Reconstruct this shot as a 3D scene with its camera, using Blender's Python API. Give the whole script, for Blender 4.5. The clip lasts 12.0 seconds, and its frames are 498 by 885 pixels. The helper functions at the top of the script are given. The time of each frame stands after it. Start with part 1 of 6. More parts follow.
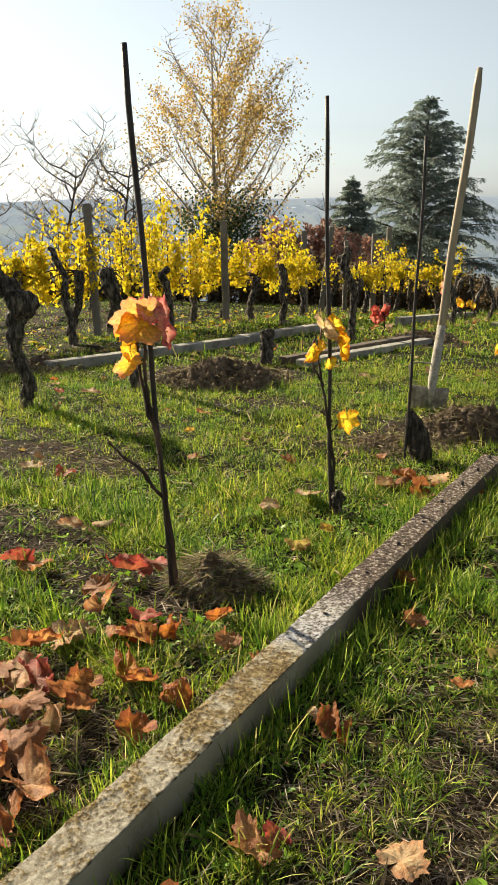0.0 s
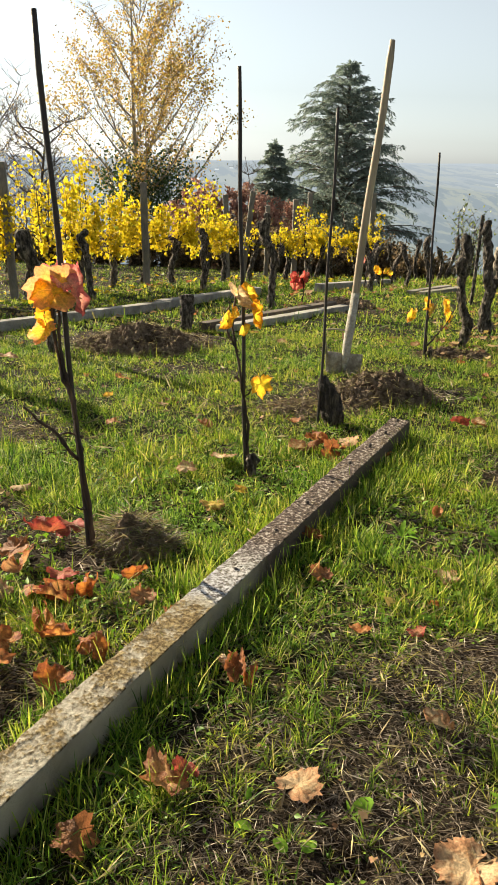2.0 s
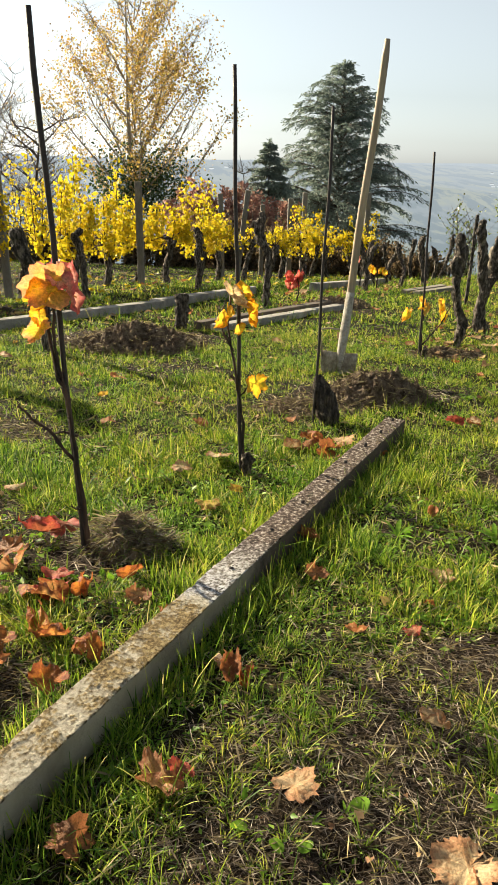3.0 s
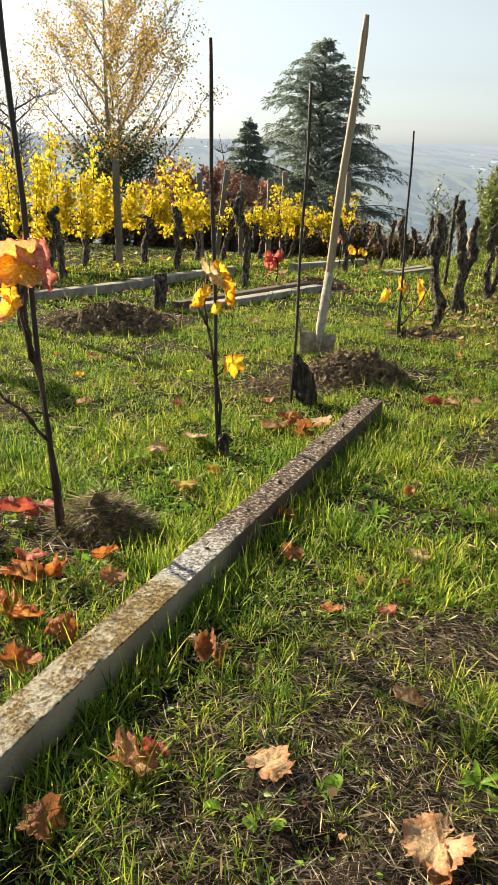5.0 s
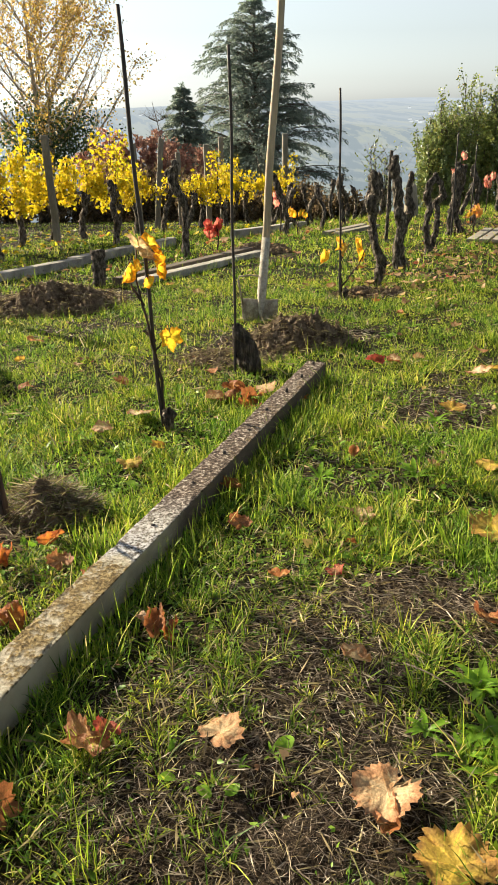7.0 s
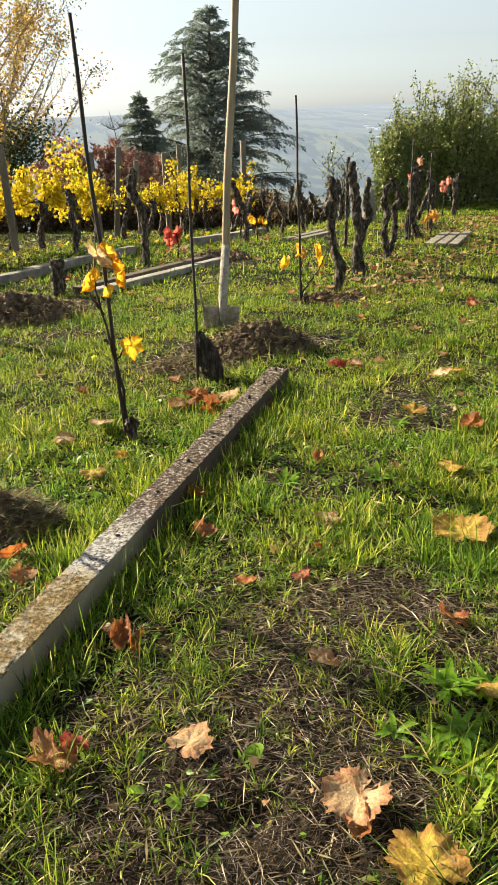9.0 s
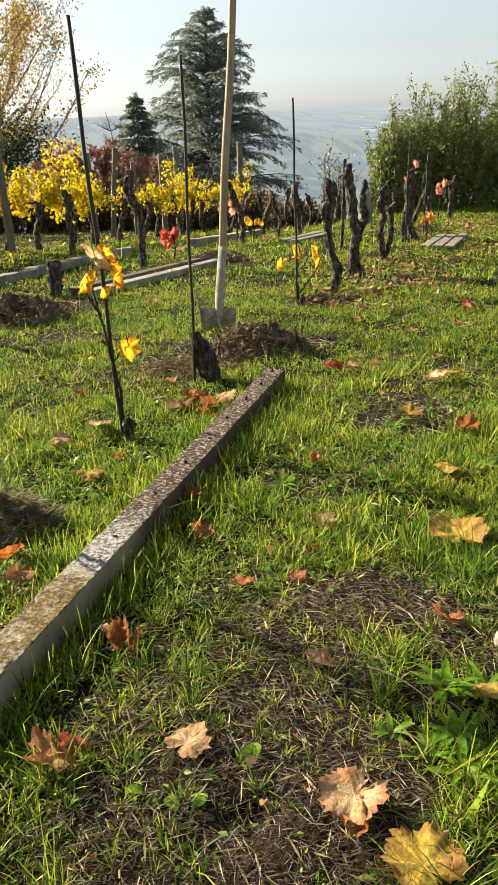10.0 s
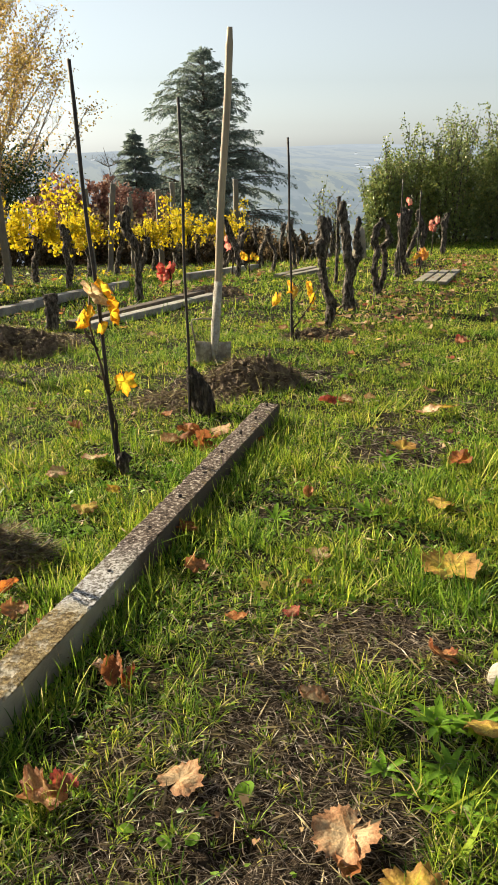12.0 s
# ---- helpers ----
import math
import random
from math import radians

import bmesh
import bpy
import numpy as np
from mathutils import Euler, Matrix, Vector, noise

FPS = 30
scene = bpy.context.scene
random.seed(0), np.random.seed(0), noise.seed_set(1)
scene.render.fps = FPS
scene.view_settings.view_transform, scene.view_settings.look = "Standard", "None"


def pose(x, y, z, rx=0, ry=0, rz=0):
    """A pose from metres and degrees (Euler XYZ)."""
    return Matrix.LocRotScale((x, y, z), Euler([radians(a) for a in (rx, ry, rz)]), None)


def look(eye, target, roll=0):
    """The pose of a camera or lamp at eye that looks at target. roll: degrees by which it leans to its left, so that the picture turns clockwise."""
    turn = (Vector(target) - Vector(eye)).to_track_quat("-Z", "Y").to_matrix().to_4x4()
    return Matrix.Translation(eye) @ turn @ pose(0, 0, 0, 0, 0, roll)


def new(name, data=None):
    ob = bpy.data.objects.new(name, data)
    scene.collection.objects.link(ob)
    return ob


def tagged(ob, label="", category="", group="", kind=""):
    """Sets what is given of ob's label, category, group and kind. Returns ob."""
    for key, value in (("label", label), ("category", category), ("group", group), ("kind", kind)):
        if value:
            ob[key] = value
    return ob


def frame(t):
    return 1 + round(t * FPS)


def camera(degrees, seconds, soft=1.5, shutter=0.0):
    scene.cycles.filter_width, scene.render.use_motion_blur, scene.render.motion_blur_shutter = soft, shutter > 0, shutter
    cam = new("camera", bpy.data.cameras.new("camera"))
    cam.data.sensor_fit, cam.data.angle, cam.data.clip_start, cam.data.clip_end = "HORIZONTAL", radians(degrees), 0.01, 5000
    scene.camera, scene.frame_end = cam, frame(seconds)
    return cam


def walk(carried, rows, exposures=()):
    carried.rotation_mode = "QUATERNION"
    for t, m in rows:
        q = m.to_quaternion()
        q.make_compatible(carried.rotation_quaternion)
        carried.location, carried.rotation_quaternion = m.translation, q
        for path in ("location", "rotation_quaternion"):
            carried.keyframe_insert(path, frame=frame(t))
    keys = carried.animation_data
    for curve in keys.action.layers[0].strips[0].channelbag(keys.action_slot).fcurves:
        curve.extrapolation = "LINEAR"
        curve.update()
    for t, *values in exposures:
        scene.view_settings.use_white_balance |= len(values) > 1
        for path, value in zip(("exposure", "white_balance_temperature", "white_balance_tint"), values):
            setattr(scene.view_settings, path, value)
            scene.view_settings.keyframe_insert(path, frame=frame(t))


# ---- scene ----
cam = camera(34.8, 12.0)
METRES, EYE, TILT, LEAN, TURN = 0.42, 1.0, -17.3, 0.0, 0.0
ROWS = [
    (0.0, 0.0, 0.0, 0.0, -0.0, 0.0, -0.0),
    (0.5, 0.0526, -0.0571, -0.0006, -1.55, -1.85, 0.61),
    (1.0, 0.0417, -0.1472, 0.0022, -3.1, -2.5, 0.59),
    (1.5, 0.066, -0.1982, -0.0061, -4.5, -2.51, 0.25),
    (2.0, 0.0665, -0.2163, -0.0061, -5.47, -2.51, 0.11),
    (2.5, 0.078, -0.1939, -0.0056, -5.78, -2.55, 0.1),
    (3.0, 0.0629, -0.2031, -0.0092, -5.85, -2.55, 0.1),
    (3.5, 0.0517, -0.1769, -0.0207, -6.33, -3.12, -0.27),
    (5.5, 0.1407, -0.1728, -0.0241, -8.03, -4.57, 0.99),
    (6.0, 0.194, -0.1529, -0.0302, -8.11, -5.72, 3.06),
    (6.5, 0.221, -0.201, -0.0215, -8.96, -5.98, 3.99),
    (7.0, 0.2379, -0.1949, -0.0167, -10.45, -6.22, 4.38),
    (7.5, 0.2141, -0.2313, -0.0084, -11.66, -6.39, 4.82),
    (9.5, 0.2633, -0.1832, -0.0199, -13.2, -5.87, 5.52),
    (10.0, 0.2419, -0.2079, -0.014, -13.36, -5.9, 5.4),
    (10.5, 0.2286, -0.2345, 0.0057, -13.37, -5.72, 4.96),
    (11.0, 0.2584, -0.3133, 0.0277, -13.77, -4.37, 5.46),
    (11.5, 0.2104, -0.3012, 0.0285, -13.79, -3.7, 5.12),
    (12.0, 0.2364, -0.2485, 0.0121, -13.72, -3.65, 5.12),
]
walk(cam, [(t, pose(0, 0, EYE, TILT, LEAN, TURN) @ pose(METRES * x, METRES * y, METRES * z, 90 + pitch, roll, yaw)) for t, x, y, z, yaw, pitch, roll in ROWS],
     exposures=[(0.0, 1.50), (1.0, 1.62), (3.0, 1.68), (6.5, 1.78), (9.5, 1.74), (12.0, 1.62)])

# ---------------------------------------------------------------- light
SUN_AZ, SUN_EL = 44.0, 25.0          # degrees to the left of straight ahead, and above the horizon
world = bpy.data.worlds.new("world")
scene.world = world
world.use_nodes = True
wn = world.node_tree
sky = wn.nodes.new("ShaderNodeTexSky")
sky.sky_type = "NISHITA"
sky.sun_disc = False
sky.sun_elevation = radians(SUN_EL)
sky.sun_rotation = radians(-SUN_AZ)
sky.altitude, sky.air_density, sky.dust_density, sky.ozone_density = 300, 1.0, 0.8, 2.5
wn.nodes["Background"].inputs["Strength"].default_value = 0.0465
veil = wn.nodes.new("ShaderNodeHueSaturation")          # thin high haze greys the blue
veil.inputs["Saturation"].default_value = 0.26
wn.links.new(sky.outputs["Color"], veil.inputs["Color"])
cool = wn.nodes.new("ShaderNodeMix")
cool.data_type, cool.blend_type = "RGBA", "MULTIPLY"
cool.inputs["Factor"].default_value = 1.0
cool.inputs["B"].default_value = (0.935, 0.99, 0.99, 1)
wn.links.new(veil.outputs["Color"], cool.inputs["A"])
wn.links.new(cool.outputs["Result"], wn.nodes["Background"].inputs["Color"])
sun_data = bpy.data.lights.new("sun", "SUN")
sun_data.energy, sun_data.angle, sun_data.color = 5.0, radians(1.2), (1.0, 0.86, 0.62)
sun = new("sun", sun_data)
sa, se = radians(SUN_AZ), radians(SUN_EL)
SUN_DIR = Vector((-math.sin(sa) * math.cos(se), math.cos(sa) * math.cos(se), math.sin(se)))
sun.matrix_world = look(SUN_DIR * 40, (0, 0, 0))


# ---------------------------------------------------------------- materials
def nodes_of(name):
    m = bpy.data.materials.new(name)
    m.use_nodes = True
    nt = m.node_tree
    nt.nodes.clear()
    out = nt.nodes.new("ShaderNodeOutputMaterial")
    return m, nt, out


def node(nt, kind, **values):
    n = nt.nodes.new(kind)
    for key, value in values.items():
        n.inputs[key.replace("_", " ")].default_value = value
    return n


def ramp(nt, fac, stops):
    r = nt.nodes.new("ShaderNodeValToRGB")
    e = r.color_ramp.elements
    while len(e) < len(stops):
        e.new(0.5)
    for k, (p, c) in enumerate(stops):
        e[k].position, e[k].color = p, (*c, 1)
    nt.links.new(fac, r.inputs["Fac"])
    return r.outputs["Color"]


def noise_of(nt, scale, detail=5.0, rough=0.6, stretch=None, coord="Object"):
    tc = nt.nodes.new("ShaderNodeTexCoord")
    vec = tc.outputs[coord]
    if stretch:
        mp = nt.nodes.new("ShaderNodeMapping")
        mp.inputs["Scale"].default_value = stretch
        nt.links.new(vec, mp.inputs["Vector"])
        vec = mp.outputs["Vector"]
    n = node(nt, "ShaderNodeTexNoise", Scale=scale, Detail=detail, Roughness=rough)
    nt.links.new(vec, n.inputs["Vector"])
    return n.outputs["Fac"]


def mixed(nt, fac, a, b, mode="MIX"):
    m = nt.nodes.new("ShaderNodeMix")
    m.data_type, m.blend_type = "RGBA", mode
    for sock, v in ((m.inputs["Factor"], fac), (m.inputs["A"], a), (m.inputs["B"], b)):
        if isinstance(v, (int, float)):
            sock.default_value = v
        elif isinstance(v, tuple):
            sock.default_value = (*v, 1)
        else:
            nt.links.new(v, sock)
    return m.outputs["Result"]


def bump_of(nt, heights, distance=0.01):
    last = None
    for h, strength in heights:
        b = nt.nodes.new("ShaderNodeBump")
        b.inputs["Strength"].default_value = strength
        b.inputs["Distance"].default_value = distance
        nt.links.new(h, b.inputs["Height"])
        if last:
            nt.links.new(last, b.inputs["Normal"])
        last = b.outputs["Normal"]
    return last


def solid(name, stops, scale, fine=60.0, rough=0.8, bump=0.4, distance=0.01, stretch=None, metal=0.0, tint=0.25, spec=0.4):
    """An opaque surface: a ramp over coarse noise, fine grain over it, relief from both."""
    m, nt, out = nodes_of(name)
    bs = nt.nodes.new("ShaderNodeBsdfPrincipled")
    a = noise_of(nt, scale, 6, 0.65, stretch)
    f = noise_of(nt, fine, 4, 0.7, stretch)
    col = ramp(nt, a, stops)
    grain = ramp(nt, f, [(0.25, (0.45, 0.45, 0.45)), (0.75, (1.4, 1.4, 1.4))])
    col = mixed(nt, tint * 2, col, mixed(nt, 1.0, col, grain, "MULTIPLY"))
    nt.links.new(col, bs.inputs["Base Color"])
    bs.inputs["Roughness"].default_value = rough
    bs.inputs["Metallic"].default_value = metal
    bs.inputs["Specular IOR Level"].default_value = spec
    nt.links.new(bump_of(nt, [(a, bump), (f, bump * 0.8)], distance), bs.inputs["Normal"])
    nt.links.new(bs.outputs["BSDF"], out.inputs["Surface"])
    return m


def leafy(name, stops, through_light=0.45, rough=0.55, blotch=None, scale=9.0, by="island", spec=0.3, rim=None, drift=None):
    """Thin leaf: colour by leaf, blotches within it, light that shines through."""
    m, nt, out = nodes_of(name)
    bs = nt.nodes.new("ShaderNodeBsdfPrincipled")
    tr = nt.nodes.new("ShaderNodeBsdfTranslucent")
    mx = nt.nodes.new("ShaderNodeMixShader")
    if by == "island":
        rnd = nt.nodes.new("ShaderNodeNewGeometry").outputs["Random Per Island"]
    else:
        rnd = nt.nodes.new("ShaderNodeObjectInfo").outputs["Random"]
    col = ramp(nt, rnd, stops)
    f = noise_of(nt, scale, 4, 0.6)
    if blotch:
        bl = ramp(nt, f, [(0.5, (0, 0, 0)), (0.62, (1, 1, 1))])
        col = mixed(nt, bl, col, blotch)
    if rim:
        edge = nt.nodes.new("ShaderNodeAttribute")
        edge.attribute_name = "rim"
        em = nt.nodes.new("ShaderNodeMath")
        em.operation = "MULTIPLY_ADD"
        em.inputs[1].default_value = 1.0
        nt.links.new(edge.outputs["Fac"], em.inputs[0])
        nz = nt.nodes.new("ShaderNodeMath")
        nz.operation = "MULTIPLY_ADD"
        nz.inputs[1].default_value, nz.inputs[2].default_value = 1.1, -0.55
        nt.links.new(f, nz.inputs[0])
        nt.links.new(nz.outputs[0], em.inputs[2])
        col = mixed(nt, ramp(nt, em.outputs[0], [(0.55, (0, 0, 0)), (0.95, (1, 1, 1))]), col, rim)
        rib = nt.nodes.new("ShaderNodeAttribute")
        rib.attribute_name = "rib"
        pale = mixed(nt, 1.0, col, (1.7, 1.6, 1.5), "MULTIPLY")
        col = mixed(nt, ramp(nt, rib.outputs["Fac"], [(0.25, (0, 0, 0)), (0.9, (0.8, 0.8, 0.8))]), col, pale)
    shade = ramp(nt, noise_of(nt, scale * 6, 3, 0.6), [(0.3, (0.62, 0.62, 0.62)), (0.7, (1.2, 1.2, 1.2))])
    col = mixed(nt, 1.0, col, shade, "MULTIPLY")
    if drift:
        wide = ramp(nt, noise_of(nt, drift, 4, 0.6), [(0.36, (0.70, 0.86, 0.85)), (0.5, (1.0, 1.0, 1.0)), (0.64, (1.22, 1.10, 1.05))])
        col = mixed(nt, 1.0, col, wide, "MULTIPLY")
    nt.links.new(col, bs.inputs["Base Color"])
    nt.links.new(col, tr.inputs["Color"])
    if rim:
        nt.links.new(bump_of(nt, [(noise_of(nt, scale * 2.5, 5, 0.65), 0.55)], 0.012), bs.inputs["Normal"])
    bs.inputs["Roughness"].default_value = rough
    bs.inputs["Specular IOR Level"].default_value = spec
    mx.inputs["Fac"].default_value = through_light
    nt.links.new(bs.outputs["BSDF"], mx.inputs[1])
    nt.links.new(tr.outputs["BSDF"], mx.inputs[2])
    nt.links.new(mx.outputs["Shader"], out.inputs["Surface"])
    return m


M = {}
M["bark"] = solid("vine_bark", [(0.36, (0.016, 0.012, 0.009)), (0.5, (0.105, 0.083, 0.064)), (0.62, (0.36, 0.30, 0.24))], 42, 150, 0.95, 1.0, 0.06, (1, 1, 0.36), tint=0.5)
M["dark_bark"] = solid("fibrous_dark_bark", [(0.36, (0.020, 0.015, 0.012)), (0.5, (0.070, 0.054, 0.043)), (0.66, (0.19, 0.15, 0.115))], 60, 170, 0.95, 1.0, 0.04, (1, 1, 0.2))
M["birch_bark"] = solid("tree_bark", [(0.3, (0.22, 0.185, 0.14)), (0.7, (0.42, 0.37, 0.29))], 6, 40, 0.9, 0.6, 0.02)
M["cane"] = solid("cane_bark", [(0.35, (0.014, 0.009, 0.007)), (0.5, (0.036, 0.021, 0.015)), (0.68, (0.11, 0.065, 0.042))], 20, 90, 0.8, 0.5, 0.003, (1, 1, 0.2))
M["stake"] = solid("rusted_rod", [(0.35, (0.018, 0.014, 0.013)), (0.6, (0.04, 0.028, 0.024)), (0.75, (0.085, 0.05, 0.035))], 16, 120, 0.65, 0.4, 0.002)
M["concrete"] = solid("weathered_concrete", [(0.3, (0.17, 0.155, 0.135)), (0.5, (0.27, 0.25, 0.22)), (0.7, (0.38, 0.36, 0.325))], 7, 90, 0.95, 0.7, 0.006)
M["line_post"] = solid("grey_post", [(0.3, (0.11, 0.10, 0.085)), (0.7, (0.23, 0.21, 0.18))], 5, 60, 0.95, 0.5, 0.005, (1, 1, 0.3))
M["soil"] = solid("dug_soil", [(0.35, (0.070, 0.045, 0.027)), (0.5, (0.18, 0.125, 0.080)), (0.66, (0.32, 0.24, 0.16))], 24, 110, 1.0, 1.0, 0.04)
M["straw"] = leafy("dry_straw", [(0.0, (0.055, 0.042, 0.034)), (0.4, (0.155, 0.122, 0.092)), (0.78, (0.30, 0.245, 0.185)), (1.0, (0.60, 0.52, 0.41))], 0.2, 0.7)
M["thatch"] = leafy("dead_grass", [(0.0, (0.07, 0.052, 0.032)), (0.4, (0.165, 0.130, 0.068)), (0.75, (0.32, 0.255, 0.12)), (1.0, (0.52, 0.44, 0.24))], 0.25, 0.7)
M["grass"] = leafy("grass_blade", [(0.0, (0.022, 0.062, 0.010)), (0.30, (0.100, 0.192, 0.018)), (0.65, (0.280, 0.395, 0.030)), (0.90, (0.49, 0.53, 0.065)), (1.0, (0.60, 0.50, 0.20))], 0.43, 0.5, spec=0.14, drift=2.4)
M["weed"] = leafy("broad_weed_leaf", [(0.0, (0.09, 0.20, 0.014)), (0.6, (0.18, 0.34, 0.024)), (1.0, (0.30, 0.46, 0.07))], 0.50, 0.45, by="island", spec=0.3)
M["yellow"] = leafy("yellow_vine_leaf", [(0.0, (0.52, 0.36, 0.010)), (0.3, (0.62, 0.47, 0.014)), (0.75, (0.70, 0.56, 0.020)), (0.93, (0.55, 0.48, 0.03)), (1.0, (0.28, 0.34, 0.03))], 0.5, 0.55)
M["leaf_brown"] = leafy("fallen_leaf_brown", [(0.0, (0.26, 0.095, 0.030)), (0.5, (0.42, 0.185, 0.065)), (1.0, (0.52, 0.30, 0.14))], 0.42, 0.55, (0.24, 0.09, 0.035), 3.2, "object", rim=(0.30, 0.115, 0.045))
M["leaf_red"] = leafy("fallen_leaf_red", [(0.0, (0.26, 0.060, 0.032)), (0.6, (0.36, 0.11, 0.05)), (1.0, (0.48, 0.20, 0.10))], 0.42, 0.55, (0.24, 0.06, 0.03), 3.0, "object", rim=(0.42, 0.07, 0.05))
M["leaf_orange"] = leafy("fallen_leaf_orange", [(0.0, (0.46, 0.15, 0.025)), (0.5, (0.56, 0.23, 0.05)), (1.0, (0.60, 0.32, 0.11))], 0.45, 0.6, (0.30, 0.09, 0.03), 3.0, "object", rim=(0.26, 0.08, 0.03))
M["leaf_yellow"] = leafy("fallen_leaf_yellow", [(0.0, (0.52, 0.36, 0.05)), (0.5, (0.58, 0.41, 0.07)), (1.0, (0.62, 0.48, 0.15))], 0.4, 0.6, (0.40, 0.25, 0.05), 3.0, "object", rim=(0.34, 0.18, 0.04))
M["leaf_pale"] = leafy("fallen_leaf_pale", [(0.0, (0.44, 0.31, 0.17)), (0.5, (0.56, 0.42, 0.25)), (1.0, (0.66, 0.53, 0.36))], 0.22, 0.75, (0.36, 0.20, 0.09), 3.0, "object", rim=(0.34, 0.17, 0.08))
M["leaf_cream"] = leafy("cream_living_leaf", [(0.0, (0.74, 0.60, 0.36)), (1.0, (0.80, 0.68, 0.46))], 0.4, 0.6, (0.70, 0.50, 0.20), 24, "object", rim=(0.62, 0.40, 0.22))
M["leaf_glow"] = leafy("orange_living_leaf", [(0.0, (0.74, 0.40, 0.045)), (0.5, (0.78, 0.50, 0.055)), (1.0, (0.74, 0.42, 0.10))], 0.5, 0.5, (0.80, 0.56, 0.07), 22, "object", rim=(0.74, 0.33, 0.14))
M["leaf_pink"] = leafy("pink_living_leaf", [(0.0, (0.70, 0.34, 0.26)), (1.0, (0.74, 0.45, 0.30))], 0.45, 0.5, (0.76, 0.52, 0.34), 25, "object", rim=(0.66, 0.17, 0.15))
M["leaf_scarlet"] = leafy("scarlet_living_leaf", [(0.0, (0.56, 0.13, 0.09)), (1.0, (0.66, 0.25, 0.17))], 0.5, 0.5, None, 20, "object", rim=(0.48, 0.06, 0.05))
M["leaf_gold"] = leafy("gold_living_leaf", [(0.0, (0.80, 0.54, 0.03)), (1.0, (0.85, 0.66, 0.06))], 0.55, 0.5, (0.84, 0.50, 0.03), 25, "object", rim=(0.78, 0.34, 0.02))
M["birch_leaf"] = leafy("autumn_tree_leaf", [(0.0, (0.32, 0.19, 0.050)), (0.45, (0.48, 0.31, 0.075)), (0.8, (0.60, 0.43, 0.11)), (1.0, (0.42, 0.40, 0.11))], 0.5, 0.6)
M["litter_brown"] = leafy("leaf_litter_brown", [(0.0, (0.12, 0.06, 0.03)), (0.4, (0.26, 0.14, 0.07)), (0.75, (0.42, 0.28, 0.15)), (1.0, (0.52, 0.38, 0.08))], 0.3, 0.7)
# dull red turned pale and pinkish: the haze before the shrubs is in the colour
M["red_bush"] = leafy("hazed_red_leaf", [(0.0, (0.30, 0.14, 0.105)), (0.6, (0.44, 0.235, 0.175)), (1.0, (0.54, 0.36, 0.25))], 0.42, 0.6)
# needle green lightened well past its own tone to paint in the haze
M["needle"] = leafy("hazed_conifer_needle", [(0.0, (0.13, 0.172, 0.142)), (0.6, (0.215, 0.268, 0.220)), (1.0, (0.31, 0.36, 0.295))], 0.38, 0.7)
M["hedge_leaf"] = leafy("hedge_leaf", [(0.0, (0.12, 0.165, 0.045)), (0.6, (0.215, 0.27, 0.075)), (0.92, (0.30, 0.33, 0.095)), (1.0, (0.40, 0.30, 0.07))], 0.36, 0.4, spec=0.5)
M["ivy_leaf"] = leafy("dark_ivy_leaf", [(0.0, (0.02, 0.045, 0.012)), (1.0, (0.06, 0.10, 0.025))], 0.3, 0.4)
M["wood"] = solid("shovel_ash_wood", [(0.3, (0.22, 0.165, 0.105)), (0.55, (0.33, 0.26, 0.175)), (0.75, (0.44, 0.36, 0.26))], 5, 40, 0.6, 0.3, 0.002, (1, 1, 0.08))
M["steel"] = solid("muddy_steel", [(0.3, (0.13, 0.10, 0.07)), (0.5, (0.25, 0.21, 0.155)), (0.7, (0.42, 0.38, 0.31))], 26, 130, 0.8, 0.7, 0.004, None, 0.0)
M["scrub"] = leafy("brown_scrub_leaf", [(0.0, (0.05, 0.038, 0.022)), (0.5, (0.13, 0.095, 0.05)), (1.0, (0.26, 0.18, 0.10))], 0.40, 0.8)
M["plank"] = solid("grey_plank", [(0.3, (0.13, 0.115, 0.09)), (0.7, (0.26, 0.235, 0.195))], 4, 50, 0.9, 0.4, 0.003, (1, 0.1, 1))
M["dark_wood"] = solid("dark_beam_wood", [(0.3, (0.05, 0.038, 0.028)), (0.7, (0.15, 0.115, 0.085))], 5, 70, 0.95, 0.5, 0.004, (0.12, 1, 1))
M["fruit_bark"] = solid("fruit_tree_bark", [(0.3, (0.045, 0.036, 0.028)), (0.7, (0.13, 0.105, 0.08))], 8, 60, 0.9, 0.6, 0.01)
M["limed"] = solid("pale_dried_mud", [(0.3, (0.20, 0.17, 0.13)), (0.5, (0.36, 0.33, 0.275)), (0.7, (0.50, 0.47, 0.41))], 30, 140, 0.95, 0.8, 0.006)
M["cloth"] = solid("pale_sack", [(0.3, (0.17, 0.145, 0.11)), (0.7, (0.30, 0.26, 0.20))], 6, 60, 0.95, 0.4, 0.005)


# ---------------------------------------------------------------- the lie of the land
def smooth(a, b, x):
    t = np.clip((x - a) / (b - a), 0, 1)
    return t * t * (3 - 2 * t)


def wob(x, y, f, s):
    return np.sin(x * f + s) * np.cos(y * f * 1.13 + s * 2.1) + 0.6 * np.sin((x + 0.7 * y) * f * 1.9 + s * 3.3) + 0.35 * np.cos((0.6 * x - y) * f * 3.7 + s)


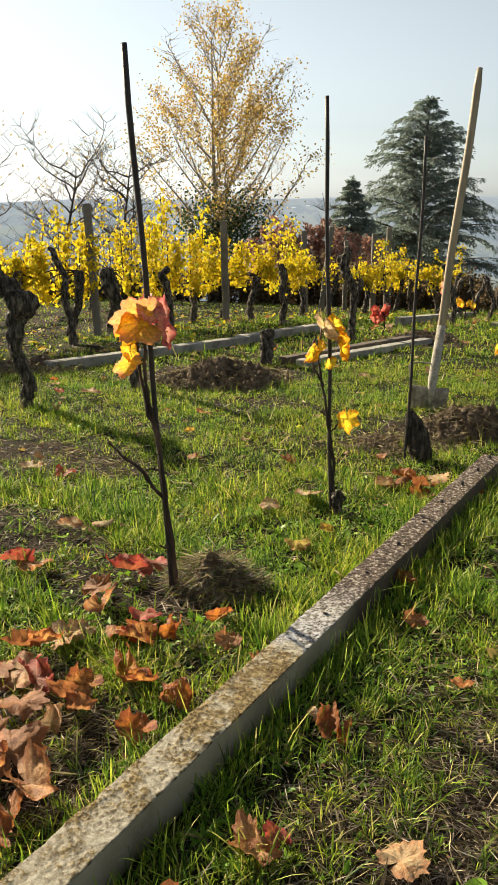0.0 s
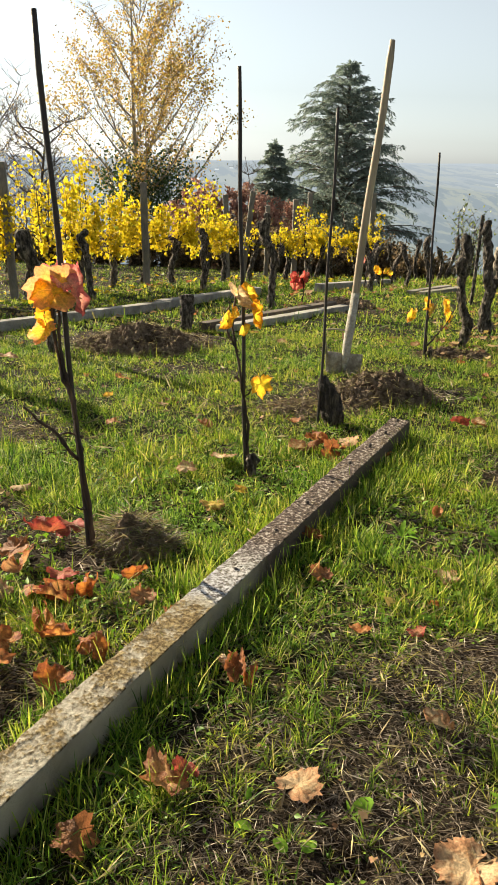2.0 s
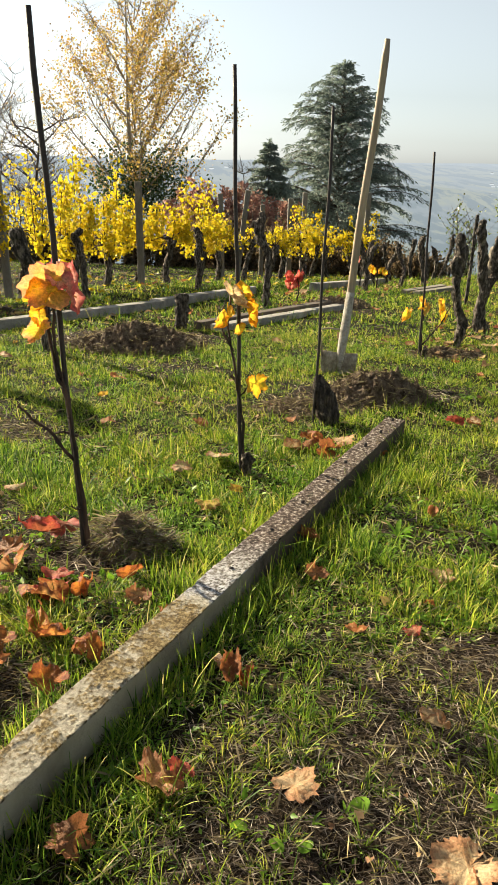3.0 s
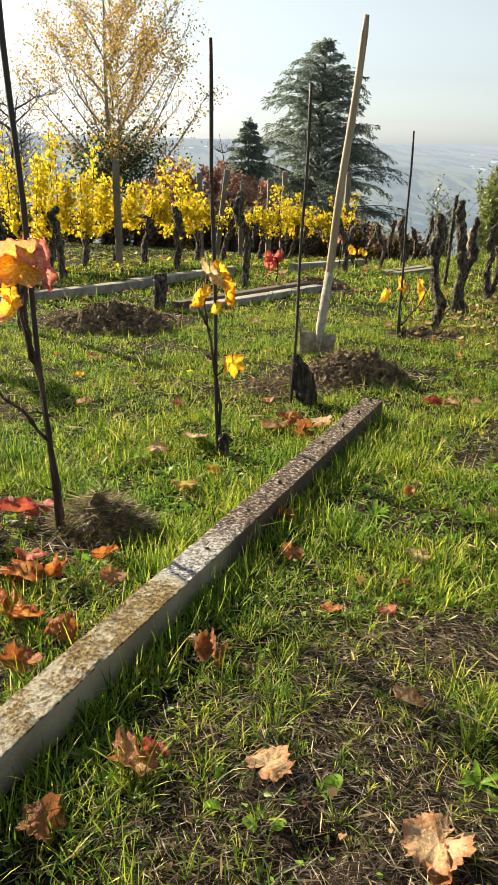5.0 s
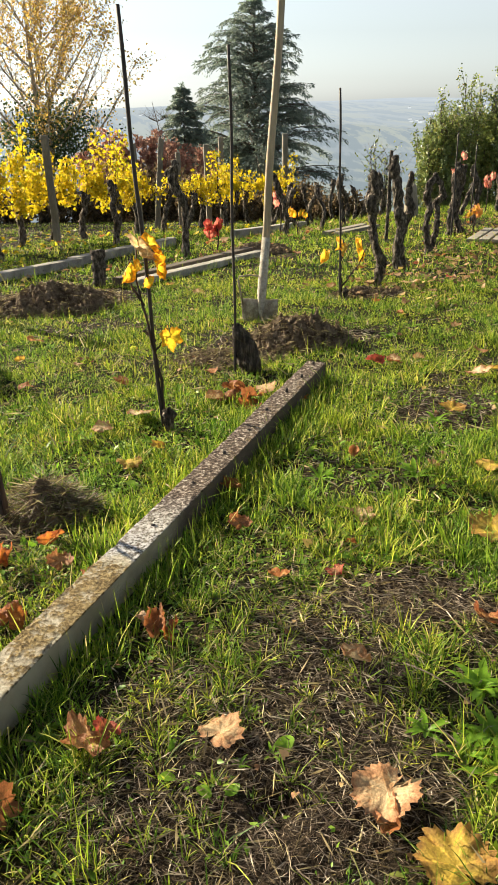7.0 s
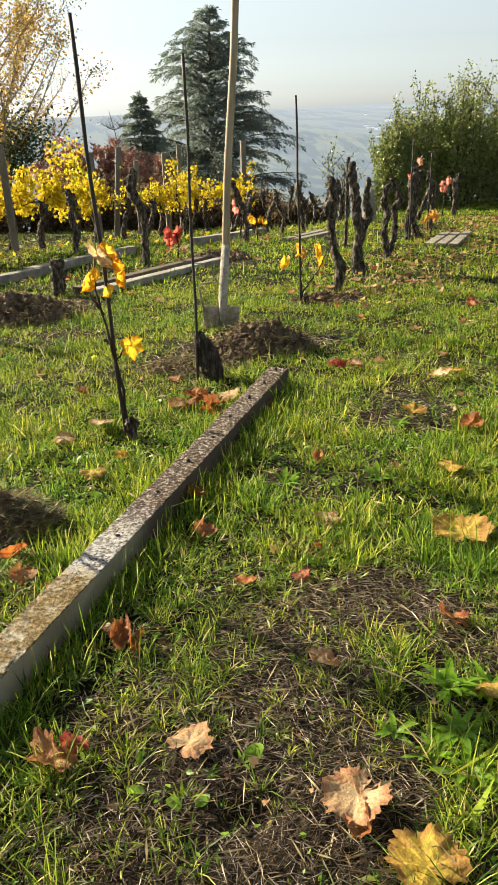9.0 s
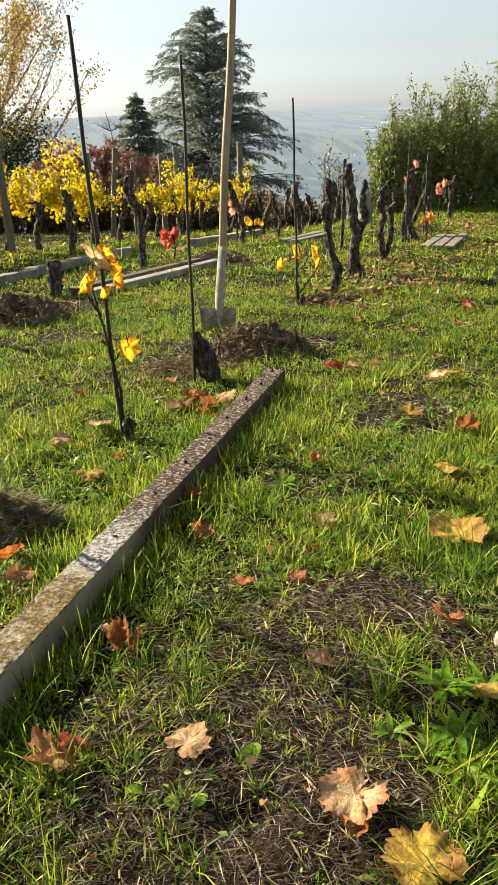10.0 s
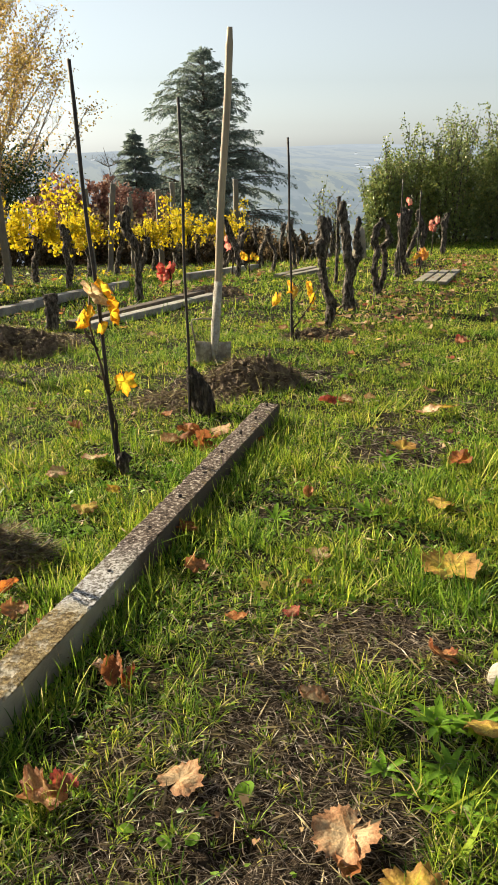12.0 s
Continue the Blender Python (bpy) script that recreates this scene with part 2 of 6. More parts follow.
def lie(x, y):
    """Height of the ground, in metres."""
    x, y = np.asarray(x, float), np.asarray(y, float)
    u, v = 0.62 * x + 0.785 * y, -0.785 * x + 0.62 * y
    d = np.hypot(x, y)
    z = -0.055 * np.minimum(y, 60)
    z = z - 0.050 * np.maximum(u - 8, 0) * smooth(3.0, 6.0, v) * (d < 400)
    e = np.clip(d - 17, 0, None)
    z = z - np.where(e < 8, 0.02 * e * e, 1.28 + 0.32 * (e - 8)) * smooth(0, 1, e)
    z = np.maximum(z, -125.0)
    near = 1 - smooth(14, 30, d)
    z = z - 0.035 * np.exp(-((x - 0.31) ** 2 + (y - 0.865) ** 2) / 0.0016)
    return z + near * (0.006 * wob(x, y, 2.3, 1.0) + 0.005 * wob(x, y, 7.0, 2.0))


def gz(x, y):
    return float(lie(x, y))


# bare and strawy patches: x, y, half width, half depth, strength
PATCHES = [(0.28, 0.86, 0.34, 0.22, 0.88), (0.50, 1.16, 0.16, 0.20, 0.8), (0.78, 1.42, 0.24, 0.15, 1.0), (-0.14, 2.10, 0.22, 0.20, 1.0),
           (-0.25, 6.05, 0.75, 0.50, 1.0), (1.25, 4.25, 0.55, 0.30, 1.0), (0.80, 3.95, 0.35, 0.30, 0.8), (-0.42, 2.20, 0.22, 0.25, 0.6),
           (1.45, 2.75, 0.25, 0.30, 0.8), (-0.9, 3.6, 0.45, 0.35, 0.6), (2.0, 5.35, 0.35, 0.25, 0.7), (1.75, 7.9, 0.5, 0.4, 0.9),
           (0.05, 4.9, 0.4, 0.3, 0.5), (-1.5, 7.6, 1.2, 0.5, 0.7), (4.8, 10.0, 0.8, 0.5, 0.7), (0.35, 3.15, 0.18, 0.16, 0.5), (0.95, 2.2, 0.3, 0.25, 0.35),
           (-0.5, 1.4, 0.3, 0.35, 0.6), (1.0, 1.2, 0.2, 0.15, 0.4),
           (0.42, 1.04, 0.26, 0.20, 0.66), (0.55, 1.36, 0.22, 0.14, 0.6), (0.15, 1.16, 0.16, 0.12, 0.6), (-0.85, 2.55, 0.4, 0.25, 0.8), (-1.25, 3.75, 0.5, 0.22, 0.9)]


def bare(x, y):
    """0 on grass, 1 on bare or strawy ground."""
    x, y = np.asarray(x, float), np.asarray(y, float)
    b = np.clip(0.42 * wob(x, y, 3.1, 5.0) + 0.34 * wob(x, y, 8.0, 1.7) + 0.2 * wob(x, y, 19.0, 3.1) - 0.52, 0, 0.6)
    for px, py, rx, ry, s in PATCHES:
        q = ((x - px) / rx) ** 2 + ((y - py) / ry) ** 2 + 0.22 * wob(x, y, 16.0, px * 7)
        b = np.maximum(b, s * (1 - smooth(0.45, 1.25, q)))
    u, v = 0.62 * x + 0.785 * y, -0.785 * x + 0.62 * y
    b = np.maximum(b, 0.75 * smooth(6.3, 7.3, v) * smooth(2, 4, u))
    return b


# ---------------------------------------------------------------- mesh helpers
class Mesh:
    def __init__(self):
        self.v, self.f = [], []

    def add(self, verts, faces):
        n = len(self.v)
        self.v.extend([tuple(p) for p in verts])
        self.f.extend([tuple(i + n for i in q) for q in faces])

    def tube(self, path, radii, sides=8, rough=0.0, seed=0, cap=True):
        path = [Vector(p) for p in path]
        rnd = random.Random(seed)
        side = Vector((1, 0.13, 0))
        verts, faces = [], []
        for k, p in enumerate(path):
            t = (path[min(k + 1, len(path) - 1)] - path[max(k - 1, 0)]).normalized()
            a = (side - t * side.dot(t)).normalized()
            b = t.cross(a)
            side = a
            for s in range(sides):
                w = 2 * math.pi * s / sides
                r = radii[k] * (1 + rough * (rnd.random() * 2 - 1) + rough * 0.8 * math.sin(3 * w + k * 0.35 + seed))
                verts.append(p + (a * math.cos(w) + b * math.sin(w)) * r)
        for k in range(len(path) - 1):
            for s in range(sides):
                q = (s + 1) % sides
                faces.append((k * sides + s, k * sides + q, (k + 1) * sides + q, (k + 1) * sides + s))
        if cap:
            faces.append(tuple(range(sides - 1, -1, -1)))
            faces.append(tuple(range((len(path) - 1) * sides, len(path) * sides)))
        self.add(verts, faces)

    def bark(self, path, radii, sides, seed):
        """A gnarled stem: swellings, twisted strips of bark and deep cracks between them."""
        fine, rad = [], []
        for k in range(3 * (len(path) - 1) + 1):
            a, f = min(k // 3, len(path) - 2), k / 3 - min(k // 3, len(path) - 2)
            fine.append(Vector(path[a]).lerp(Vector(path[a + 1]), f))
            rad.append(radii[a] + (radii[a + 1] - radii[a]) * f)
        n0 = len(self.v)
        self.tube(fine, rad, sides, 0.0, seed)
        for k, c in enumerate(fine):
            for s in range(sides):
                w = 2 * math.pi * s / sides
                h = c.z * 9
                knot = noise.noise((math.cos(w) * 1.1, math.sin(w) * 1.1, h * 1.5 + seed * 3.1))
                strip = abs(noise.noise((math.cos(w + h * 0.12) * 3.6, math.sin(w + h * 0.12) * 3.6, h * 0.35 + seed)))
                grit = noise.noise((math.cos(w) * 7, math.sin(w) * 7, h * 4 + seed))
                i = n0 + k * sides + s
                p = Vector(self.v[i])
                self.v[i] = tuple(c + (p - c) * (0.92 + 0.42 * knot + 0.26 * strip + 0.16 * grit))

    def done(self, name, material, flat=False):
        me = bpy.data.meshes.new(name)
        me.from_pydata(self.v, [], self.f)
        me.materials.append(material)
        if not flat:
            me.shade_smooth()
        me.update()
        return me


def arrays(name, co, tri_or_quad, material):
    """A mesh from numpy arrays: co (n, 3), faces (m, k)."""
    me = bpy.data.meshes.new(name)
    m, k = tri_or_quad.shape
    me.vertices.add(len(co))
    me.vertices.foreach_set("co", co.astype(np.float32).ravel())
    me.loops.add(m * k)
    me.loops.foreach_set("vertex_index", tri_or_quad.astype(np.int32).ravel())
    me.polygons.add(m)
    me.polygons.foreach_set("loop_start", np.arange(0, m * k, k, dtype=np.int32))
    me.materials.append(material)
    me.update(calc_edges=True)
    me.validate()
    me.shade_smooth()
    return me


def thing(name, label, category, group="", at=(0, 0, 0), kind=""):
    ob = new(name)
    ob.empty_display_size = 0.1
    ob.location = at
    return tagged(ob, label, category, group, kind)


def part(name, mesh, parent, label=""):
    ob = new(name, mesh)
    ob.parent = parent
    if label:
        ob["label"] = label
    return ob


def box_mesh(m, size, centre=(0, 0, 0), bevel=0.006, rough=0.0, seed=0, cuts=0):
    """A bevelled box with edges a little worn, added to the Mesh m."""
    bm = bmesh.new()
    bmesh.ops.create_cube(bm, size=1.0)
    bmesh.ops.scale(bm, vec=size, verts=bm.verts)
    if cuts:
        axis = max(range(3), key=lambda i: size[i])
        edges = [e for e in bm.edges if abs((e.verts[0].co - e.verts[1].co)[axis]) > 1e-6]
        bmesh.ops.subdivide_edges(bm, edges=edges, cuts=cuts)
    sharp = [e for e in bm.edges if len(e.link_faces) == 2 and e.calc_face_angle(0) > 0.5]
    if bevel:
        bmesh.ops.bevel(bm, geom=sharp, offset=bevel, segments=2, affect="EDGES", profile=0.6)
    rnd = random.Random(seed)
    bm.verts.index_update()
    for v in bm.verts:
        v.co += Vector((rnd.uniform(-1, 1), rnd.uniform(-1, 1), rnd.uniform(-1, 1))) * rough
    m.add([v.co + Vector(centre) for v in bm.verts], [[v.index for v in f.verts] for f in bm.faces])
    bm.free()


def hazed(name, colour):
    """Far things in flat emission, with the lit haze before them as their colour."""
    m, nt, out = nodes_of(name)
    em = nt.nodes.new("ShaderNodeEmission")
    em.inputs["Color"].default_value = (*colour, 1)
    nt.links.new(em.outputs["Emission"], out.inputs["Surface"])
    return m


M["far_wall"] = hazed("hazy_house_wall", (0.245, 0.262, 0.265))
M["far_roof"] = hazed("hazy_house_roof", (0.118, 0.127, 0.13))


def turns(n, rng, upright=None):
    """n random rotations."""
    q = rng.normal(size=(n, 4))
    q /= np.linalg.norm(q, axis=1)[:, None]
    w, x, y, z = q.T
    return np.stack([np.stack([1 - 2 * (y * y + z * z), 2 * (x * y - z * w), 2 * (x * z + y * w)], 1),
                     np.stack([2 * (x * y + z * w), 1 - 2 * (x * x + z * z), 2 * (y * z - x * w)], 1),
                     np.stack([2 * (x * z - y * w), 2 * (y * z + x * w), 1 - 2 * (x * x + y * y)], 1)], 1)


def hanging(n, rng, droop=0.5):
    """Rotations of leaves that hang: the tip (+y of the leaf) points mostly down and outward, the face any way round."""
    tip = rng.normal(size=(n, 3))
    tip[:, 2] -= droop * 3
    tip /= np.linalg.norm(tip, axis=1)[:, None]
    nrm = rng.normal(size=(n, 3))
    nrm -= tip * (nrm * tip).sum(1)[:, None]
    nrm /= np.linalg.norm(nrm, axis=1)[:, None]
    side = np.cross(tip, nrm)
    return np.stack([side, tip, nrm], 2)


LEAF_V = np.array([(0, 0, 0.0), (0.28, -0.22, 0.06), (0.55, 0.12, 0.12), (0.36, 0.42, 0.05), (0.0, 0.85, -0.05), (-0.36, 0.42, 0.05), (-0.55, 0.12, 0.12), (-0.28, -0.22, 0.06)])
LEAF_F = np.array([(0, 1, 2), (0, 2, 3), (0, 3, 4), (0, 4, 5), (0, 5, 6), (0, 6, 7)])
OVAL_V = np.array([(0, -0.1, 0), (0.32, 0.35, 0.1), (0, 1.0, -0.05), (-0.32, 0.35, 0.1)])
OVAL_F = np.array([(0, 1, 2), (0, 2, 3)])
NEEDLE_V = np.array([(0, 0, 0), (0.10, 0.5, 0.03), (0, 1.0, 0), (-0.10, 0.5, -0.03)])


def scatter(name, tv, tf, pos, size, rot, material):
    """Many copies of a little template joined into one mesh."""
    n = len(pos)
    co = np.einsum("nij,vj->nvi", rot, tv) * np.asarray(size).reshape(-1, 1, 1) + pos[:, None, :]
    fa = tf[None] + (np.arange(n) * len(tv))[:, None, None]
    return arrays(name, co.reshape(-1, 3), fa.reshape(-1, tf.shape[1]), material)


# ---------------------------------------------------------------- ground
def ground_material():
    m, nt, out = nodes_of("meadow_ground")
    bs = nt.nodes.new("ShaderNodeBsdfPrincipled")
    att = nt.nodes.new("ShaderNodeAttribute")
    att.attribute_name = "bare"
    a = noise_of(nt, 1.6, 6, 0.6)
    f = noise_of(nt, 26, 5, 0.7)
    g = noise_of(nt, 120, 3, 0.7)
    # thatch and soil colours taken near black to stand for shade between blades
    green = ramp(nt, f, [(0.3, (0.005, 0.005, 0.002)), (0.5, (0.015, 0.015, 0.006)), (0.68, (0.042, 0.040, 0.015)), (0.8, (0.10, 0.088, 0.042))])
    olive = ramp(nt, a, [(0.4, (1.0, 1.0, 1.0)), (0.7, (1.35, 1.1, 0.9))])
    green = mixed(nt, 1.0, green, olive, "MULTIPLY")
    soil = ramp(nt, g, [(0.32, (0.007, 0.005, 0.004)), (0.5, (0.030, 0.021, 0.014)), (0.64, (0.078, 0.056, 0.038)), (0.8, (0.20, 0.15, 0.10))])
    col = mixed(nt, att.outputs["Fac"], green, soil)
    nt.links.new(col, bs.inputs["Base Color"])
    bs.inputs["Roughness"].default_value = 1.0
    bs.inputs["Specular IOR Level"].default_value = 0.1
    nt.links.new(bump_of(nt, [(f, 0.8), (g, 0.9)], 0.02), bs.inputs["Normal"])
    nt.links.new(bs.outputs["BSDF"], out.inputs["Surface"])
    return m


def build_ground():
    front = np.radians(np.arange(-40, 66, 0.6))
    back = np.radians(np.arange(66, 320, 6.0))
    az = np.concatenate([front, back])
    rad = [0.003]
    while rad[-1] < 0.12:
        rad.append(rad[-1] * 1.5)
    while rad[-1] < 26:
        rad.append(rad[-1] * 1.022)
    while rad[-1] < 6000:
        rad.append(rad[-1] * 1.16)
    rad = np.array(rad)
    R, A = np.meshgrid(rad, az, indexing="ij")
    x, y = R * np.sin(A) - 0.03, R * np.cos(A) - 0.05
    b = bare(x, y) * (1 - smooth(40, 80, R))
    z = lie(x, y) + b * (0.006 * wob(x, y, 31.0, 0.4) + 0.004 * wob(x, y, 67.0, 1.4)) * (R < 15)
    nr, na = R.shape
    i, j = np.meshgrid(np.arange(nr - 1), np.arange(na), indexing="ij")
    k = (j + 1) % na
    q = np.stack([i * na + j, (i + 1) * na + j, (i + 1) * na + k, i * na + k], -1).reshape(-1, 4)[:, ::-1]
    co = np.stack([x, y, z], -1).reshape(-1, 3)
    co = np.vstack([co, [[-0.03, -0.05, gz(-0.03, -0.05)]]])
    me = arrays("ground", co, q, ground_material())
    at = me.attributes.new("bare", "FLOAT", "POINT")
    at.data.foreach_set("value", np.append(b.ravel(), 0.3).astype(np.float32))
    return tagged(new("ground", me), "sloping vineyard meadow of grass, bare soil and straw", "ground", kind="structure")


build_ground()


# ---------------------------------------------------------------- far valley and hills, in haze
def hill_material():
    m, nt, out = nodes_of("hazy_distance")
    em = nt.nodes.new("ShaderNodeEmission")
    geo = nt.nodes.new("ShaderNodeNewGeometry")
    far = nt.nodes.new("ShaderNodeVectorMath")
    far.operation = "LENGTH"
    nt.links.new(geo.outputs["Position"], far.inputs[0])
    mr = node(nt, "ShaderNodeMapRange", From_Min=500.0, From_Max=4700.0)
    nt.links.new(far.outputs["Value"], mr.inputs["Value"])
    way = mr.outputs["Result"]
    # haze is put into the glow: all three colours pale with distance
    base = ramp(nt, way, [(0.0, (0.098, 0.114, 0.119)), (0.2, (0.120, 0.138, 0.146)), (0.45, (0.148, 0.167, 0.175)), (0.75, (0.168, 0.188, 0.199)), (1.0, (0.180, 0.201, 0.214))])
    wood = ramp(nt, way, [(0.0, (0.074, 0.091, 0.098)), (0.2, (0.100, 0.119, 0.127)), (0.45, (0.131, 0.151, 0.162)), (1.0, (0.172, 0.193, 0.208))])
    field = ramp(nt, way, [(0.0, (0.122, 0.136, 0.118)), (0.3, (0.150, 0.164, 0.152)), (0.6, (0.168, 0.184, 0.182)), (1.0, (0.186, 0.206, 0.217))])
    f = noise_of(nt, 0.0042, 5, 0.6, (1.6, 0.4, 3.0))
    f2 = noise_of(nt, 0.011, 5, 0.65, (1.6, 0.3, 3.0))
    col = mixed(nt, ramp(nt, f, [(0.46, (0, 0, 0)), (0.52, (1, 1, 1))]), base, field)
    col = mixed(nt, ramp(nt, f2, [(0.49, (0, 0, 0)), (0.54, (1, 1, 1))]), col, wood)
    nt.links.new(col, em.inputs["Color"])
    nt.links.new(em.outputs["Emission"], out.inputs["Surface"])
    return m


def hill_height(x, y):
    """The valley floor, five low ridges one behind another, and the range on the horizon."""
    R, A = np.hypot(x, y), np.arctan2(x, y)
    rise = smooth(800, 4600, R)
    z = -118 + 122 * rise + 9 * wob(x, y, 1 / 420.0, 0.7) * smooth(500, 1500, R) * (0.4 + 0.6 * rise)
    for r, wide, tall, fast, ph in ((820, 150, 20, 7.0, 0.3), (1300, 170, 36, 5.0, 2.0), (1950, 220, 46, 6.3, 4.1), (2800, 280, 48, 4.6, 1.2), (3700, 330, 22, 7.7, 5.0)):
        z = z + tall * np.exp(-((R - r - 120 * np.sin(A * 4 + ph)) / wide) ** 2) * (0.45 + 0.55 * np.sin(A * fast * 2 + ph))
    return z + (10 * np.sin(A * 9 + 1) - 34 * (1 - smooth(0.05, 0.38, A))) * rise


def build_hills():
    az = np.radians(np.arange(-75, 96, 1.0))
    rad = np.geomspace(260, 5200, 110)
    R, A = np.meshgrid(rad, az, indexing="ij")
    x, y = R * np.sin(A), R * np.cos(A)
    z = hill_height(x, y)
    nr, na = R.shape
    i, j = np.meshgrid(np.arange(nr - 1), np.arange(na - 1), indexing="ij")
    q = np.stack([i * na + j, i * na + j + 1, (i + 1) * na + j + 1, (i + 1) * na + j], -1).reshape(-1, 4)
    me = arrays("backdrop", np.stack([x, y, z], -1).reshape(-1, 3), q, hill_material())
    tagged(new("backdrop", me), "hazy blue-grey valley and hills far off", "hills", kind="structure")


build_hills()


def far_house(x, y, z, w, d, h, yaw):
    """A house across the valley, pale in the haze."""
    ob = thing("far_house", "small pale hillside house far off in haze", "house", "far houses")
    ob.matrix_world = pose(x, y, z, 0, 0, yaw)
    m = Mesh()
    box_mesh(m, (w, d, h), (0, 0, h / 2), 0.2)
    part("wall", m.done("wall", M["far_wall"], flat=True), ob)
    m = Mesh()
    e = 0.6
    m.add([(-w / 2 - e, -d / 2 - e, h), (w / 2 + e, -d / 2 - e, h), (w / 2 + e, d / 2 + e, h), (-w / 2 - e, d / 2 + e, h), (-w / 2 - e, 0, h + d * 0.32), (w / 2 + e, 0, h + d * 0.32)],
          [(0, 1, 5, 4), (2, 3, 4, 5), (0, 4, 3), (1, 2, 5), (0, 3, 2, 1)])
    part("roof", m.done("roof", M["far_roof"], flat=True), ob)



# ---------------------------------------------------------------- grape leaves
def leaf_outline(n, rnd, plump=0.0):
    keys = [(0.0, 1.06), (0.16, 0.92), (0.34, 0.78), (0.54, 0.60), (0.78, 0.78), (0.98, 0.98), (1.22, 0.80), (1.52, 0.60), (1.80, 0.74), (2.05, 0.84), (2.50, 0.66), (2.92, 0.58), (math.pi, 0.14)]
    out = []
    for k in range(n):
        a = -math.pi + 2 * math.pi * k / n
        b = abs(a)
        for (a0, r0), (a1, r1) in zip(keys, keys[1:]):
            if a0 <= b <= a1:
                r = r0 + (r1 - r0) * (b - a0) / (a1 - a0)
                break
        r = r + (0.84 - r) * plump * (b < 2.7)
        r *= (1.045, 0.99, 0.93)[k % 3] * rnd.uniform(0.94, 1.05)
        out.append((a, r))
    return out


def leaf_mesh(name, size, material, seed, curl=0.3, fold=0.2, crumple=0.12, stalk=0.6, n=48, plump=0.0):
    """A lobed vine leaf, tip along +y, crumpled, folded on its midrib and rolled about a slanting axis; with its stalk."""
    rnd = random.Random(seed)
    m = Mesh()
    rim = leaf_outline(n, rnd, plump)
    off = rnd.uniform(0, 50)
    axis = rnd.uniform(-0.9, 0.9)
    lip = rnd.choice((-1.0, 0.6, 1.2)) * crumple / 0.26
    ca, sa_ = math.cos(axis), math.sin(axis)

    def bent(x, y):
        d = math.hypot(x, y)
        z = fold * abs(x) + crumple * d * (1.5 * noise.noise((x * 1.7, y * 1.7, off)) + 0.9 * noise.noise((x * 4.5, y * 4.5, off + 9)))
        a = math.atan2(x, y)
        z += 0.045 * d * math.cos(a * 5.8) + 0.16 * lip * d ** 4    # ribs stand out, the blade sinks between, the edge turns over
        s, w = x * ca + y * sa_, -x * sa_ + y * ca
        k = curl * 1.7 + 1e-4
        sh = 0.6 * curl * w                                      # the roll tightens along the leaf
        ang = (k + sh) * s
        r = s / ang if abs(ang) > 1e-5 else 1 / k
        s2, z2 = (r * math.sin(ang), r * (1 - math.cos(ang))) if abs(ang) > 1e-5 else (s, 0)
        s2, z2 = s2 - z * math.sin(ang), z2 + z * math.cos(ang)
        return ((s2 * ca - w * sa_) * size, (s2 * sa_ + w * ca) * size, z2 * size)

    verts = [bent(0, 0)]
    rings = (0.2, 0.42, 0.64, 0.84, 1.0)
    for ring in rings:
        for a, r in rim:
            rr = ring * (r * ring + (0.36 + 0.42 * r) * (1 - ring))
            verts.append(bent(math.sin(a) * rr, math.cos(a) * rr))
    faces = [(0, 1 + k, 1 + (k + 1) % n) for k in range(n)]
    for g in range(len(rings) - 1):
        o = 1 + g * n
        faces += [(o + k, o + n + k, o + n + (k + 1) % n, o + (k + 1) % n) for k in range(n)]
    m.add(verts, [f[::-1] for f in faces])
    if stalk:
        s = size * stalk
        b = rnd.uniform(-0.4, 0.4)
        m.tube([(0, 0, -0.01 * size), (b * s * 0.4, -0.5 * s, -0.03 * s), (b * s, -s, 0.10 * s)], [size * 0.022] * 3, 5, 0, seed)
    me = m.done(name, material)
    ribs, rims = [0.0], [0.0]
    for ring in rings:
        for a, r in rim:
            near = min(abs(abs(a) - b) for b in (0.0, 0.98, 2.05))
            ribs.append(math.exp(-(near / 0.10) ** 2) * (1.1 - 0.6 * ring))
            rims.append(ring)
    extra = len(m.v) - len(ribs)
    for key, values in (("rib", ribs), ("rim", rims)):
        at = me.attributes.new(key, "FLOAT", "POINT")
        at.data.foreach_set("value", np.array(values + [0.0] * extra, dtype=np.float32))
    return me


FALLEN = {}


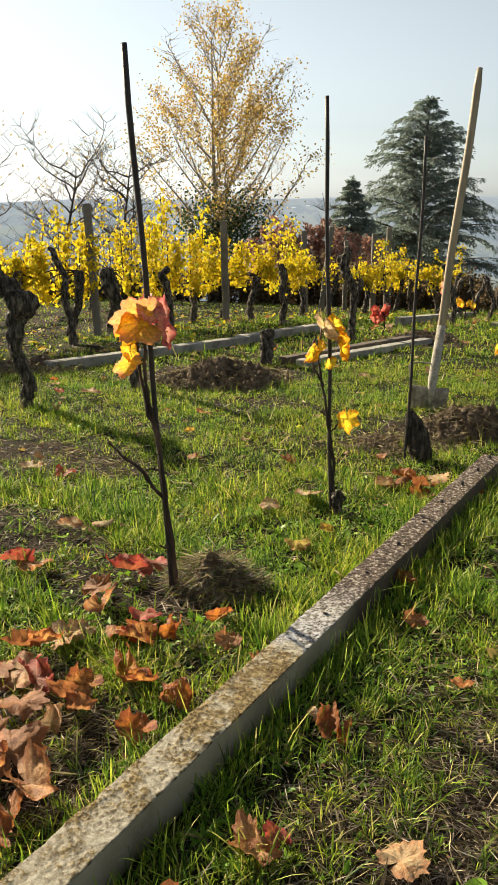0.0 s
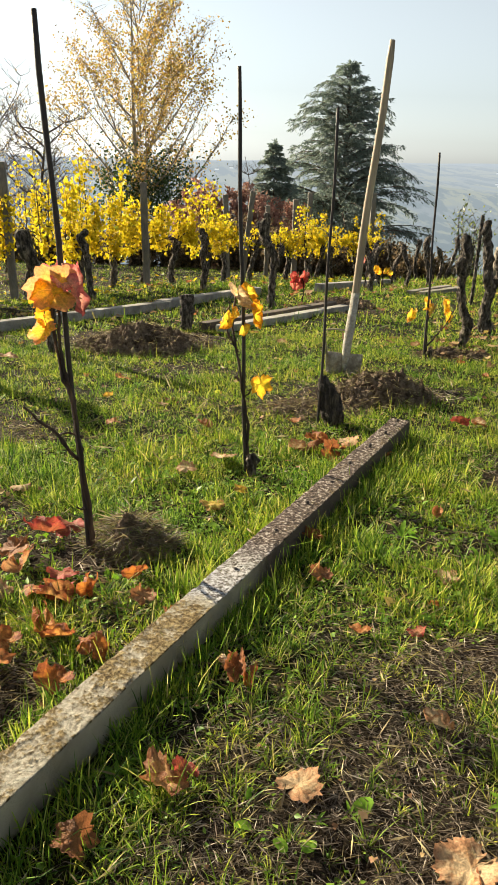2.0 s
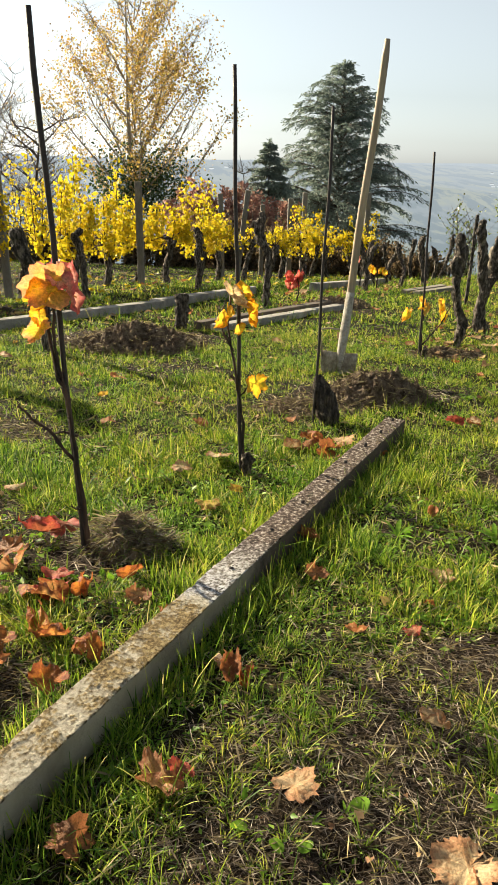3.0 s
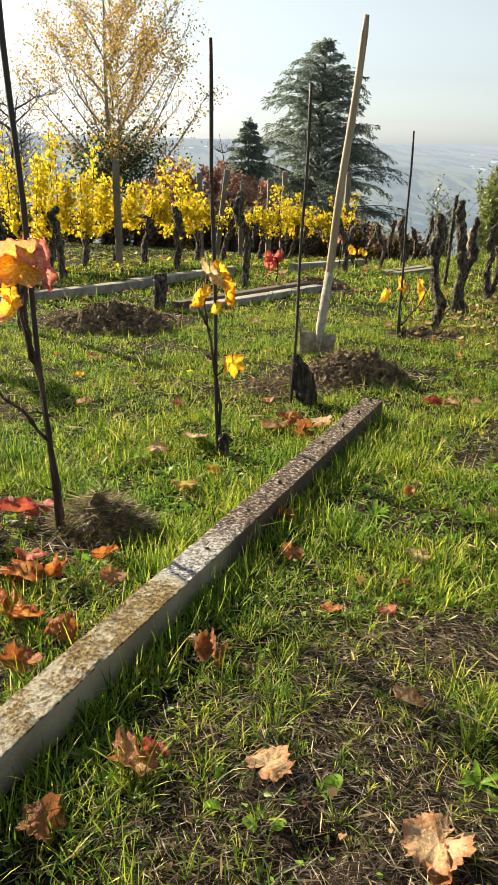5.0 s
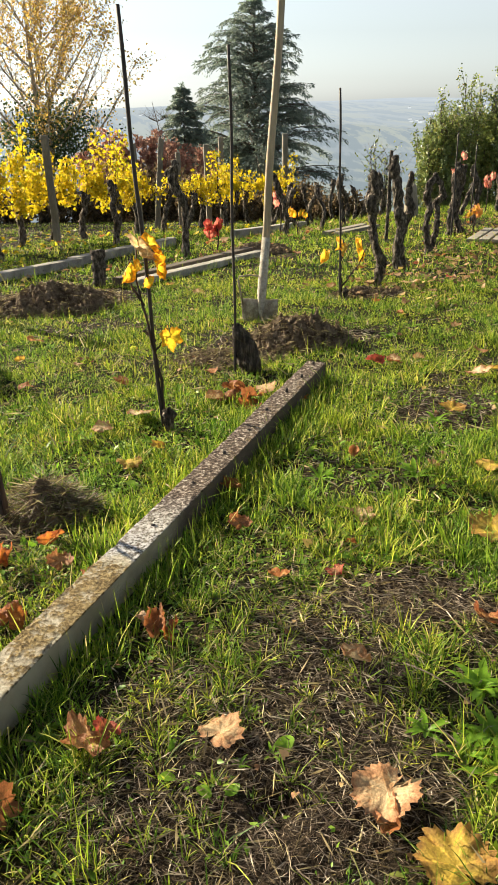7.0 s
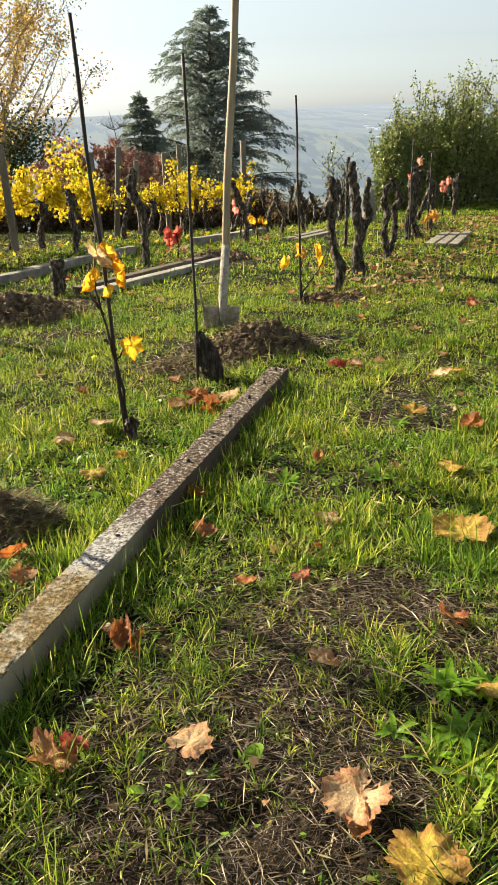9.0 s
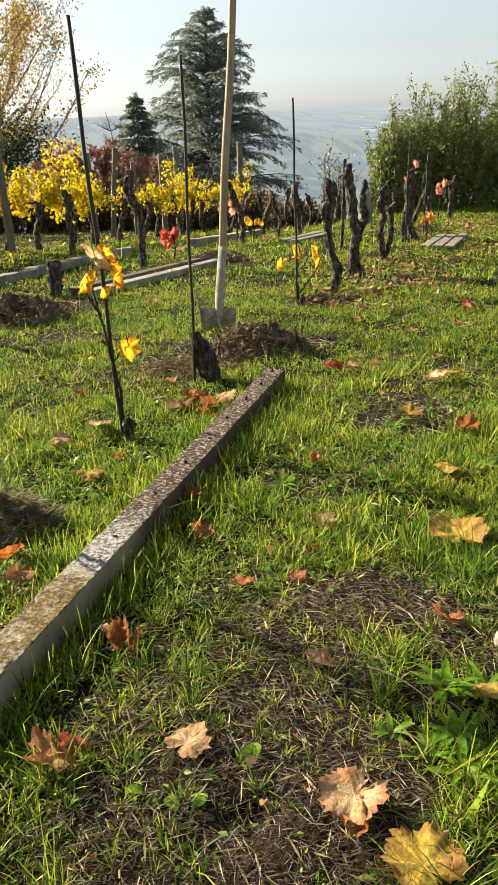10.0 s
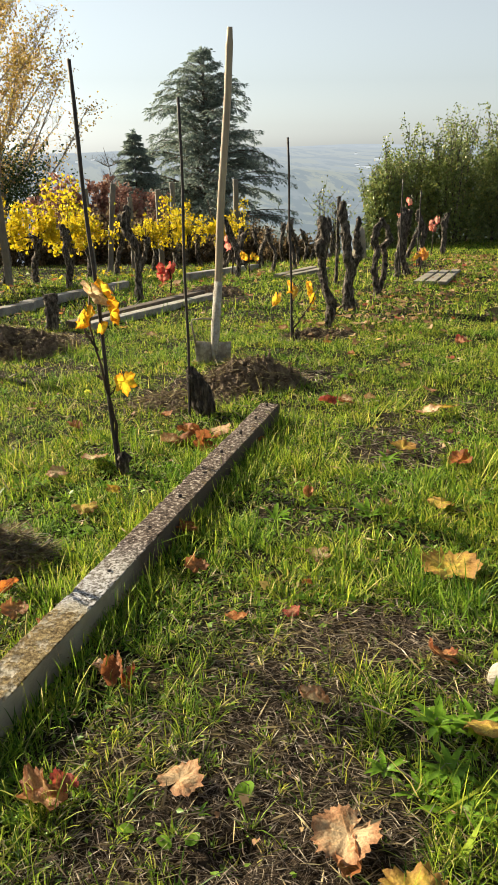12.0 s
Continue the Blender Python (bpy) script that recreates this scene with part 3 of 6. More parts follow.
def fallen(kind, x, y, size, yaw=0.0, tip=0.0, roll=0.0, lift=0.03, variant=0):
    """One fallen leaf: kind of colour, place, half length, heading and tilt in degrees, height above the soil."""
    words = {"leaf_brown": "curled dry brown vine leaf lying in grass", "leaf_red": "curled dark red vine leaf lying in grass",
             "leaf_orange": "curled orange-brown vine leaf lying in grass", "leaf_yellow": "lobed yellow vine leaf lying on grass",
             "leaf_pale": "pale beige dried vine leaf lying in grass"}
    key = (kind, variant % 8)
    if key not in FALLEN:
        v = variant % 8
        FALLEN[key] = leaf_mesh("fallen_leaf", 1.0, M[kind], 31 * v + len(kind), curl=(0.22, 0.75, -0.6, 0.95, 0.6, -0.5, 0.14, 0.85)[v],
                                fold=(0.15, 0.5, 0.1, 0.35, -0.3, 0.25, 0.2, 0.6)[v], crumple=(0.15, 0.26, 0.24, 0.28, 0.26, 0.24, 0.16, 0.30)[v], stalk=(0.5, 0.6, 0, 0.7, 0.45, 0, 0.5, 0)[v], plump=(0.72, 0.50, 0.60, 0.45, 0.60, 0.55, 0.66, 0.55)[v], n=72 if v in (0, 6) else 48)
    ob = new("fallen_leaf", FALLEN[key])
    ob.matrix_world = pose(x, y, gz(x, y) + 0.75 * lift, 0.55 * tip - 6, 0.6 * roll, yaw) @ Matrix.Scale(size * 0.92, 4)
    tagged(ob, words[kind], "leaf", "fallen leaves")
    return ob


# ---------------------------------------------------------------- the lying concrete post
POST_A, POST_B = Vector((-0.415, 0.745)), Vector((1.077, 3.330))


def post_material():
    m, nt, out = nodes_of("mossy_concrete_post")
    bs = nt.nodes.new("ShaderNodeBsdfPrincipled")
    tc = nt.nodes.new("ShaderNodeTexCoord")
    sep = nt.nodes.new("ShaderNodeSeparateXYZ")
    nt.links.new(tc.outputs["Object"], sep.inputs["Vector"])
    a = noise_of(nt, 17, 9, 0.72)
    f = noise_of(nt, 85, 6, 0.75)
    peb = node(nt, "ShaderNodeTexVoronoi", Scale=95.0)
    nt.links.new(tc.outputs["Object"], peb.inputs["Vector"])
    grey = ramp(nt, f, [(0.34, (0.17, 0.148, 0.108)), (0.47, (0.29, 0.262, 0.205)), (0.60, (0.42, 0.39, 0.32))])
    brown = ramp(nt, f, [(0.40, (0.025, 0.018, 0.014)), (0.48, (0.085, 0.061, 0.047)), (0.55, (0.17, 0.132, 0.105)), (0.60, (0.48, 0.44, 0.38))])
    moss = ramp(nt, f, [(0.38, (0.050, 0.034, 0.014)), (0.49, (0.135, 0.094, 0.038)), (0.60, (0.31, 0.24, 0.12))])
    # along the post: mossy stretch, white patch, pebbly brown far end
    def stretch(x0, x1, x2, x3):
        r = node(nt, "ShaderNodeMapRange", From_Min=x0, From_Max=x1)
        s = node(nt, "ShaderNodeMapRange", From_Min=x2, From_Max=x3, To_Min=1.0, To_Max=0.0)
        ad = nt.nodes.new("ShaderNodeMath")
        ad.operation = "MULTIPLY_ADD"
        ad.inputs[1].default_value, ad.inputs[2].default_value = 0.16, -0.08
        nt.links.new(a, ad.inputs[0])
        xx = nt.nodes.new("ShaderNodeMath")
        xx.operation = "ADD"
        nt.links.new(sep.outputs["X"], xx.inputs[0])
        nt.links.new(ad.outputs[0], xx.inputs[1])
        nt.links.new(xx.outputs[0], r.inputs["Value"])
        nt.links.new(xx.outputs[0], s.inputs["Value"])
        p = nt.nodes.new("ShaderNodeMath")
        p.operation = "MULTIPLY"
        nt.links.new(r.outputs["Result"], p.inputs[0])
        nt.links.new(s.outputs["Result"], p.inputs[1])
        return p.outputs[0]
    far = stretch(1.20, 1.34, 5.0, 6.0)
    white = stretch(1.01, 1.04, 1.10, 1.42)
    crusted = nt.nodes.new("ShaderNodeAttribute")
    crusted.attribute_name = "moss"
    col = mixed(nt, far, grey, brown)
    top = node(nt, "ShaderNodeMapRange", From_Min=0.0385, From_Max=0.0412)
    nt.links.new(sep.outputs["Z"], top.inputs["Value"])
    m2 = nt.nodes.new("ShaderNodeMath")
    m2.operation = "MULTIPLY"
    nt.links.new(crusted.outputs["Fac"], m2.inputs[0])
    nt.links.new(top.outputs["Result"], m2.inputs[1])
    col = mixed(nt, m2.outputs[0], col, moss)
    wc = ramp(nt, f, [(0.40, (0.06, 0.052, 0.046)), (0.47, (0.22, 0.215, 0.215)), (0.56, (0.50, 0.50, 0.52))])
    lime = ramp(nt, f, [(0.30, (0.25, 0.25, 0.25)), (0.5, (1, 1, 1))])
    wm = nt.nodes.new("ShaderNodeMath")
    wm.operation = "MULTIPLY"
    nt.links.new(white, wm.inputs[0])
    nt.links.new(lime, wm.inputs[1])
    col = mixed(nt, wm.outputs[0], col, wc)
    pits = ramp(nt, peb.outputs["Distance"], [(0.20, (0.30, 0.27, 0.25)), (0.42, (1, 1, 1))])
    pitted = mixed(nt, 1.0, col, pits, "MULTIPLY")
    col = mixed(nt, stretch(1.00, 1.03, 5.0, 6.0), col, pitted)
    # the sides get a plainer tone of their own, brown along the far stretch
    side_tone = ramp(nt, noise_of(nt, 6, 6, 0.6), [(0.35, (0.24, 0.21, 0.15)), (0.65, (0.37, 0.335, 0.25))])
    side_tone = mixed(nt, far, side_tone, (0.10, 0.078, 0.060))
    col = mixed(nt, top.outputs["Result"], side_tone, col)
    nt.links.new(col, bs.inputs["Base Color"])
    bs.inputs["Roughness"].default_value = 0.95
    bs.inputs["Specular IOR Level"].default_value = 0.2
    nt.links.new(bump_of(nt, [(a, 0.5), (f, 0.8)], 0.014), bs.inputs["Normal"])
    nt.links.new(bs.outputs["BSDF"], out.inputs["Surface"])
    return m


def lying_post():
    length = (POST_B - POST_A).length
    yaw = math.degrees(math.atan2(POST_B.y - POST_A.y, POST_B.x - POST_A.x))
    za, zb = gz(*POST_A), gz(*POST_B)
    pitch = math.degrees(math.atan2(za - zb, length))
    ob = thing("concrete_post", "long square weathered mossy concrete post with rusty studs in grass", "post")
    ob.matrix_world = pose(POST_A.x, POST_A.y, za + 0.042, 0, pitch, yaw)
    nx, w, h = 1000, 0.088, 0.086
    m = Mesh()
    ring = []
    for s in range(4):                       # square section with worn corners, close rows on the upper side
        turn = Matrix.Rotation(math.pi / 2 * s, 2)
        q = 26 if s == 1 else 5
        for e in range(q):
            t = -0.962 + 1.924 * e / (q - 1)
            ring.append(turn @ Vector((1.0, t)))
        ring.append(turn @ Vector((0.988, 0.988)))
    ring = [(p.x * w / 2, p.y * h / 2) for p in ring]
    verts, faces, n, moss = [], [], len(ring), []
    for i in range(nx + 1):
        x = length * i / nx
        rough = 1.0 if x < 1.02 else 0.55
        bias = float(np.interp(x, [0, 0.25, 0.5, 0.65, 0.98, 1.03, 1.5, 3.0], [-0.18, -0.02, 0.15, 0.45, 0.62, -0.6, -0.5, -0.45]))
        for (py, pz) in ring:
            up = max(0.0, min(1.0, (pz - 0.032) / 0.010))
            big = noise.noise((x * 13, py * 17, 2))
            mid = noise.noise((x * 42, py * 42, 1))
            fine = noise.noise((x * 110, py * 110, 4))
            grit = noise.noise((x * 230, py * 230, 9))
            cover = max(0.0, min(1.0, (0.8 * big + 0.6 * mid + 0.7 * fine + 0.5 * grit + bias) / 0.50))
            moss.append(cover)
            lump = 0.0009 * mid + 0.0008 * fine + 0.0009 * grit + cover * (0.0015 + 0.0013 * grit)
            side = 0.0010 * noise.noise((x * 16, py * 60, pz * 60))
            chip = 0.005 * max(0, noise.noise((x * 23, 7, py * 10)) - 0.15) * (abs(py) > 0.036)
            verts.append((x, py + (side - chip * 0.8) * (1 if py > 0 else -1), pz + lump * up * rough + side - chip * up + 0.0035 * noise.noise((x * 1.5, 3, 0))))
        if i:
            for s in range(n):
                t = (s + 1) % n
                faces.append(((i - 1) * n + s, i * n + s, i * n + t, (i - 1) * n + t))
    faces.append(tuple(range(n)))
    faces.append(tuple(nx * n + s for s in range(n - 1, -1, -1)))
    m.add(verts, [f[::-1] for f in faces])
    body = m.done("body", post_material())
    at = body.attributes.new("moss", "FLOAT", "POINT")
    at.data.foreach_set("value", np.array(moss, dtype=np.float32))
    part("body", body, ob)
    for x, tall in STUDS:
        m = Mesh()
        r = 0.0065
        m.tube([(0, 0, -0.01), (0, 0, tall * 0.5), (0.001, 0, tall)], [r, r * 0.96, r * 0.9], 9, 0.08, int(x * 100))
        st = part("stud", m.done("stud", M["stake"]), ob, "short rusty iron stud")
        st.location = (x, 0.004 * math.sin(x * 9), h / 2)


STUDS = [(1.21, 0.003), (1.505, 0.003), (1.76, 0.009), (2.0, 0.004), (2.233, 0.010), (2.482, 0.017), (2.716, 0.014), (2.942, 0.014)]
lying_post()


# ---------------------------------------------------------------- stakes and young vines
def stake(x, y, top, height, r, label):
    z = gz(x, y)
    ob = thing("stake", label, "stake", "vine stakes", (x, y, z))
    m = Mesh()
    tx, ty = top
    pts = [(tx * k / 12 + 0.003 * math.sin(k * 1.1 + x * 5), ty * k / 12, -0.12 + (height + 0.12) * k / 12) for k in range(13)]
    pts = [(p[0] - tx * 0.12 / height * (1 - k / 12), p[1], p[2]) for k, p in enumerate(pts)]
    m.tube(pts, [r] * 13, 10, 0.06, int(x * 50))
    part("rod", m.done("rod", M["stake"]), ob)
    return ob


def living_leaf(parent, mat, at, size, tip, face, seed, curl=0.3, fold=0.3, plump=0.45):
    """A leaf on its shoot: where its stalk meets the blade, the way of its tip and the way of its upper side."""
    ob = part("leaf", leaf_mesh("leaf", size * 0.92, M[mat], seed, curl, fold, 0.26, 0.75, plump=plump), parent)
    y = Vector(tip).normalized()
    z = Vector(face)
    z = (z - y * z.dot(y)).normalized()
    ob.matrix_local = Matrix.Translation(at) @ Matrix((y.cross(z), y, z)).transposed().to_4x4()
    return ob


def young_vine(x, y, stems, label):
    ob = thing("young_vine", label, "vine", "young vines", (x, y, gz(x, y)))
    for k, (pts, r0, r1) in enumerate(stems):
        m = Mesh()
        n = 14
        fine = []
        for i in range(n + 1):
            t = i / n * (len(pts) - 1)
            a = min(int(t), len(pts) - 2)
            p = Vector(pts[a]).lerp(Vector(pts[a + 1]), t - a)
            fine.append(p + Vector((noise.noise((i * 0.7, k, x)), noise.noise((i * 0.7, k + 5, y)), 0)) * 0.008)
        m.tube(fine, [(r0 + (r1 - r0) * i / n) * (1.25 if i % 4 == 0 else 1) for i in range(n + 1)], 8, 0.26, k + 3)
        rnd = random.Random(int(x * 100) + k)
        for i in range(2, n, 2):                         # buds and broken tendrils at the joints
            d = Vector((rnd.uniform(-1, 1), rnd.uniform(-1, 0.4), rnd.uniform(0.1, 0.9))).normalized()
            m.tube([fine[i], fine[i] + d * rnd.uniform(0.008, 0.018)], [r0 * 0.55, r0 * 0.25], 5, 0.1, i)
        part("stem", m.done("stem", M["cane"]), ob)
    return ob


stake(-0.222, 2.06, (-0.070, 0.0), 1.453, 0.0075, "thin dark rusty iron stake beside a young vine with orange leaves")
stake(0.314, 2.83, (-0.060, 0.0), 1.476, 0.0072, "thin dark iron stake beside a young vine with yellow leaves")
stake(0.729, 3.52, (0.008, 0.0), 1.43, 0.0066, "thin dark iron stake beside a dark vine stump")
stake(1.790, 5.24, (-0.036, 0.0), 1.37, 0.0075, "thin dark iron stake beside a low yellow-leaved vine")

v1 = young_vine(-0.215, 2.075, [
    ([(0.010, -0.01, -0.02), (0.004, -0.024, 0.10), (-0.014, -0.025, 0.29), (-0.030, -0.025, 0.46), (-0.043, -0.022, 0.53)], 0.0074, 0.0058),
    ([(-0.040, -0.022, 0.51), (-0.057, -0.025, 0.58), (-0.071, -0.025, 0.67), (-0.078, -0.025, 0.77), (-0.070, -0.03, 0.86)], 0.0058, 0.0026),
    ([(-0.040, -0.022, 0.52), (-0.052, -0.03, 0.60), (-0.059, -0.03, 0.66), (-0.057, -0.03, 0.77), (-0.040, -0.03, 0.84)], 0.0050, 0.0024),
    ([(-0.025, -0.02, 0.315), (-0.050, -0.025, 0.35), (-0.082, -0.025, 0.396), (-0.125, -0.03, 0.435), (-0.151, -0.03, 0.464), (-0.169, -0.03, 0.477)], 0.0052, 0.0026),
    ([(-0.012, -0.02, 0.385), (-0.045, -0.02, 0.398), (-0.070, -0.025, 0.395)], 0.0034, 0.0022),
    ([(0.0, -0.02, 0.16), (-0.022, -0.03, 0.165), (-0.035, -0.03, 0.172)], 0.0034, 0.0018)],
    "young vine with glowing orange and pink leaves on a stake")
for k, (mt, at, sz, tip, face, cu, pl) in enumerate([
        ("leaf_glow", (-0.060, -0.045, 0.800), 0.098, (-1, -0.1, 0.02), (0.25, -1, 0.30), 0.35, 0.55),
        ("leaf_gold", (-0.080, -0.045, 0.790), 0.066, (-0.35, -0.1, -1), (-0.2, -1, 0.1), 0.5, 0.55),
        ("leaf_pink", (-0.040, -0.030, 0.828), 0.066, (-0.75, 0.1, 0.35), (0.1, -0.8, 0.7), 0.8, 0.4),
        ("leaf_pink", (-0.022, -0.035, 0.800), 0.100, (0.36, 0.0, -1), (0.92, -0.40, 0.0), 1.9, 0.2),
        ("leaf_gold", (-0.092, -0.035, 0.725), 0.040, (0.05, 0, -1), (0.1, -1, 0.1), 0.6, 0.7),
        ("leaf_glow", (-0.095, -0.035, 0.690), 0.060, (-0.30, 0, -1), (-0.4, -1, 0.1), 0.8, 0.6),
        ("leaf_pink", (-0.066, -0.010, 0.815), 0.056, (0.12, 0.1, -1), (0.2, -1, 0.2), 0.7, 0.5)]):
    living_leaf(v1, mt, at, sz, tip, face, 200 + k, cu, 0.3, pl)

v2 = young_vine(0.318, 2.845, [
    ([(0.012, -0.01, -0.01), (0.0, -0.022, 0.2), (-0.020, -0.022, 0.33), (-0.045, -0.022, 0.48), (-0.066, -0.02, 0.60), (-0.062, -0.02, 0.72)], 0.0056, 0.0030),
    ([(-0.048, -0.022, 0.50), (-0.085, -0.02, 0.57), (-0.092, -0.02, 0.64), (-0.078, -0.02, 0.69)], 0.0040, 0.0022),
    ([(-0.012, -0.01, 0.36), (-0.034, 0.0, 0.385), (-0.055, 0.0, 0.40)], 0.0056, 0.0040),
    ([(-0.018, -0.02, 0.325), (0.0, -0.03, 0.345), (0.022, -0.03, 0.385), (0.042, -0.025, 0.378)], 0.0030, 0.0016)],
    "young vine with a few yellow leaves on a stake")
for k, (mt, at, sz, tip, face, cu, pl) in enumerate([
        ("leaf_cream", (-0.049, -0.035, 0.715), 0.105, (0.30, 0, -1), (0.45, -0.8, 0.1), 1.7, 0.3), ("leaf_gold", (-0.073, -0.030, 0.632), 0.078, (0.05, 0, -1), (-0.6, -1, 0.1), 1.2, 0.4),
        ("leaf_gold", (-0.019, -0.025, 0.722), 0.072, (0.62, 0, -0.8), (0.6, -0.8, 0.4), 1.3, 0.3), ("leaf_gold", (0.009, -0.025, 0.650), 0.074, (0.42, 0, -0.9), (0.7, -0.8, 0.2), 1.3, 0.3),
        ("leaf_gold", (-0.025, -0.025, 0.590), 0.036, (0.1, 0, -1), (0.1, -1, 0.1), 0.6, 0.4), ("leaf_gold", (0.042, -0.030, 0.380), 0.062, (0.14, -0.15, -1), (0.05, -1, 0.15), 0.12, 0.0)]):
    living_leaf(v2, mt, at, sz, tip, face, 240 + k, cu, 0.35, pl)

v4 = young_vine(1.81, 5.26, [([(0, 0, 0), (-0.02, 0, 0.2), (0.0, 0, 0.42)], 0.009, 0.004), ([(0.0, 0, 0.1), (0.12, 0, 0.25), (0.18, 0, 0.38)], 0.005, 0.003)],
                "low young vine with yellow leaves")
for k, (mt, at, sz, tip, face) in enumerate([
        ("leaf_gold", (-0.10, 0.0, 0.36), 0.095, (-0.25, 0, -1), (-0.3, -1, 0.2)), ("leaf_gold", (-0.02, -0.02, 0.44), 0.090, (0.2, 0, -1), (0.7, -0.7, 0.1)),
        ("leaf_yellow", (0.04, -0.02, 0.40), 0.085, (-0.3, 0, -1), (-0.7, -0.6, 0.2)), ("leaf_gold", (0.12, 0.0, 0.42), 0.10, (0.1, 0, -1), (0.8, -0.5, 0.1)), ("leaf_gold", (0.16, 0.02, 0.34), 0.07, (0.5, 0, -1), (0.2, -1, 0.2))]):
    living_leaf(v4, mt, (at[0] - 0.03, at[1], at[2] - 0.04), sz * 0.8, tip, face, 260 + k, 0.8, 0.35, 0.3)


def vine_foot(x, y, seed):
    ob = thing("graft_stump", "small dark knobbly graft stump at the foot of a young vine", "stump", "graft stumps", (x, y, gz(x, y)))
    m = Mesh()
    rnd = random.Random(seed)
    m.tube([(0, 0, -0.03), (0.004, 0, 0.02), (0.0, 0, 0.05), (0.008, 0, 0.075), (0.0, 0, 0.10)], [0.017, 0.014, 0.018, 0.019, 0.008], 13, 0.34, seed)
    for k in range(3):
        a = rnd.uniform(0, 6.28)
        m.tube([(0, 0, 0.06), (math.cos(a) * 0.022, math.sin(a) * 0.022, 0.07 + 0.01 * k)], [0.014, 0.008], 7, 0.2, seed + k)
    part("trunk", m.done("trunk", M["bark"]), ob)


vine_foot(0.335, 2.80, 3)
vine_foot(1.80, 5.17, 5)


def leafy_shoot(x, y, mat, count, height, spread, size, label):
    ob = young_vine(x, y, [([(0, 0, 0), (0.02, 0, height * 0.5), (0, 0, height)], 0.008, 0.004)], label)
    rnd = random.Random(int(x * 100))
    for k in range(count):
        living_leaf(ob, mat, (rnd.uniform(-1, 1) * spread, rnd.uniform(-1, 1) * spread * 0.6, height * rnd.uniform(0.72, 1.08)), size * rnd.uniform(0.8, 1.15),
                    (rnd.uniform(-0.7, 0.7), rnd.uniform(-0.3, 0.3), -1), (rnd.uniform(-0.8, 0.8), -1, rnd.uniform(-0.2, 0.5)), 300 + k, 0.8, 0.4)


leafy_shoot(1.42, 8.42, "leaf_scarlet", 8, 0.29, 0.11, 0.095, "small young vine with bright red leaves")


# ---------------------------------------------------------------- shovel
def shovel():
    x, y = 1.112, 4.76
    ob = thing("shovel", "long-handled muddy spade standing in the turf with a pale wooden handle", "shovel", at=(x, y, gz(x, y)))
    lean = 0.152
    m = Mesh()
    n = 20
    m.tube([(lean * (0.10 + k / n * 1.85) / 1.93 + 0.004 * math.sin(k * 0.5), 0, 0.10 + 1.83 * k / n) for k in range(n + 1)],
           [0.021 + 0.004 * (1 - k / n) for k in range(n)] + [0.015], 14, 0.015, 2)
    part("handle", m.done("handle", M["wood"]), ob)
    m = Mesh()
    m.tube([(-0.004, -0.034, 0.035), (0.002, -0.030, 0.12), (0.014, -0.008, 0.20), (0.045, 0, 0.52)], [0.010, 0.022, 0.029, 0.0268], 14, 0.05, 5)
    part("socket", m.done("socket", M["limed"]), ob, "pale mud-caked steel socket")
    bm = Mesh()
    nx, nz, th = 12, 12, 0.003
    grid = []
    for side in (0, 1):
        for j in range(nz + 1):
            t = j / nz
            half = 0.119 * (1 - 0.26 * t ** 1.8)
            for i in range(nx + 1):
                s = -1 + 2 * i / nx
                grid.append((s * half, -0.03 * (1 - s * s) + side * th + 0.02 * t + 0.012 * max(0.0, 1 - 12 * t), 0.142 - 0.27 * t - 0.012 * s * (1 - t) + 0.004 * noise.noise((s * 3, t * 3, 1))))
    faces = []
    o = (nx + 1) * (nz + 1)
    for j in range(nz):
        for i in range(nx):
            a = j * (nx + 1) + i
            faces.append((a, a + 1, a + nx + 2, a + nx + 1))
            faces.append((o + a, o + a + nx + 1, o + a + nx + 2, o + a + 1))
    for i in range(nx):
        faces.append((i, o + i, o + i + 1, i + 1))
    for j in range(nz):
        a, b = j * (nx + 1), (j + 1) * (nx + 1)
        faces.append((a, b, o + b, o + a))
        faces.append((a + nx, o + a + nx, o + b + nx, b + nx))
    bm.add(grid, faces)
    part("blade", bm.done("blade", M["steel"]), ob, "broad steel blade caked with dry mud")
    m = Mesh()
    m.tube([(0.01, 0, 0.285), (-0.06, 0, 0.293), (-0.128, 0, 0.29), (-0.136, 0, 0.27), (-0.108, 0, 0.11)], [0.006] * 5, 8, 0.03, 1)
    part("foot_bar", m.done("foot_bar", M["steel"]), ob, "bent steel foot bar")


shovel()


# ---------------------------------------------------------------- old vines
def vine_trunk(m, rnd, height, r0, lean=(0, 0), bend=0.1, base=(0, 0), sides=9, knob=1.6):
    n = 16
    ph, ph2 = rnd.uniform(0, 6.28), rnd.uniform(0, 6.28)
    pts, rad = [], []
    for k in range(n + 1):
        t = k / n
        pts.append((base[0] + lean[0] * t + bend * (math.sin(t * 4.4 + ph) - math.sin(ph)) * 0.6 + 0.012 * rnd.uniform(-1, 1),
                    base[1] + lean[1] * t + bend * (math.sin(t * 3.7 + ph2) - math.sin(ph2)) * 0.5, -0.06 + (height + 0.06) * t))
        rad.append(r0 * (1.35 - 0.75 * min(t * 5, 1) * 0.5 + (knob - 1) * max(0, (t - 0.72) / 0.28) * (1 if t < 0.97 else 0.6)) * rnd.uniform(0.86, 1.16))
    m.tube(pts, rad, sides, 0.20, rnd.randint(0, 999))
    return pts


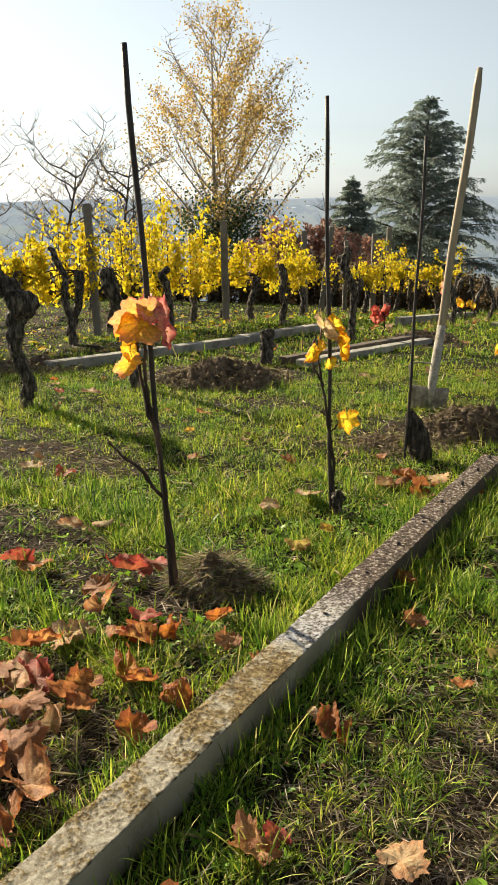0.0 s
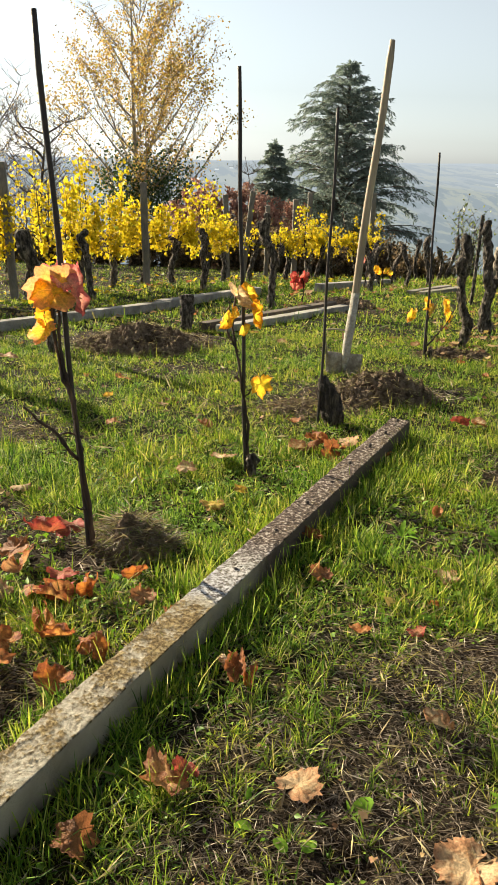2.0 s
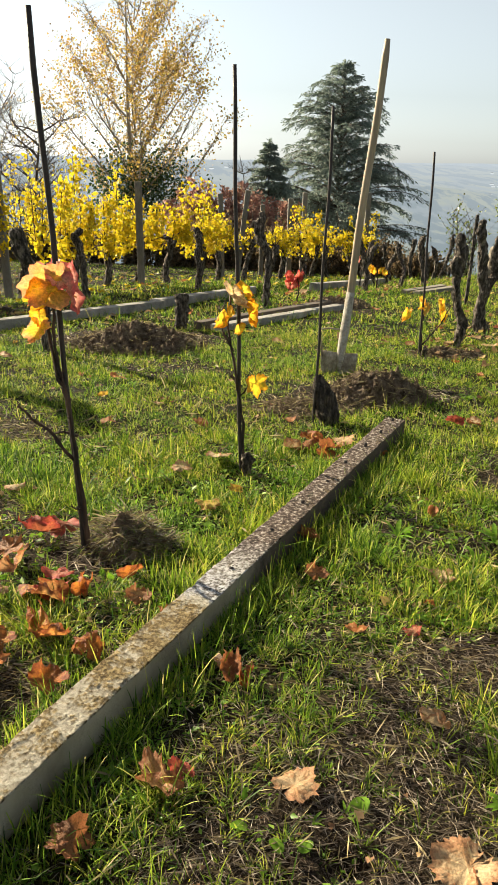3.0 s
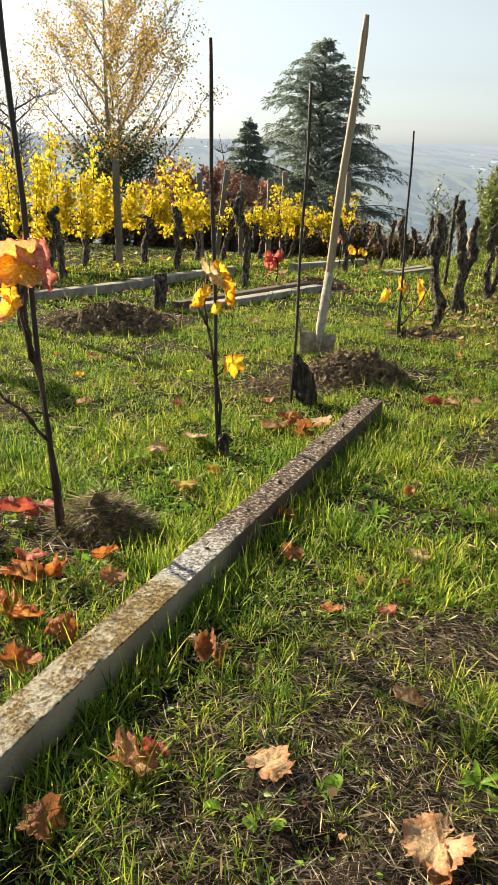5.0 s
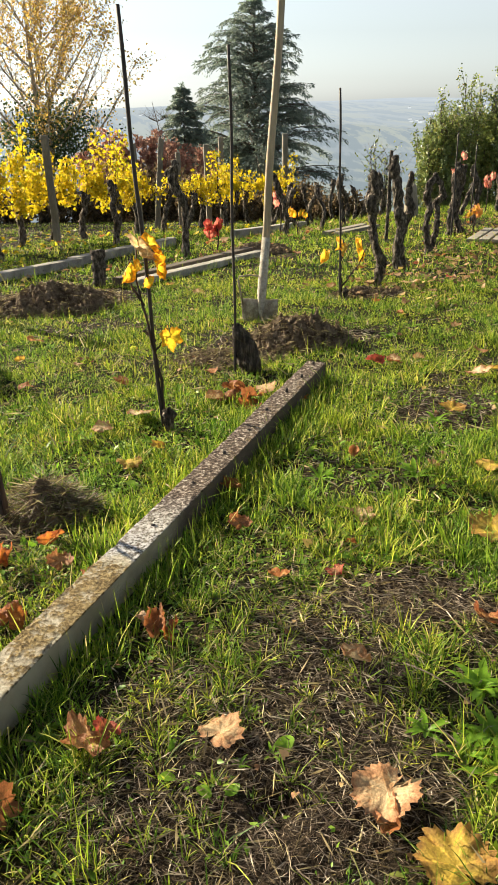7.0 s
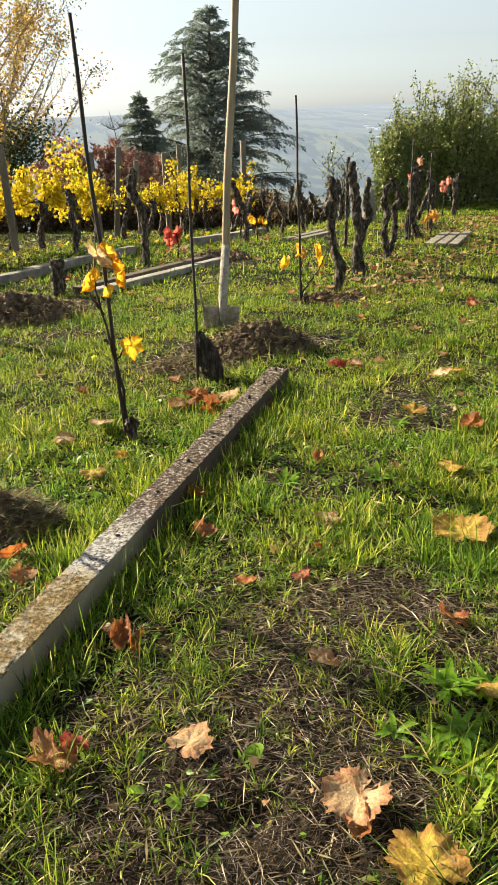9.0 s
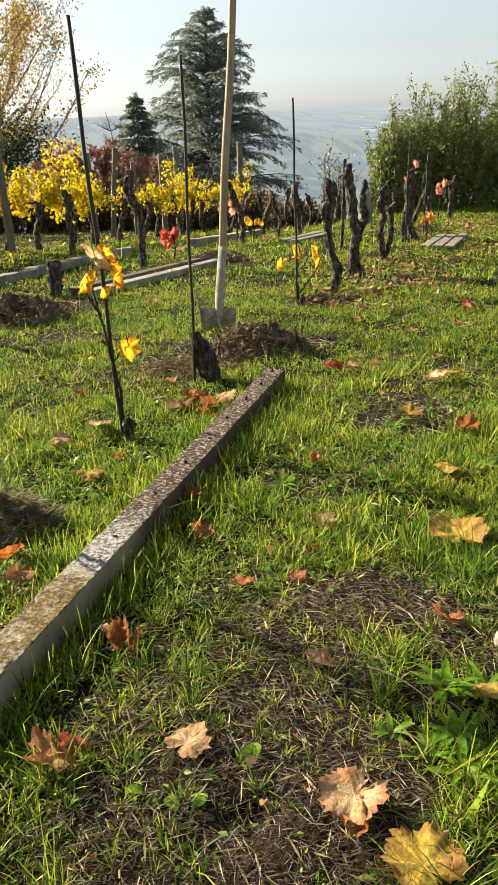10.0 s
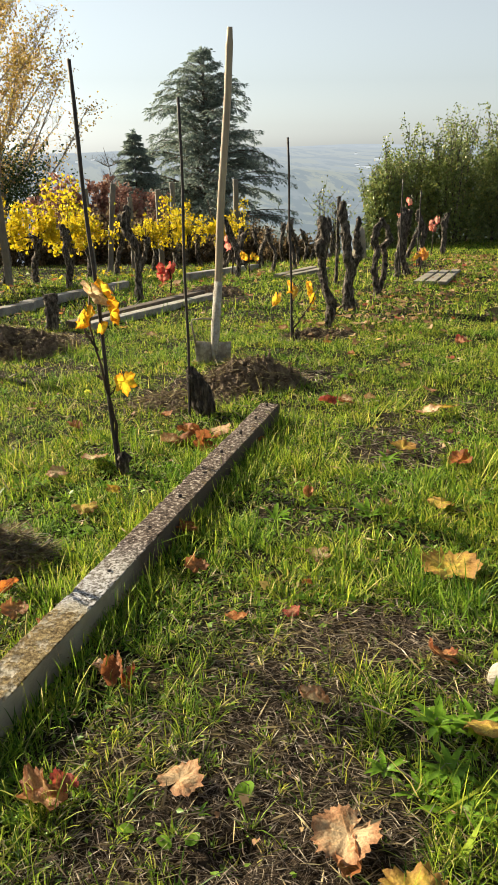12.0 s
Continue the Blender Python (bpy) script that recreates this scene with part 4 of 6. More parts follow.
def old_vine(x, y, height, r, seed, lean=(0, 0), bend=0.10, twin=None, label="gnarled old bare vine trunk with a knobbly head", stubs=3, knob=1.6):
    rnd = random.Random(seed)
    ob = thing("old_vine", label, "vine", "old vines", (x, y, gz(x, y)))
    m = Mesh()
    pts = vine_trunk(m, rnd, height, r, lean, bend, knob=knob)
    if twin:
        vine_trunk(m, rnd, height * twin[2], r * 0.8, (twin[0], twin[1]), bend * 1.2, base=(0.02, 0.01), knob=knob)
    part("trunk", m.done("trunk", M["bark"]), ob)
    for k in range(stubs):
        s = Mesh()
        p = Vector(pts[-1 - 2 * (k % 2)])
        d = Vector((rnd.uniform(-1, 1), rnd.uniform(-1, 1), rnd.uniform(0.3, 1.2))).normalized()
        q = r * rnd.uniform(0.35, 0.6)
        s.tube([p - d * 0.03, p + d * r * 0.9, p + d * r * rnd.uniform(1.6, 2.6)], [q * 1.5, q, q * 0.7], 7, 0.2, seed + k)
        part("spur", s.done("spur", M["bark"]), ob)
    return ob


def drawn_vine(x, y, trunks, seed, label, stubs=3):
    """An old vine after its own line: each trunk is a row of (sideways, up, radius)."""
    rnd = random.Random(seed)
    ob = thing("old_vine", label, "vine", "old vines", (x, y, gz(x, y)))
    for q, line in enumerate(trunks):
        m, pts, rad = Mesh(), [], []
        n = 9 * (len(line) - 1)
        line = [(line[0][0], line[0][1] - 0.06, line[0][2] * 1.1)] + list(line[1:])
        for k in range(n + 1):
            t = k / n * (len(line) - 1)
            a = min(int(t), len(line) - 2)
            f = t - a
            f = f * f * (3 - 2 * f) * 0.5 + f * 0.5
            (x0, z0, r0), (x1, z1, r1) = line[a], line[a + 1]
            pts.append((x0 + (x1 - x0) * f + rnd.uniform(-0.006, 0.006), 0.03 * noise.noise((t * 1.3, seed, q)) + 0.02 * q, z0 + (z1 - z0) * f))
            rad.append(max(0.024, r0 + (r1 - r0) * f) * 0.88 * rnd.uniform(0.90, 1.12))
        last = Vector(pts[-1])
        pts += [tuple(last + Vector((0, 0, 0.6 * rad[-1]))), tuple(last + Vector((0, 0, 0.95 * rad[-1])))]
        rad += [rad[-1] * 0.78, rad[-1] * 0.30]
        m.bark(pts, rad, 26, seed + q)
        part("trunk", m.done("trunk", M["bark"]), ob)
        for k in range(stubs):
            s = Mesh()
            p = Vector(pts[-3 - 3 * k])
            d = Vector((rnd.uniform(-1, 1), rnd.uniform(-0.6, 0.6), rnd.uniform(-0.1, 0.8))).normalized()
            r = rad[-3 - 3 * k]
            e = rnd.uniform(1.2, 1.7)
            s.bark([p, p + d * r * 0.7, p + d * r * 0.85 * e, p + d * r * e, p + d * r * (e + 0.15)], [r * 0.95, r * 0.95, r * 0.85, r * 0.62, r * 0.2], 14, seed + k)
            part("spur", s.done("spur", M["bark"]), ob)
    return ob


drawn_vine(2.25, 5.77, [[(0, 0, 0.036), (0.02, 0.13, 0.040), (0.037, 0.17, 0.042), (-0.018, 0.29, 0.033), (-0.046, 0.42, 0.032), (-0.055, 0.53, 0.036), (-0.07, 0.625, 0.052), (-0.03, 0.69, 0.050), (-0.05, 0.78, 0.040), (-0.05, 0.83, 0.022)]],
           1, "gnarled old bare vine trunk with a knobbly double head")
drawn_vine(2.70, 6.50, [[(0, 0, 0.048), (-0.01, 0.16, 0.044), (0.02, 0.37, 0.042), (-0.01, 0.49, 0.046), (-0.03, 0.64, 0.046), (-0.057, 0.79, 0.040), (-0.063, 0.92, 0.025)],
                        [(0.10, 0.02, 0.030), (0.03, 0.14, 0.032), (0.035, 0.28, 0.030), (0.07, 0.41, 0.034), (0.105, 0.51, 0.040), (0.075, 0.59, 0.034), (0.095, 0.78, 0.016)]], 2, "gnarled old bare vine with two rising trunks")
drawn_vine(3.39, 7.41, [[(0, 0, 0.032), (-0.036, 0.13, 0.034), (-0.06, 0.30, 0.030), (-0.024, 0.42, 0.034), (-0.07, 0.56, 0.036), (-0.05, 0.66, 0.034), (0.01, 0.71, 0.030)],
                        [(0.01, 0.08, 0.030), (0.06, 0.20, 0.032), (0.07, 0.37, 0.028), (0.036, 0.48, 0.034), (0.12, 0.55, 0.036), (0.07, 0.66, 0.030), (0.02, 0.73, 0.026)]], 3, "gnarled old bare vine forked into a loop of two stems", 1)
drawn_vine(4.36, 9.05, [[(0, 0, 0.045), (-0.015, 0.25, 0.042), (0.03, 0.45, 0.050), (0.015, 0.66, 0.055), (0.06, 0.78, 0.040)],
                        [(0.16, 0.03, 0.050), (0.06, 0.20, 0.042), (0.07, 0.39, 0.040), (0.10, 0.60, 0.045), (0.11, 0.76, 0.030)]], 4, "gnarled old bare vine with a leaning twin trunk")
drawn_vine(5.25, 10.25, [[(0, 0, 0.040), (0.0, 0.23, 0.040), (0.04, 0.46, 0.045), (-0.03, 0.60, 0.045), (-0.07, 0.72, 0.030)],
                         [(-0.20, 0.18, 0.035), (-0.10, 0.36, 0.035), (-0.05, 0.48, 0.030), (0.0, 0.52, 0.03)]], 5, "gnarled old bare vine with a broken side arm")
drawn_vine(6.45, 11.9, [[(0, 0, 0.05), (0.02, 0.25, 0.045), (0.0, 0.48, 0.055), (0.05, 0.62, 0.035)]], 6, "short gnarled vine trunk before the hedge")
drawn_vine(-1.40, 4.79, [[(0, 0, 0.048), (0.04, 0.14, 0.046), (-0.02, 0.36, 0.046), (-0.01, 0.54, 0.060), (0.05, 0.63, 0.085), (-0.03, 0.73, 0.066), (-0.12, 0.83, 0.060), (-0.2, 0.92, 0.055)]], 7, "thick dark gnarled vine trunk with a bulging elbow")
drawn_vine(-1.76, 7.90, [[(0, 0, 0.042), (0, 0.26, 0.038), (-0.065, 0.45, 0.036), (-0.03, 0.64, 0.036), (-0.10, 0.80, 0.036), (-0.145, 0.93, 0.030)]], 8, "slim dark gnarled vine trunk")
drawn_vine(-0.80, 5.45, [[(0, 0, 0.036), (0.0, 0.25, 0.034), (-0.03, 0.48, 0.036), (-0.10, 0.62, 0.040), (-0.145, 0.70, 0.062), (-0.15, 0.80, 0.040)]], 14, "dark gnarled vine trunk with a thick clubbed head")
drawn_vine(1.05, 8.10, [[(0, 0, 0.046), (0.0, 0.20, 0.040), (0.014, 0.48, 0.040), (-0.02, 0.60, 0.048), (-0.09, 0.70, 0.050), (-0.10, 0.80, 0.055), (-0.07, 0.90, 0.035)]], 9, "dark gnarled vine trunk with a thick bent head")
old_vine(0.14, 6.55, 0.30, 0.052, 10, (0.0, 0), 0.02, None, "short dark stump of a cut vine", 0, 1.0)
drawn_vine(-0.83, 8.62, [[(0, 0, 0.042), (-0.02, 0.22, 0.036), (-0.03, 0.42, 0.038), (-0.06, 0.58, 0.044), (-0.11, 0.66, 0.042), (-0.03, 0.72, 0.034)]], 15, "dark gnarled vine trunk with a bent head before yellow leaves")
drawn_vine(0.41, 9.94, [[(0, 0, 0.042), (0.03, 0.24, 0.036), (-0.01, 0.44, 0.038), (0.02, 0.60, 0.044), (-0.02, 0.72, 0.032)]], 16, "dark gnarled vine trunk standing before yellow leaves")
drawn_vine(2.56, 10.1, [[(0, 0, 0.045), (0.04, 0.2, 0.04), (0.0, 0.4, 0.04), (-0.08, 0.6, 0.045), (-0.12, 0.74, 0.03)]], 11, "dark leaning gnarled vine trunk")
for k, (x, y) in enumerate([(3.25, 10.9), (3.62, 11.0), (3.95, 11.9), (4.3, 12.6), (4.65, 13.2), (3.2, 11.9), (2.95, 12.6), (5.0, 13.8), (3.9, 13.6)]):
    old_vine(x, y, 0.50 + 0.25 * ((k * 37) % 10) / 10, 0.028, 20 + k, (0.1 * math.sin(k * 2.1), 0), 0.09)


def stump():
    ob = thing("vine_stump", "charred-dark fibrous vine stump leaning beside a stake", "stump", at=(0.79, 3.53, gz(0.79, 3.53)))
    m = Mesh()
    n = 20
    pts, rad = [], []
    for k in range(n + 1):
        t = k / n
        pts.append((0.030 - 0.085 * t ** 1.5 + 0.003 * math.sin(k * 2.1), 0.004 * math.cos(k * 1.3), -0.05 + 0.29 * t))
        rad.append(float(np.interp(t, [0, 0.18, 0.45, 0.7, 0.9, 1], [0.026, 0.038, 0.052, 0.046, 0.028, 0.013])))
    m.bark(pts, rad, 40, 3)
    part("trunk", m.done("trunk", M["dark_bark"]), ob)


stump()


# ---------------------------------------------------------------- mounds of dug earth
def mound(x, y, rx, ry, h, seed, label, clods=60, straws=120, lumps=1.0):
    ob = thing("earth_mound", label, "mound", "dug mounds", (x, y, gz(x, y)))
    n, m = 60, Mesh()
    verts, faces = [], []
    for j in range(n + 1):
        for i in range(n + 1):
            a, b = -1 + 2 * i / n, -1 + 2 * j / n
            d = math.hypot(a, b)
            k = max(0.0, 1 - d) ** 0.8
            z = h * k * (0.75 + 0.9 * noise.noise((a * 2.2, b * 2.2, seed))) + lumps * (0.40 * h * noise.noise((a * 8, b * 8, seed)) + 0.28 * h * noise.noise((a * 19, b * 19, seed))) * min(1, k * 3)
            px, py = x + a * rx, y + b * ry
            verts.append((a * rx, b * ry, gz(px, py) - gz(x, y) + z - 0.03 * (d > 0.9)))
    for j in range(n):
        for i in range(n):
            q = j * (n + 1) + i
            faces.append((q, q + 1, q + n + 2, q + n + 1))
    m.add(verts, faces)
    part("soil", m.done("soil", M["soil"], flat=True), ob)
    rng = np.random.default_rng(seed)
    rnd = random.Random(seed)
    m = Mesh()
    for k in range(clods * 5):
        a, d = rnd.uniform(0, 6.28), rnd.random() ** 0.7
        px, py = math.cos(a) * d * rx * 0.95, math.sin(a) * d * ry * 0.95
        r = rnd.uniform(0.004, 0.019) * (h / 0.12) ** 0.5
        z = gz(x + px, y + py) - gz(x, y) + h * max(0, 1 - d) ** 0.8 * 0.9
        t = Matrix.Rotation(rnd.uniform(0, 6), 3, Vector((rnd.random(), rnd.random(), rnd.random() + 0.1)).normalized())
        base = [(1, 0, 0), (-1, 0, 0), (0, 1, 0), (0, -1, 0), (0, 0, 1), (0, 0, -1)]
        m.add([t @ (Vector(p) * r * rnd.uniform(0.6, 1.2)) + Vector((px, py, z)) for p in base],
              [(0, 2, 4), (2, 1, 4), (1, 3, 4), (3, 0, 4), (2, 0, 5), (1, 2, 5), (3, 1, 5), (0, 3, 5)])
    tagged(part("loose_soil", m.done("loose_soil", M["soil"], flat=True), ob), kind="stuff")
    if straws:
        pos = np.zeros((straws, 3))
        a, d = rng.uniform(0, 6.28, straws), rng.random(straws) ** 0.6
        pos[:, 0], pos[:, 1] = np.cos(a) * d * rx, np.sin(a) * d * ry
        pos[:, 2] = lie(x + pos[:, 0], y + pos[:, 1]) - gz(x, y) + h * np.maximum(0, 1 - d) ** 0.8 + rng.uniform(-0.005, 0.02, straws)
        tv = NEEDLE_V * np.array([0.09, 1, 1])
        sc = part("straw", scatter("straw", tv, OVAL_F, pos, rng.uniform(0.025, 0.075, straws), flat_turns(straws, rng, 0.35), M["thatch"]), ob)
        tagged(sc, kind="stuff")


def flat_turns(n, rng, tilt=0.35):
    a = rng.uniform(0, 6.283, n)
    p = rng.normal(0, tilt, n)
    tip = np.stack([np.cos(a) * np.cos(p), np.sin(a) * np.cos(p), np.sin(p)], 1)
    nrm = rng.normal(0, 0.4, (n, 3)) + np.array([0, 0, 1.0])
    nrm -= tip * (nrm * tip).sum(1)[:, None]
    nrm /= np.linalg.norm(nrm, axis=1)[:, None]
    return np.stack([np.cross(tip, nrm), tip, nrm], 2)


mound(-0.10, 2.12, 0.15, 0.13, 0.125, 6, "small dark mound of turf and straw at a stake", 22, 900, 0.3)
mound(0.76, 3.83, 0.34, 0.22, 0.045, 15, "thin spread of loose soil and dry grass round a stump", 60, 500)
mound(1.17, 4.05, 0.34, 0.25, 0.18, 5, "heap of dug brown earth and dry grass beside the spade", 200, 800)
mound(-0.17, 5.70, 0.55, 0.40, 0.19, 8, "heap of dark dug soil in the meadow", 260, 900)
mound(2.05, 5.40, 0.34, 0.16, 0.06, 9, "low heap of dark soil and leaves", 60, 200)
mound(1.85, 8.35, 0.42, 0.35, 0.10, 12, "low heap of dug soil behind a concrete post", 80, 60)
mound(-1.75, 6.3, 0.5, 0.35, 0.10, 13, "low heap of dark soil by old vines", 60, 60)


# ---------------------------------------------------------------- long posts and planks on the ground
def lying_beam(a, b, w, h, label, seed, name="concrete_post", mat="concrete", lift=0.0):
    a, b = Vector(a), Vector(b)
    length = (b - a).length
    za, zb = gz(*a), gz(*b)
    mid = (a + b) / 2
    ob = thing(name, label, "post", "lying concrete posts")
    ob.matrix_world = pose(mid.x, mid.y, (za + zb) / 2 + h / 2 - 0.012 + lift, 0, math.degrees(math.atan2(za - zb, length)), math.degrees(math.atan2(b.y - a.y, b.x - a.x)))
    m = Mesh()
    box_mesh(m, (length, w, h), bevel=0.008, rough=0.0012, seed=seed, cuts=0 if mat == "plank" else 12)
    part("body", m.done("body", M[mat], flat=True), ob)


lying_beam((-1.60, 6.22), (-0.02, 8.00), 0.10, 0.095, "long grey concrete post lying along the vine row", 1)
lying_beam((-0.10, 7.98), (1.05, 9.46), 0.11, 0.10, "long grey concrete post lying end to end with another", 2)
lying_beam((0.42, 6.42), (1.83, 8.05), 0.10, 0.068, "grey concrete post lying in grass with a lit edge", 3)
lying_beam((0.28, 6.50), (1.72, 8.18), 0.09, 0.085, "dark weathered wooden beam lying beside a concrete post", 4, "wooden_beam", "dark_wood")
lying_beam((3.0, 9.72), (3.72, 10.35), 0.10, 0.07, "short pale plank lying by old vines", 5, "plank", "plank")
lying_beam((3.12, 9.60), (3.84, 10.22), 0.10, 0.06, "short pale plank lying beside another plank", 6, "plank", "plank")
lying_beam((1.9, 10.1), (3.3, 11.9), 0.11, 0.12, "long grey concrete post lying along the far row", 7)
for k in range(3):
    lying_beam((4.08 + 0.108 * k, 7.93 - 0.073 * k), (4.88 + 0.108 * k, 9.08 - 0.073 * k), 0.100, 0.036, "grey weathered plank in a row of three on the grass", 10 + k, "plank", "plank", 0.03)


# ---------------------------------------------------------------- the yellow vine rows
ROW = Vector((0.62, 0.785))
OUT = Vector((-0.785, 0.62))


def row_place(u, v):
    p = ROW * u + OUT * v
    return p.x, p.y


def yellow_vine(u, v, seed, leaves, width=1.0, top=1.35, low=0.50):
    rnd, rng = random.Random(seed), np.random.default_rng(seed)
    x, y = row_place(u, v)
    ob = thing("yellow_vine", "old dark vine trunk with a tall screen of yellow autumn leaves", "vine", "yellow vine rows", (x, y, gz(x, y)))
    m = Mesh()
    pts = vine_trunk(m, rnd, 0.62 + rnd.uniform(-0.08, 0.1), 0.042, (rnd.uniform(-0.12, 0.12), 0), 0.07, knob=1.5)
    part("trunk", m.done("trunk", M["bark"]), ob)
    spots = []
    head = Vector(pts[-1])
    for k in range(6):
        s = (k - 2.5) / 2.5 * width * 0.50 + rnd.uniform(-0.05, 0.05)
        across = Vector((OUT.x, OUT.y, 0)) * rnd.uniform(-0.07, 0.07)
        tall = top * rnd.choice((0.74, 0.84, 0.92, 0.98, 1.06, 1.28)) * rnd.uniform(0.96, 1.04)
        lush = rnd.choice((0.25, 0.8, 1.1, 1.4))
        foot = Vector((ROW.x * s, ROW.y * s, 0.61 + rnd.uniform(-0.06, 0.08))) + across
        end = Vector((ROW.x * (s + rnd.uniform(-0.08, 0.08)), ROW.y * s, tall)) + across * 1.5
        path = [head, head.lerp(foot, 0.6) + Vector((0, 0, 0.03)), foot, foot.lerp(end, 0.5), end]
        m = Mesh()
        m.tube(path, [0.008, 0.007, 0.006, 0.005, 0.003], 5, 0.05, k)
        part("cane", m.done("cane", M["cane"]), ob)
        for _ in range(int(leaves / 6 * lush)):
            t = rnd.uniform(-0.38 * lush, 1.0)
            c = foot.lerp(end, t)
            spots.append((c.x + rnd.gauss(0, 0.045), c.y + rnd.gauss(0, 0.045), max(low * rnd.uniform(0.78, 1.2), c.z + rnd.gauss(0, 0.04))))
    pos = np.array(spots)
    part("foliage", scatter("foliage", LEAF_V, LEAF_F, pos, rng.uniform(0.028, 0.052, len(pos)), hanging(len(pos), rng, 0.55), M["yellow"]), ob)


def line_post(x, y, height, r, label, lean=(0.0, 0.0), mat="line_post"):
    ob = thing("line_post", label, "post", "vineyard posts", (x, y, gz(x, y)))
    m = Mesh()
    box_mesh(m, (2 * r, 1.8 * r, height + 0.2), (0, 0, height / 2 - 0.1), 0.012, 0.002, int(x * 10), 8)
    part("shaft", m.done("shaft", M[mat], flat=True), ob)
    ob.rotation_euler = (radians(lean[1]), radians(lean[0]), 0)


rr = random.Random(77)
for k in range(20):
    u = 2.9 + 0.64 * k
    yellow_vine(u, 6.85 + rr.uniform(-0.12, 0.12), 100 + k, 150 if k in (12, 13) else 1150 if k < 12 else 760, 0.68, float(np.interp(u, [3, 5, 6.5, 8.5, 10, 12, 15], [1.01, 1.05, 1.12, 1.04, 0.95, 0.90, 0.96])) + rr.uniform(-0.08, 0.08), 0.38)
for k in range(6):
    yellow_vine(3.6 + 1.1 * k, 9.3 + rr.uniform(-0.1, 0.1), 130 + k, 520, 1.1, 1.15 + rr.uniform(-0.1, 0.1))
line_post(-1.66, 8.70, 1.40, 0.040, "tall grey round-topped vineyard post among yellow vines", (-1.7, 0))
line_post(-0.30, 10.42, 1.27, 0.045, "tall grey vineyard post behind yellow vines", (-1.0, 0))
line_post(2.30, 14.9, 1.4, 0.050, "grey vineyard post among far yellow vines", (-0.5, 0))
line_post(0.95, 13.4, 1.35, 0.045, "slim grey vineyard post among yellow vines", (-2.0, 0))
line_post(1.25, 13.9, 1.45, 0.045, "leaning grey vineyard post among yellow vines", (6.0, 0))
line_post(1.72, 14.4, 1.25, 0.040, "short grey vineyard post beside a dark vine", (0.0, 0))
line_post(2.75, 16.1, 1.6, 0.045, "grey vineyard post among far yellow vines", (0.0, 0))
line_post(4.15, 16.6, 1.7, 0.050, "grey vineyard post at the end of the yellow row", (0.0, 0))


# ---------------------------------------------------------------- trees
def limb(m, rnd, start, way, length, r0, bend=0.12, up=0.0, sides=6, steps=7):
    pts, p, d = [Vector(start)], Vector(start), Vector(way).normalized()
    for k in range(steps):
        d = (d + Vector((rnd.gauss(0, bend), rnd.gauss(0, bend), rnd.gauss(0, bend) + up))).normalized()
        p = p + d * (length / steps)
        pts.append(p.copy())
    m.tube(pts, [r0 * (1 - 0.85 * k / steps) for k in range(steps + 1)], sides, 0.05, rnd.randint(0, 999), cap=False)
    return pts


def broad_tree():
    x, y = -0.88, 26.0
    z = gz(x, y)
    rnd, rng = random.Random(5), np.random.default_rng(5)
    ob = thing("autumn_tree", "tall slender many-stemmed tree with sparse golden-brown autumn leaves", "tree", at=(x, y, z))
    m = Mesh()
    H = 5.95 - z
    limb(m, rnd, (0, 0, -0.3), (0, 0, 1), H * 0.98, 0.12, 0.012, 0.05, 9, 16)
    part("trunk", m.done("trunk", M["birch_bark"]), ob)
    tips = []
    for k in range(34):
        bm = Mesh()
        a, t = k * 2.4, (k + rnd.random()) / 34
        start = (0, 0, H * (0.25 + 0.66 * t ** 1.1))
        L = (3.4 * (1 - t) ** 0.50 + 0.95) * rnd.uniform(0.85, 1.08)
        out = 1.40 - 0.48 * t ** 0.5
        pts = limb(bm, rnd, start, (math.cos(a) * out, math.sin(a) * out, 1.0), L, 0.040 * (1.1 - 0.6 * t), 0.05, 0.045, 6, 10)
        tips += pts[4:] + pts[7:] + pts[9:]
        for i in range(3, 11):
            for _ in range(2):
                if rnd.random() > L / 4.0:
                    continue
                b = rnd.uniform(0, 6.28)
                d = (pts[i] - pts[i - 1]).normalized() + Vector((math.cos(b), math.sin(b), 0.2)) * 0.75
                q = limb(bm, rnd, pts[i - 1].lerp(pts[i], rnd.random()), d, rnd.uniform(0.35, 0.95) * (1.15 - 0.06 * i), 0.011, 0.12, 0.06, 4, 5)
                tips += q[1:]
                for j in (2, 4):
                    b = rnd.uniform(0, 6.28)
                    w = limb(bm, rnd, q[j], (math.cos(b), math.sin(b), 0.5), rnd.uniform(0.3, 0.7), 0.008, 0.15, 0.04, 3, 3)
                    tips += w[1:]
        part("limb", bm.done("limb", M["birch_bark"]), ob)
    c = np.array([tuple(p) for p in tips])
    far_out = np.hypot(c[:, 0], c[:, 1])
    c = c[rng.random(len(c)) < np.clip(0.15 + far_out / 1.6, 0, 1)]
    pos = c[rng.integers(0, len(c), 26000)] + rng.normal(0, 0.14, (26000, 3))
    clump = np.sin(pos[:, 0] * 2.1 + 1) + np.sin(pos[:, 1] * 1.9) + np.sin(pos[:, 2] * 1.7 + 2) + rng.normal(0, 0.9, len(pos))
    pos = pos[clump > -0.7]
    part("crown", scatter("crown", LEAF_V, LEAF_F, pos, rng.uniform(0.038, 0.072, len(pos)), hanging(len(pos), rng, 0.3), M["birch_leaf"]), ob)
    # ivy and evergreen growth round the foot
    n = 4600
    p = rng.normal(0, 1, (n, 3)) * np.array([0.72, 0.6, 0.55]) + np.array([0.15, 0, 3.75])
    part("ivy", scatter("ivy", OVAL_V, OVAL_F, p, rng.uniform(0.07, 0.13, n), turns(n, rng), M["ivy_leaf"]), ob, "dark green ivy round the trunk")


broad_tree()


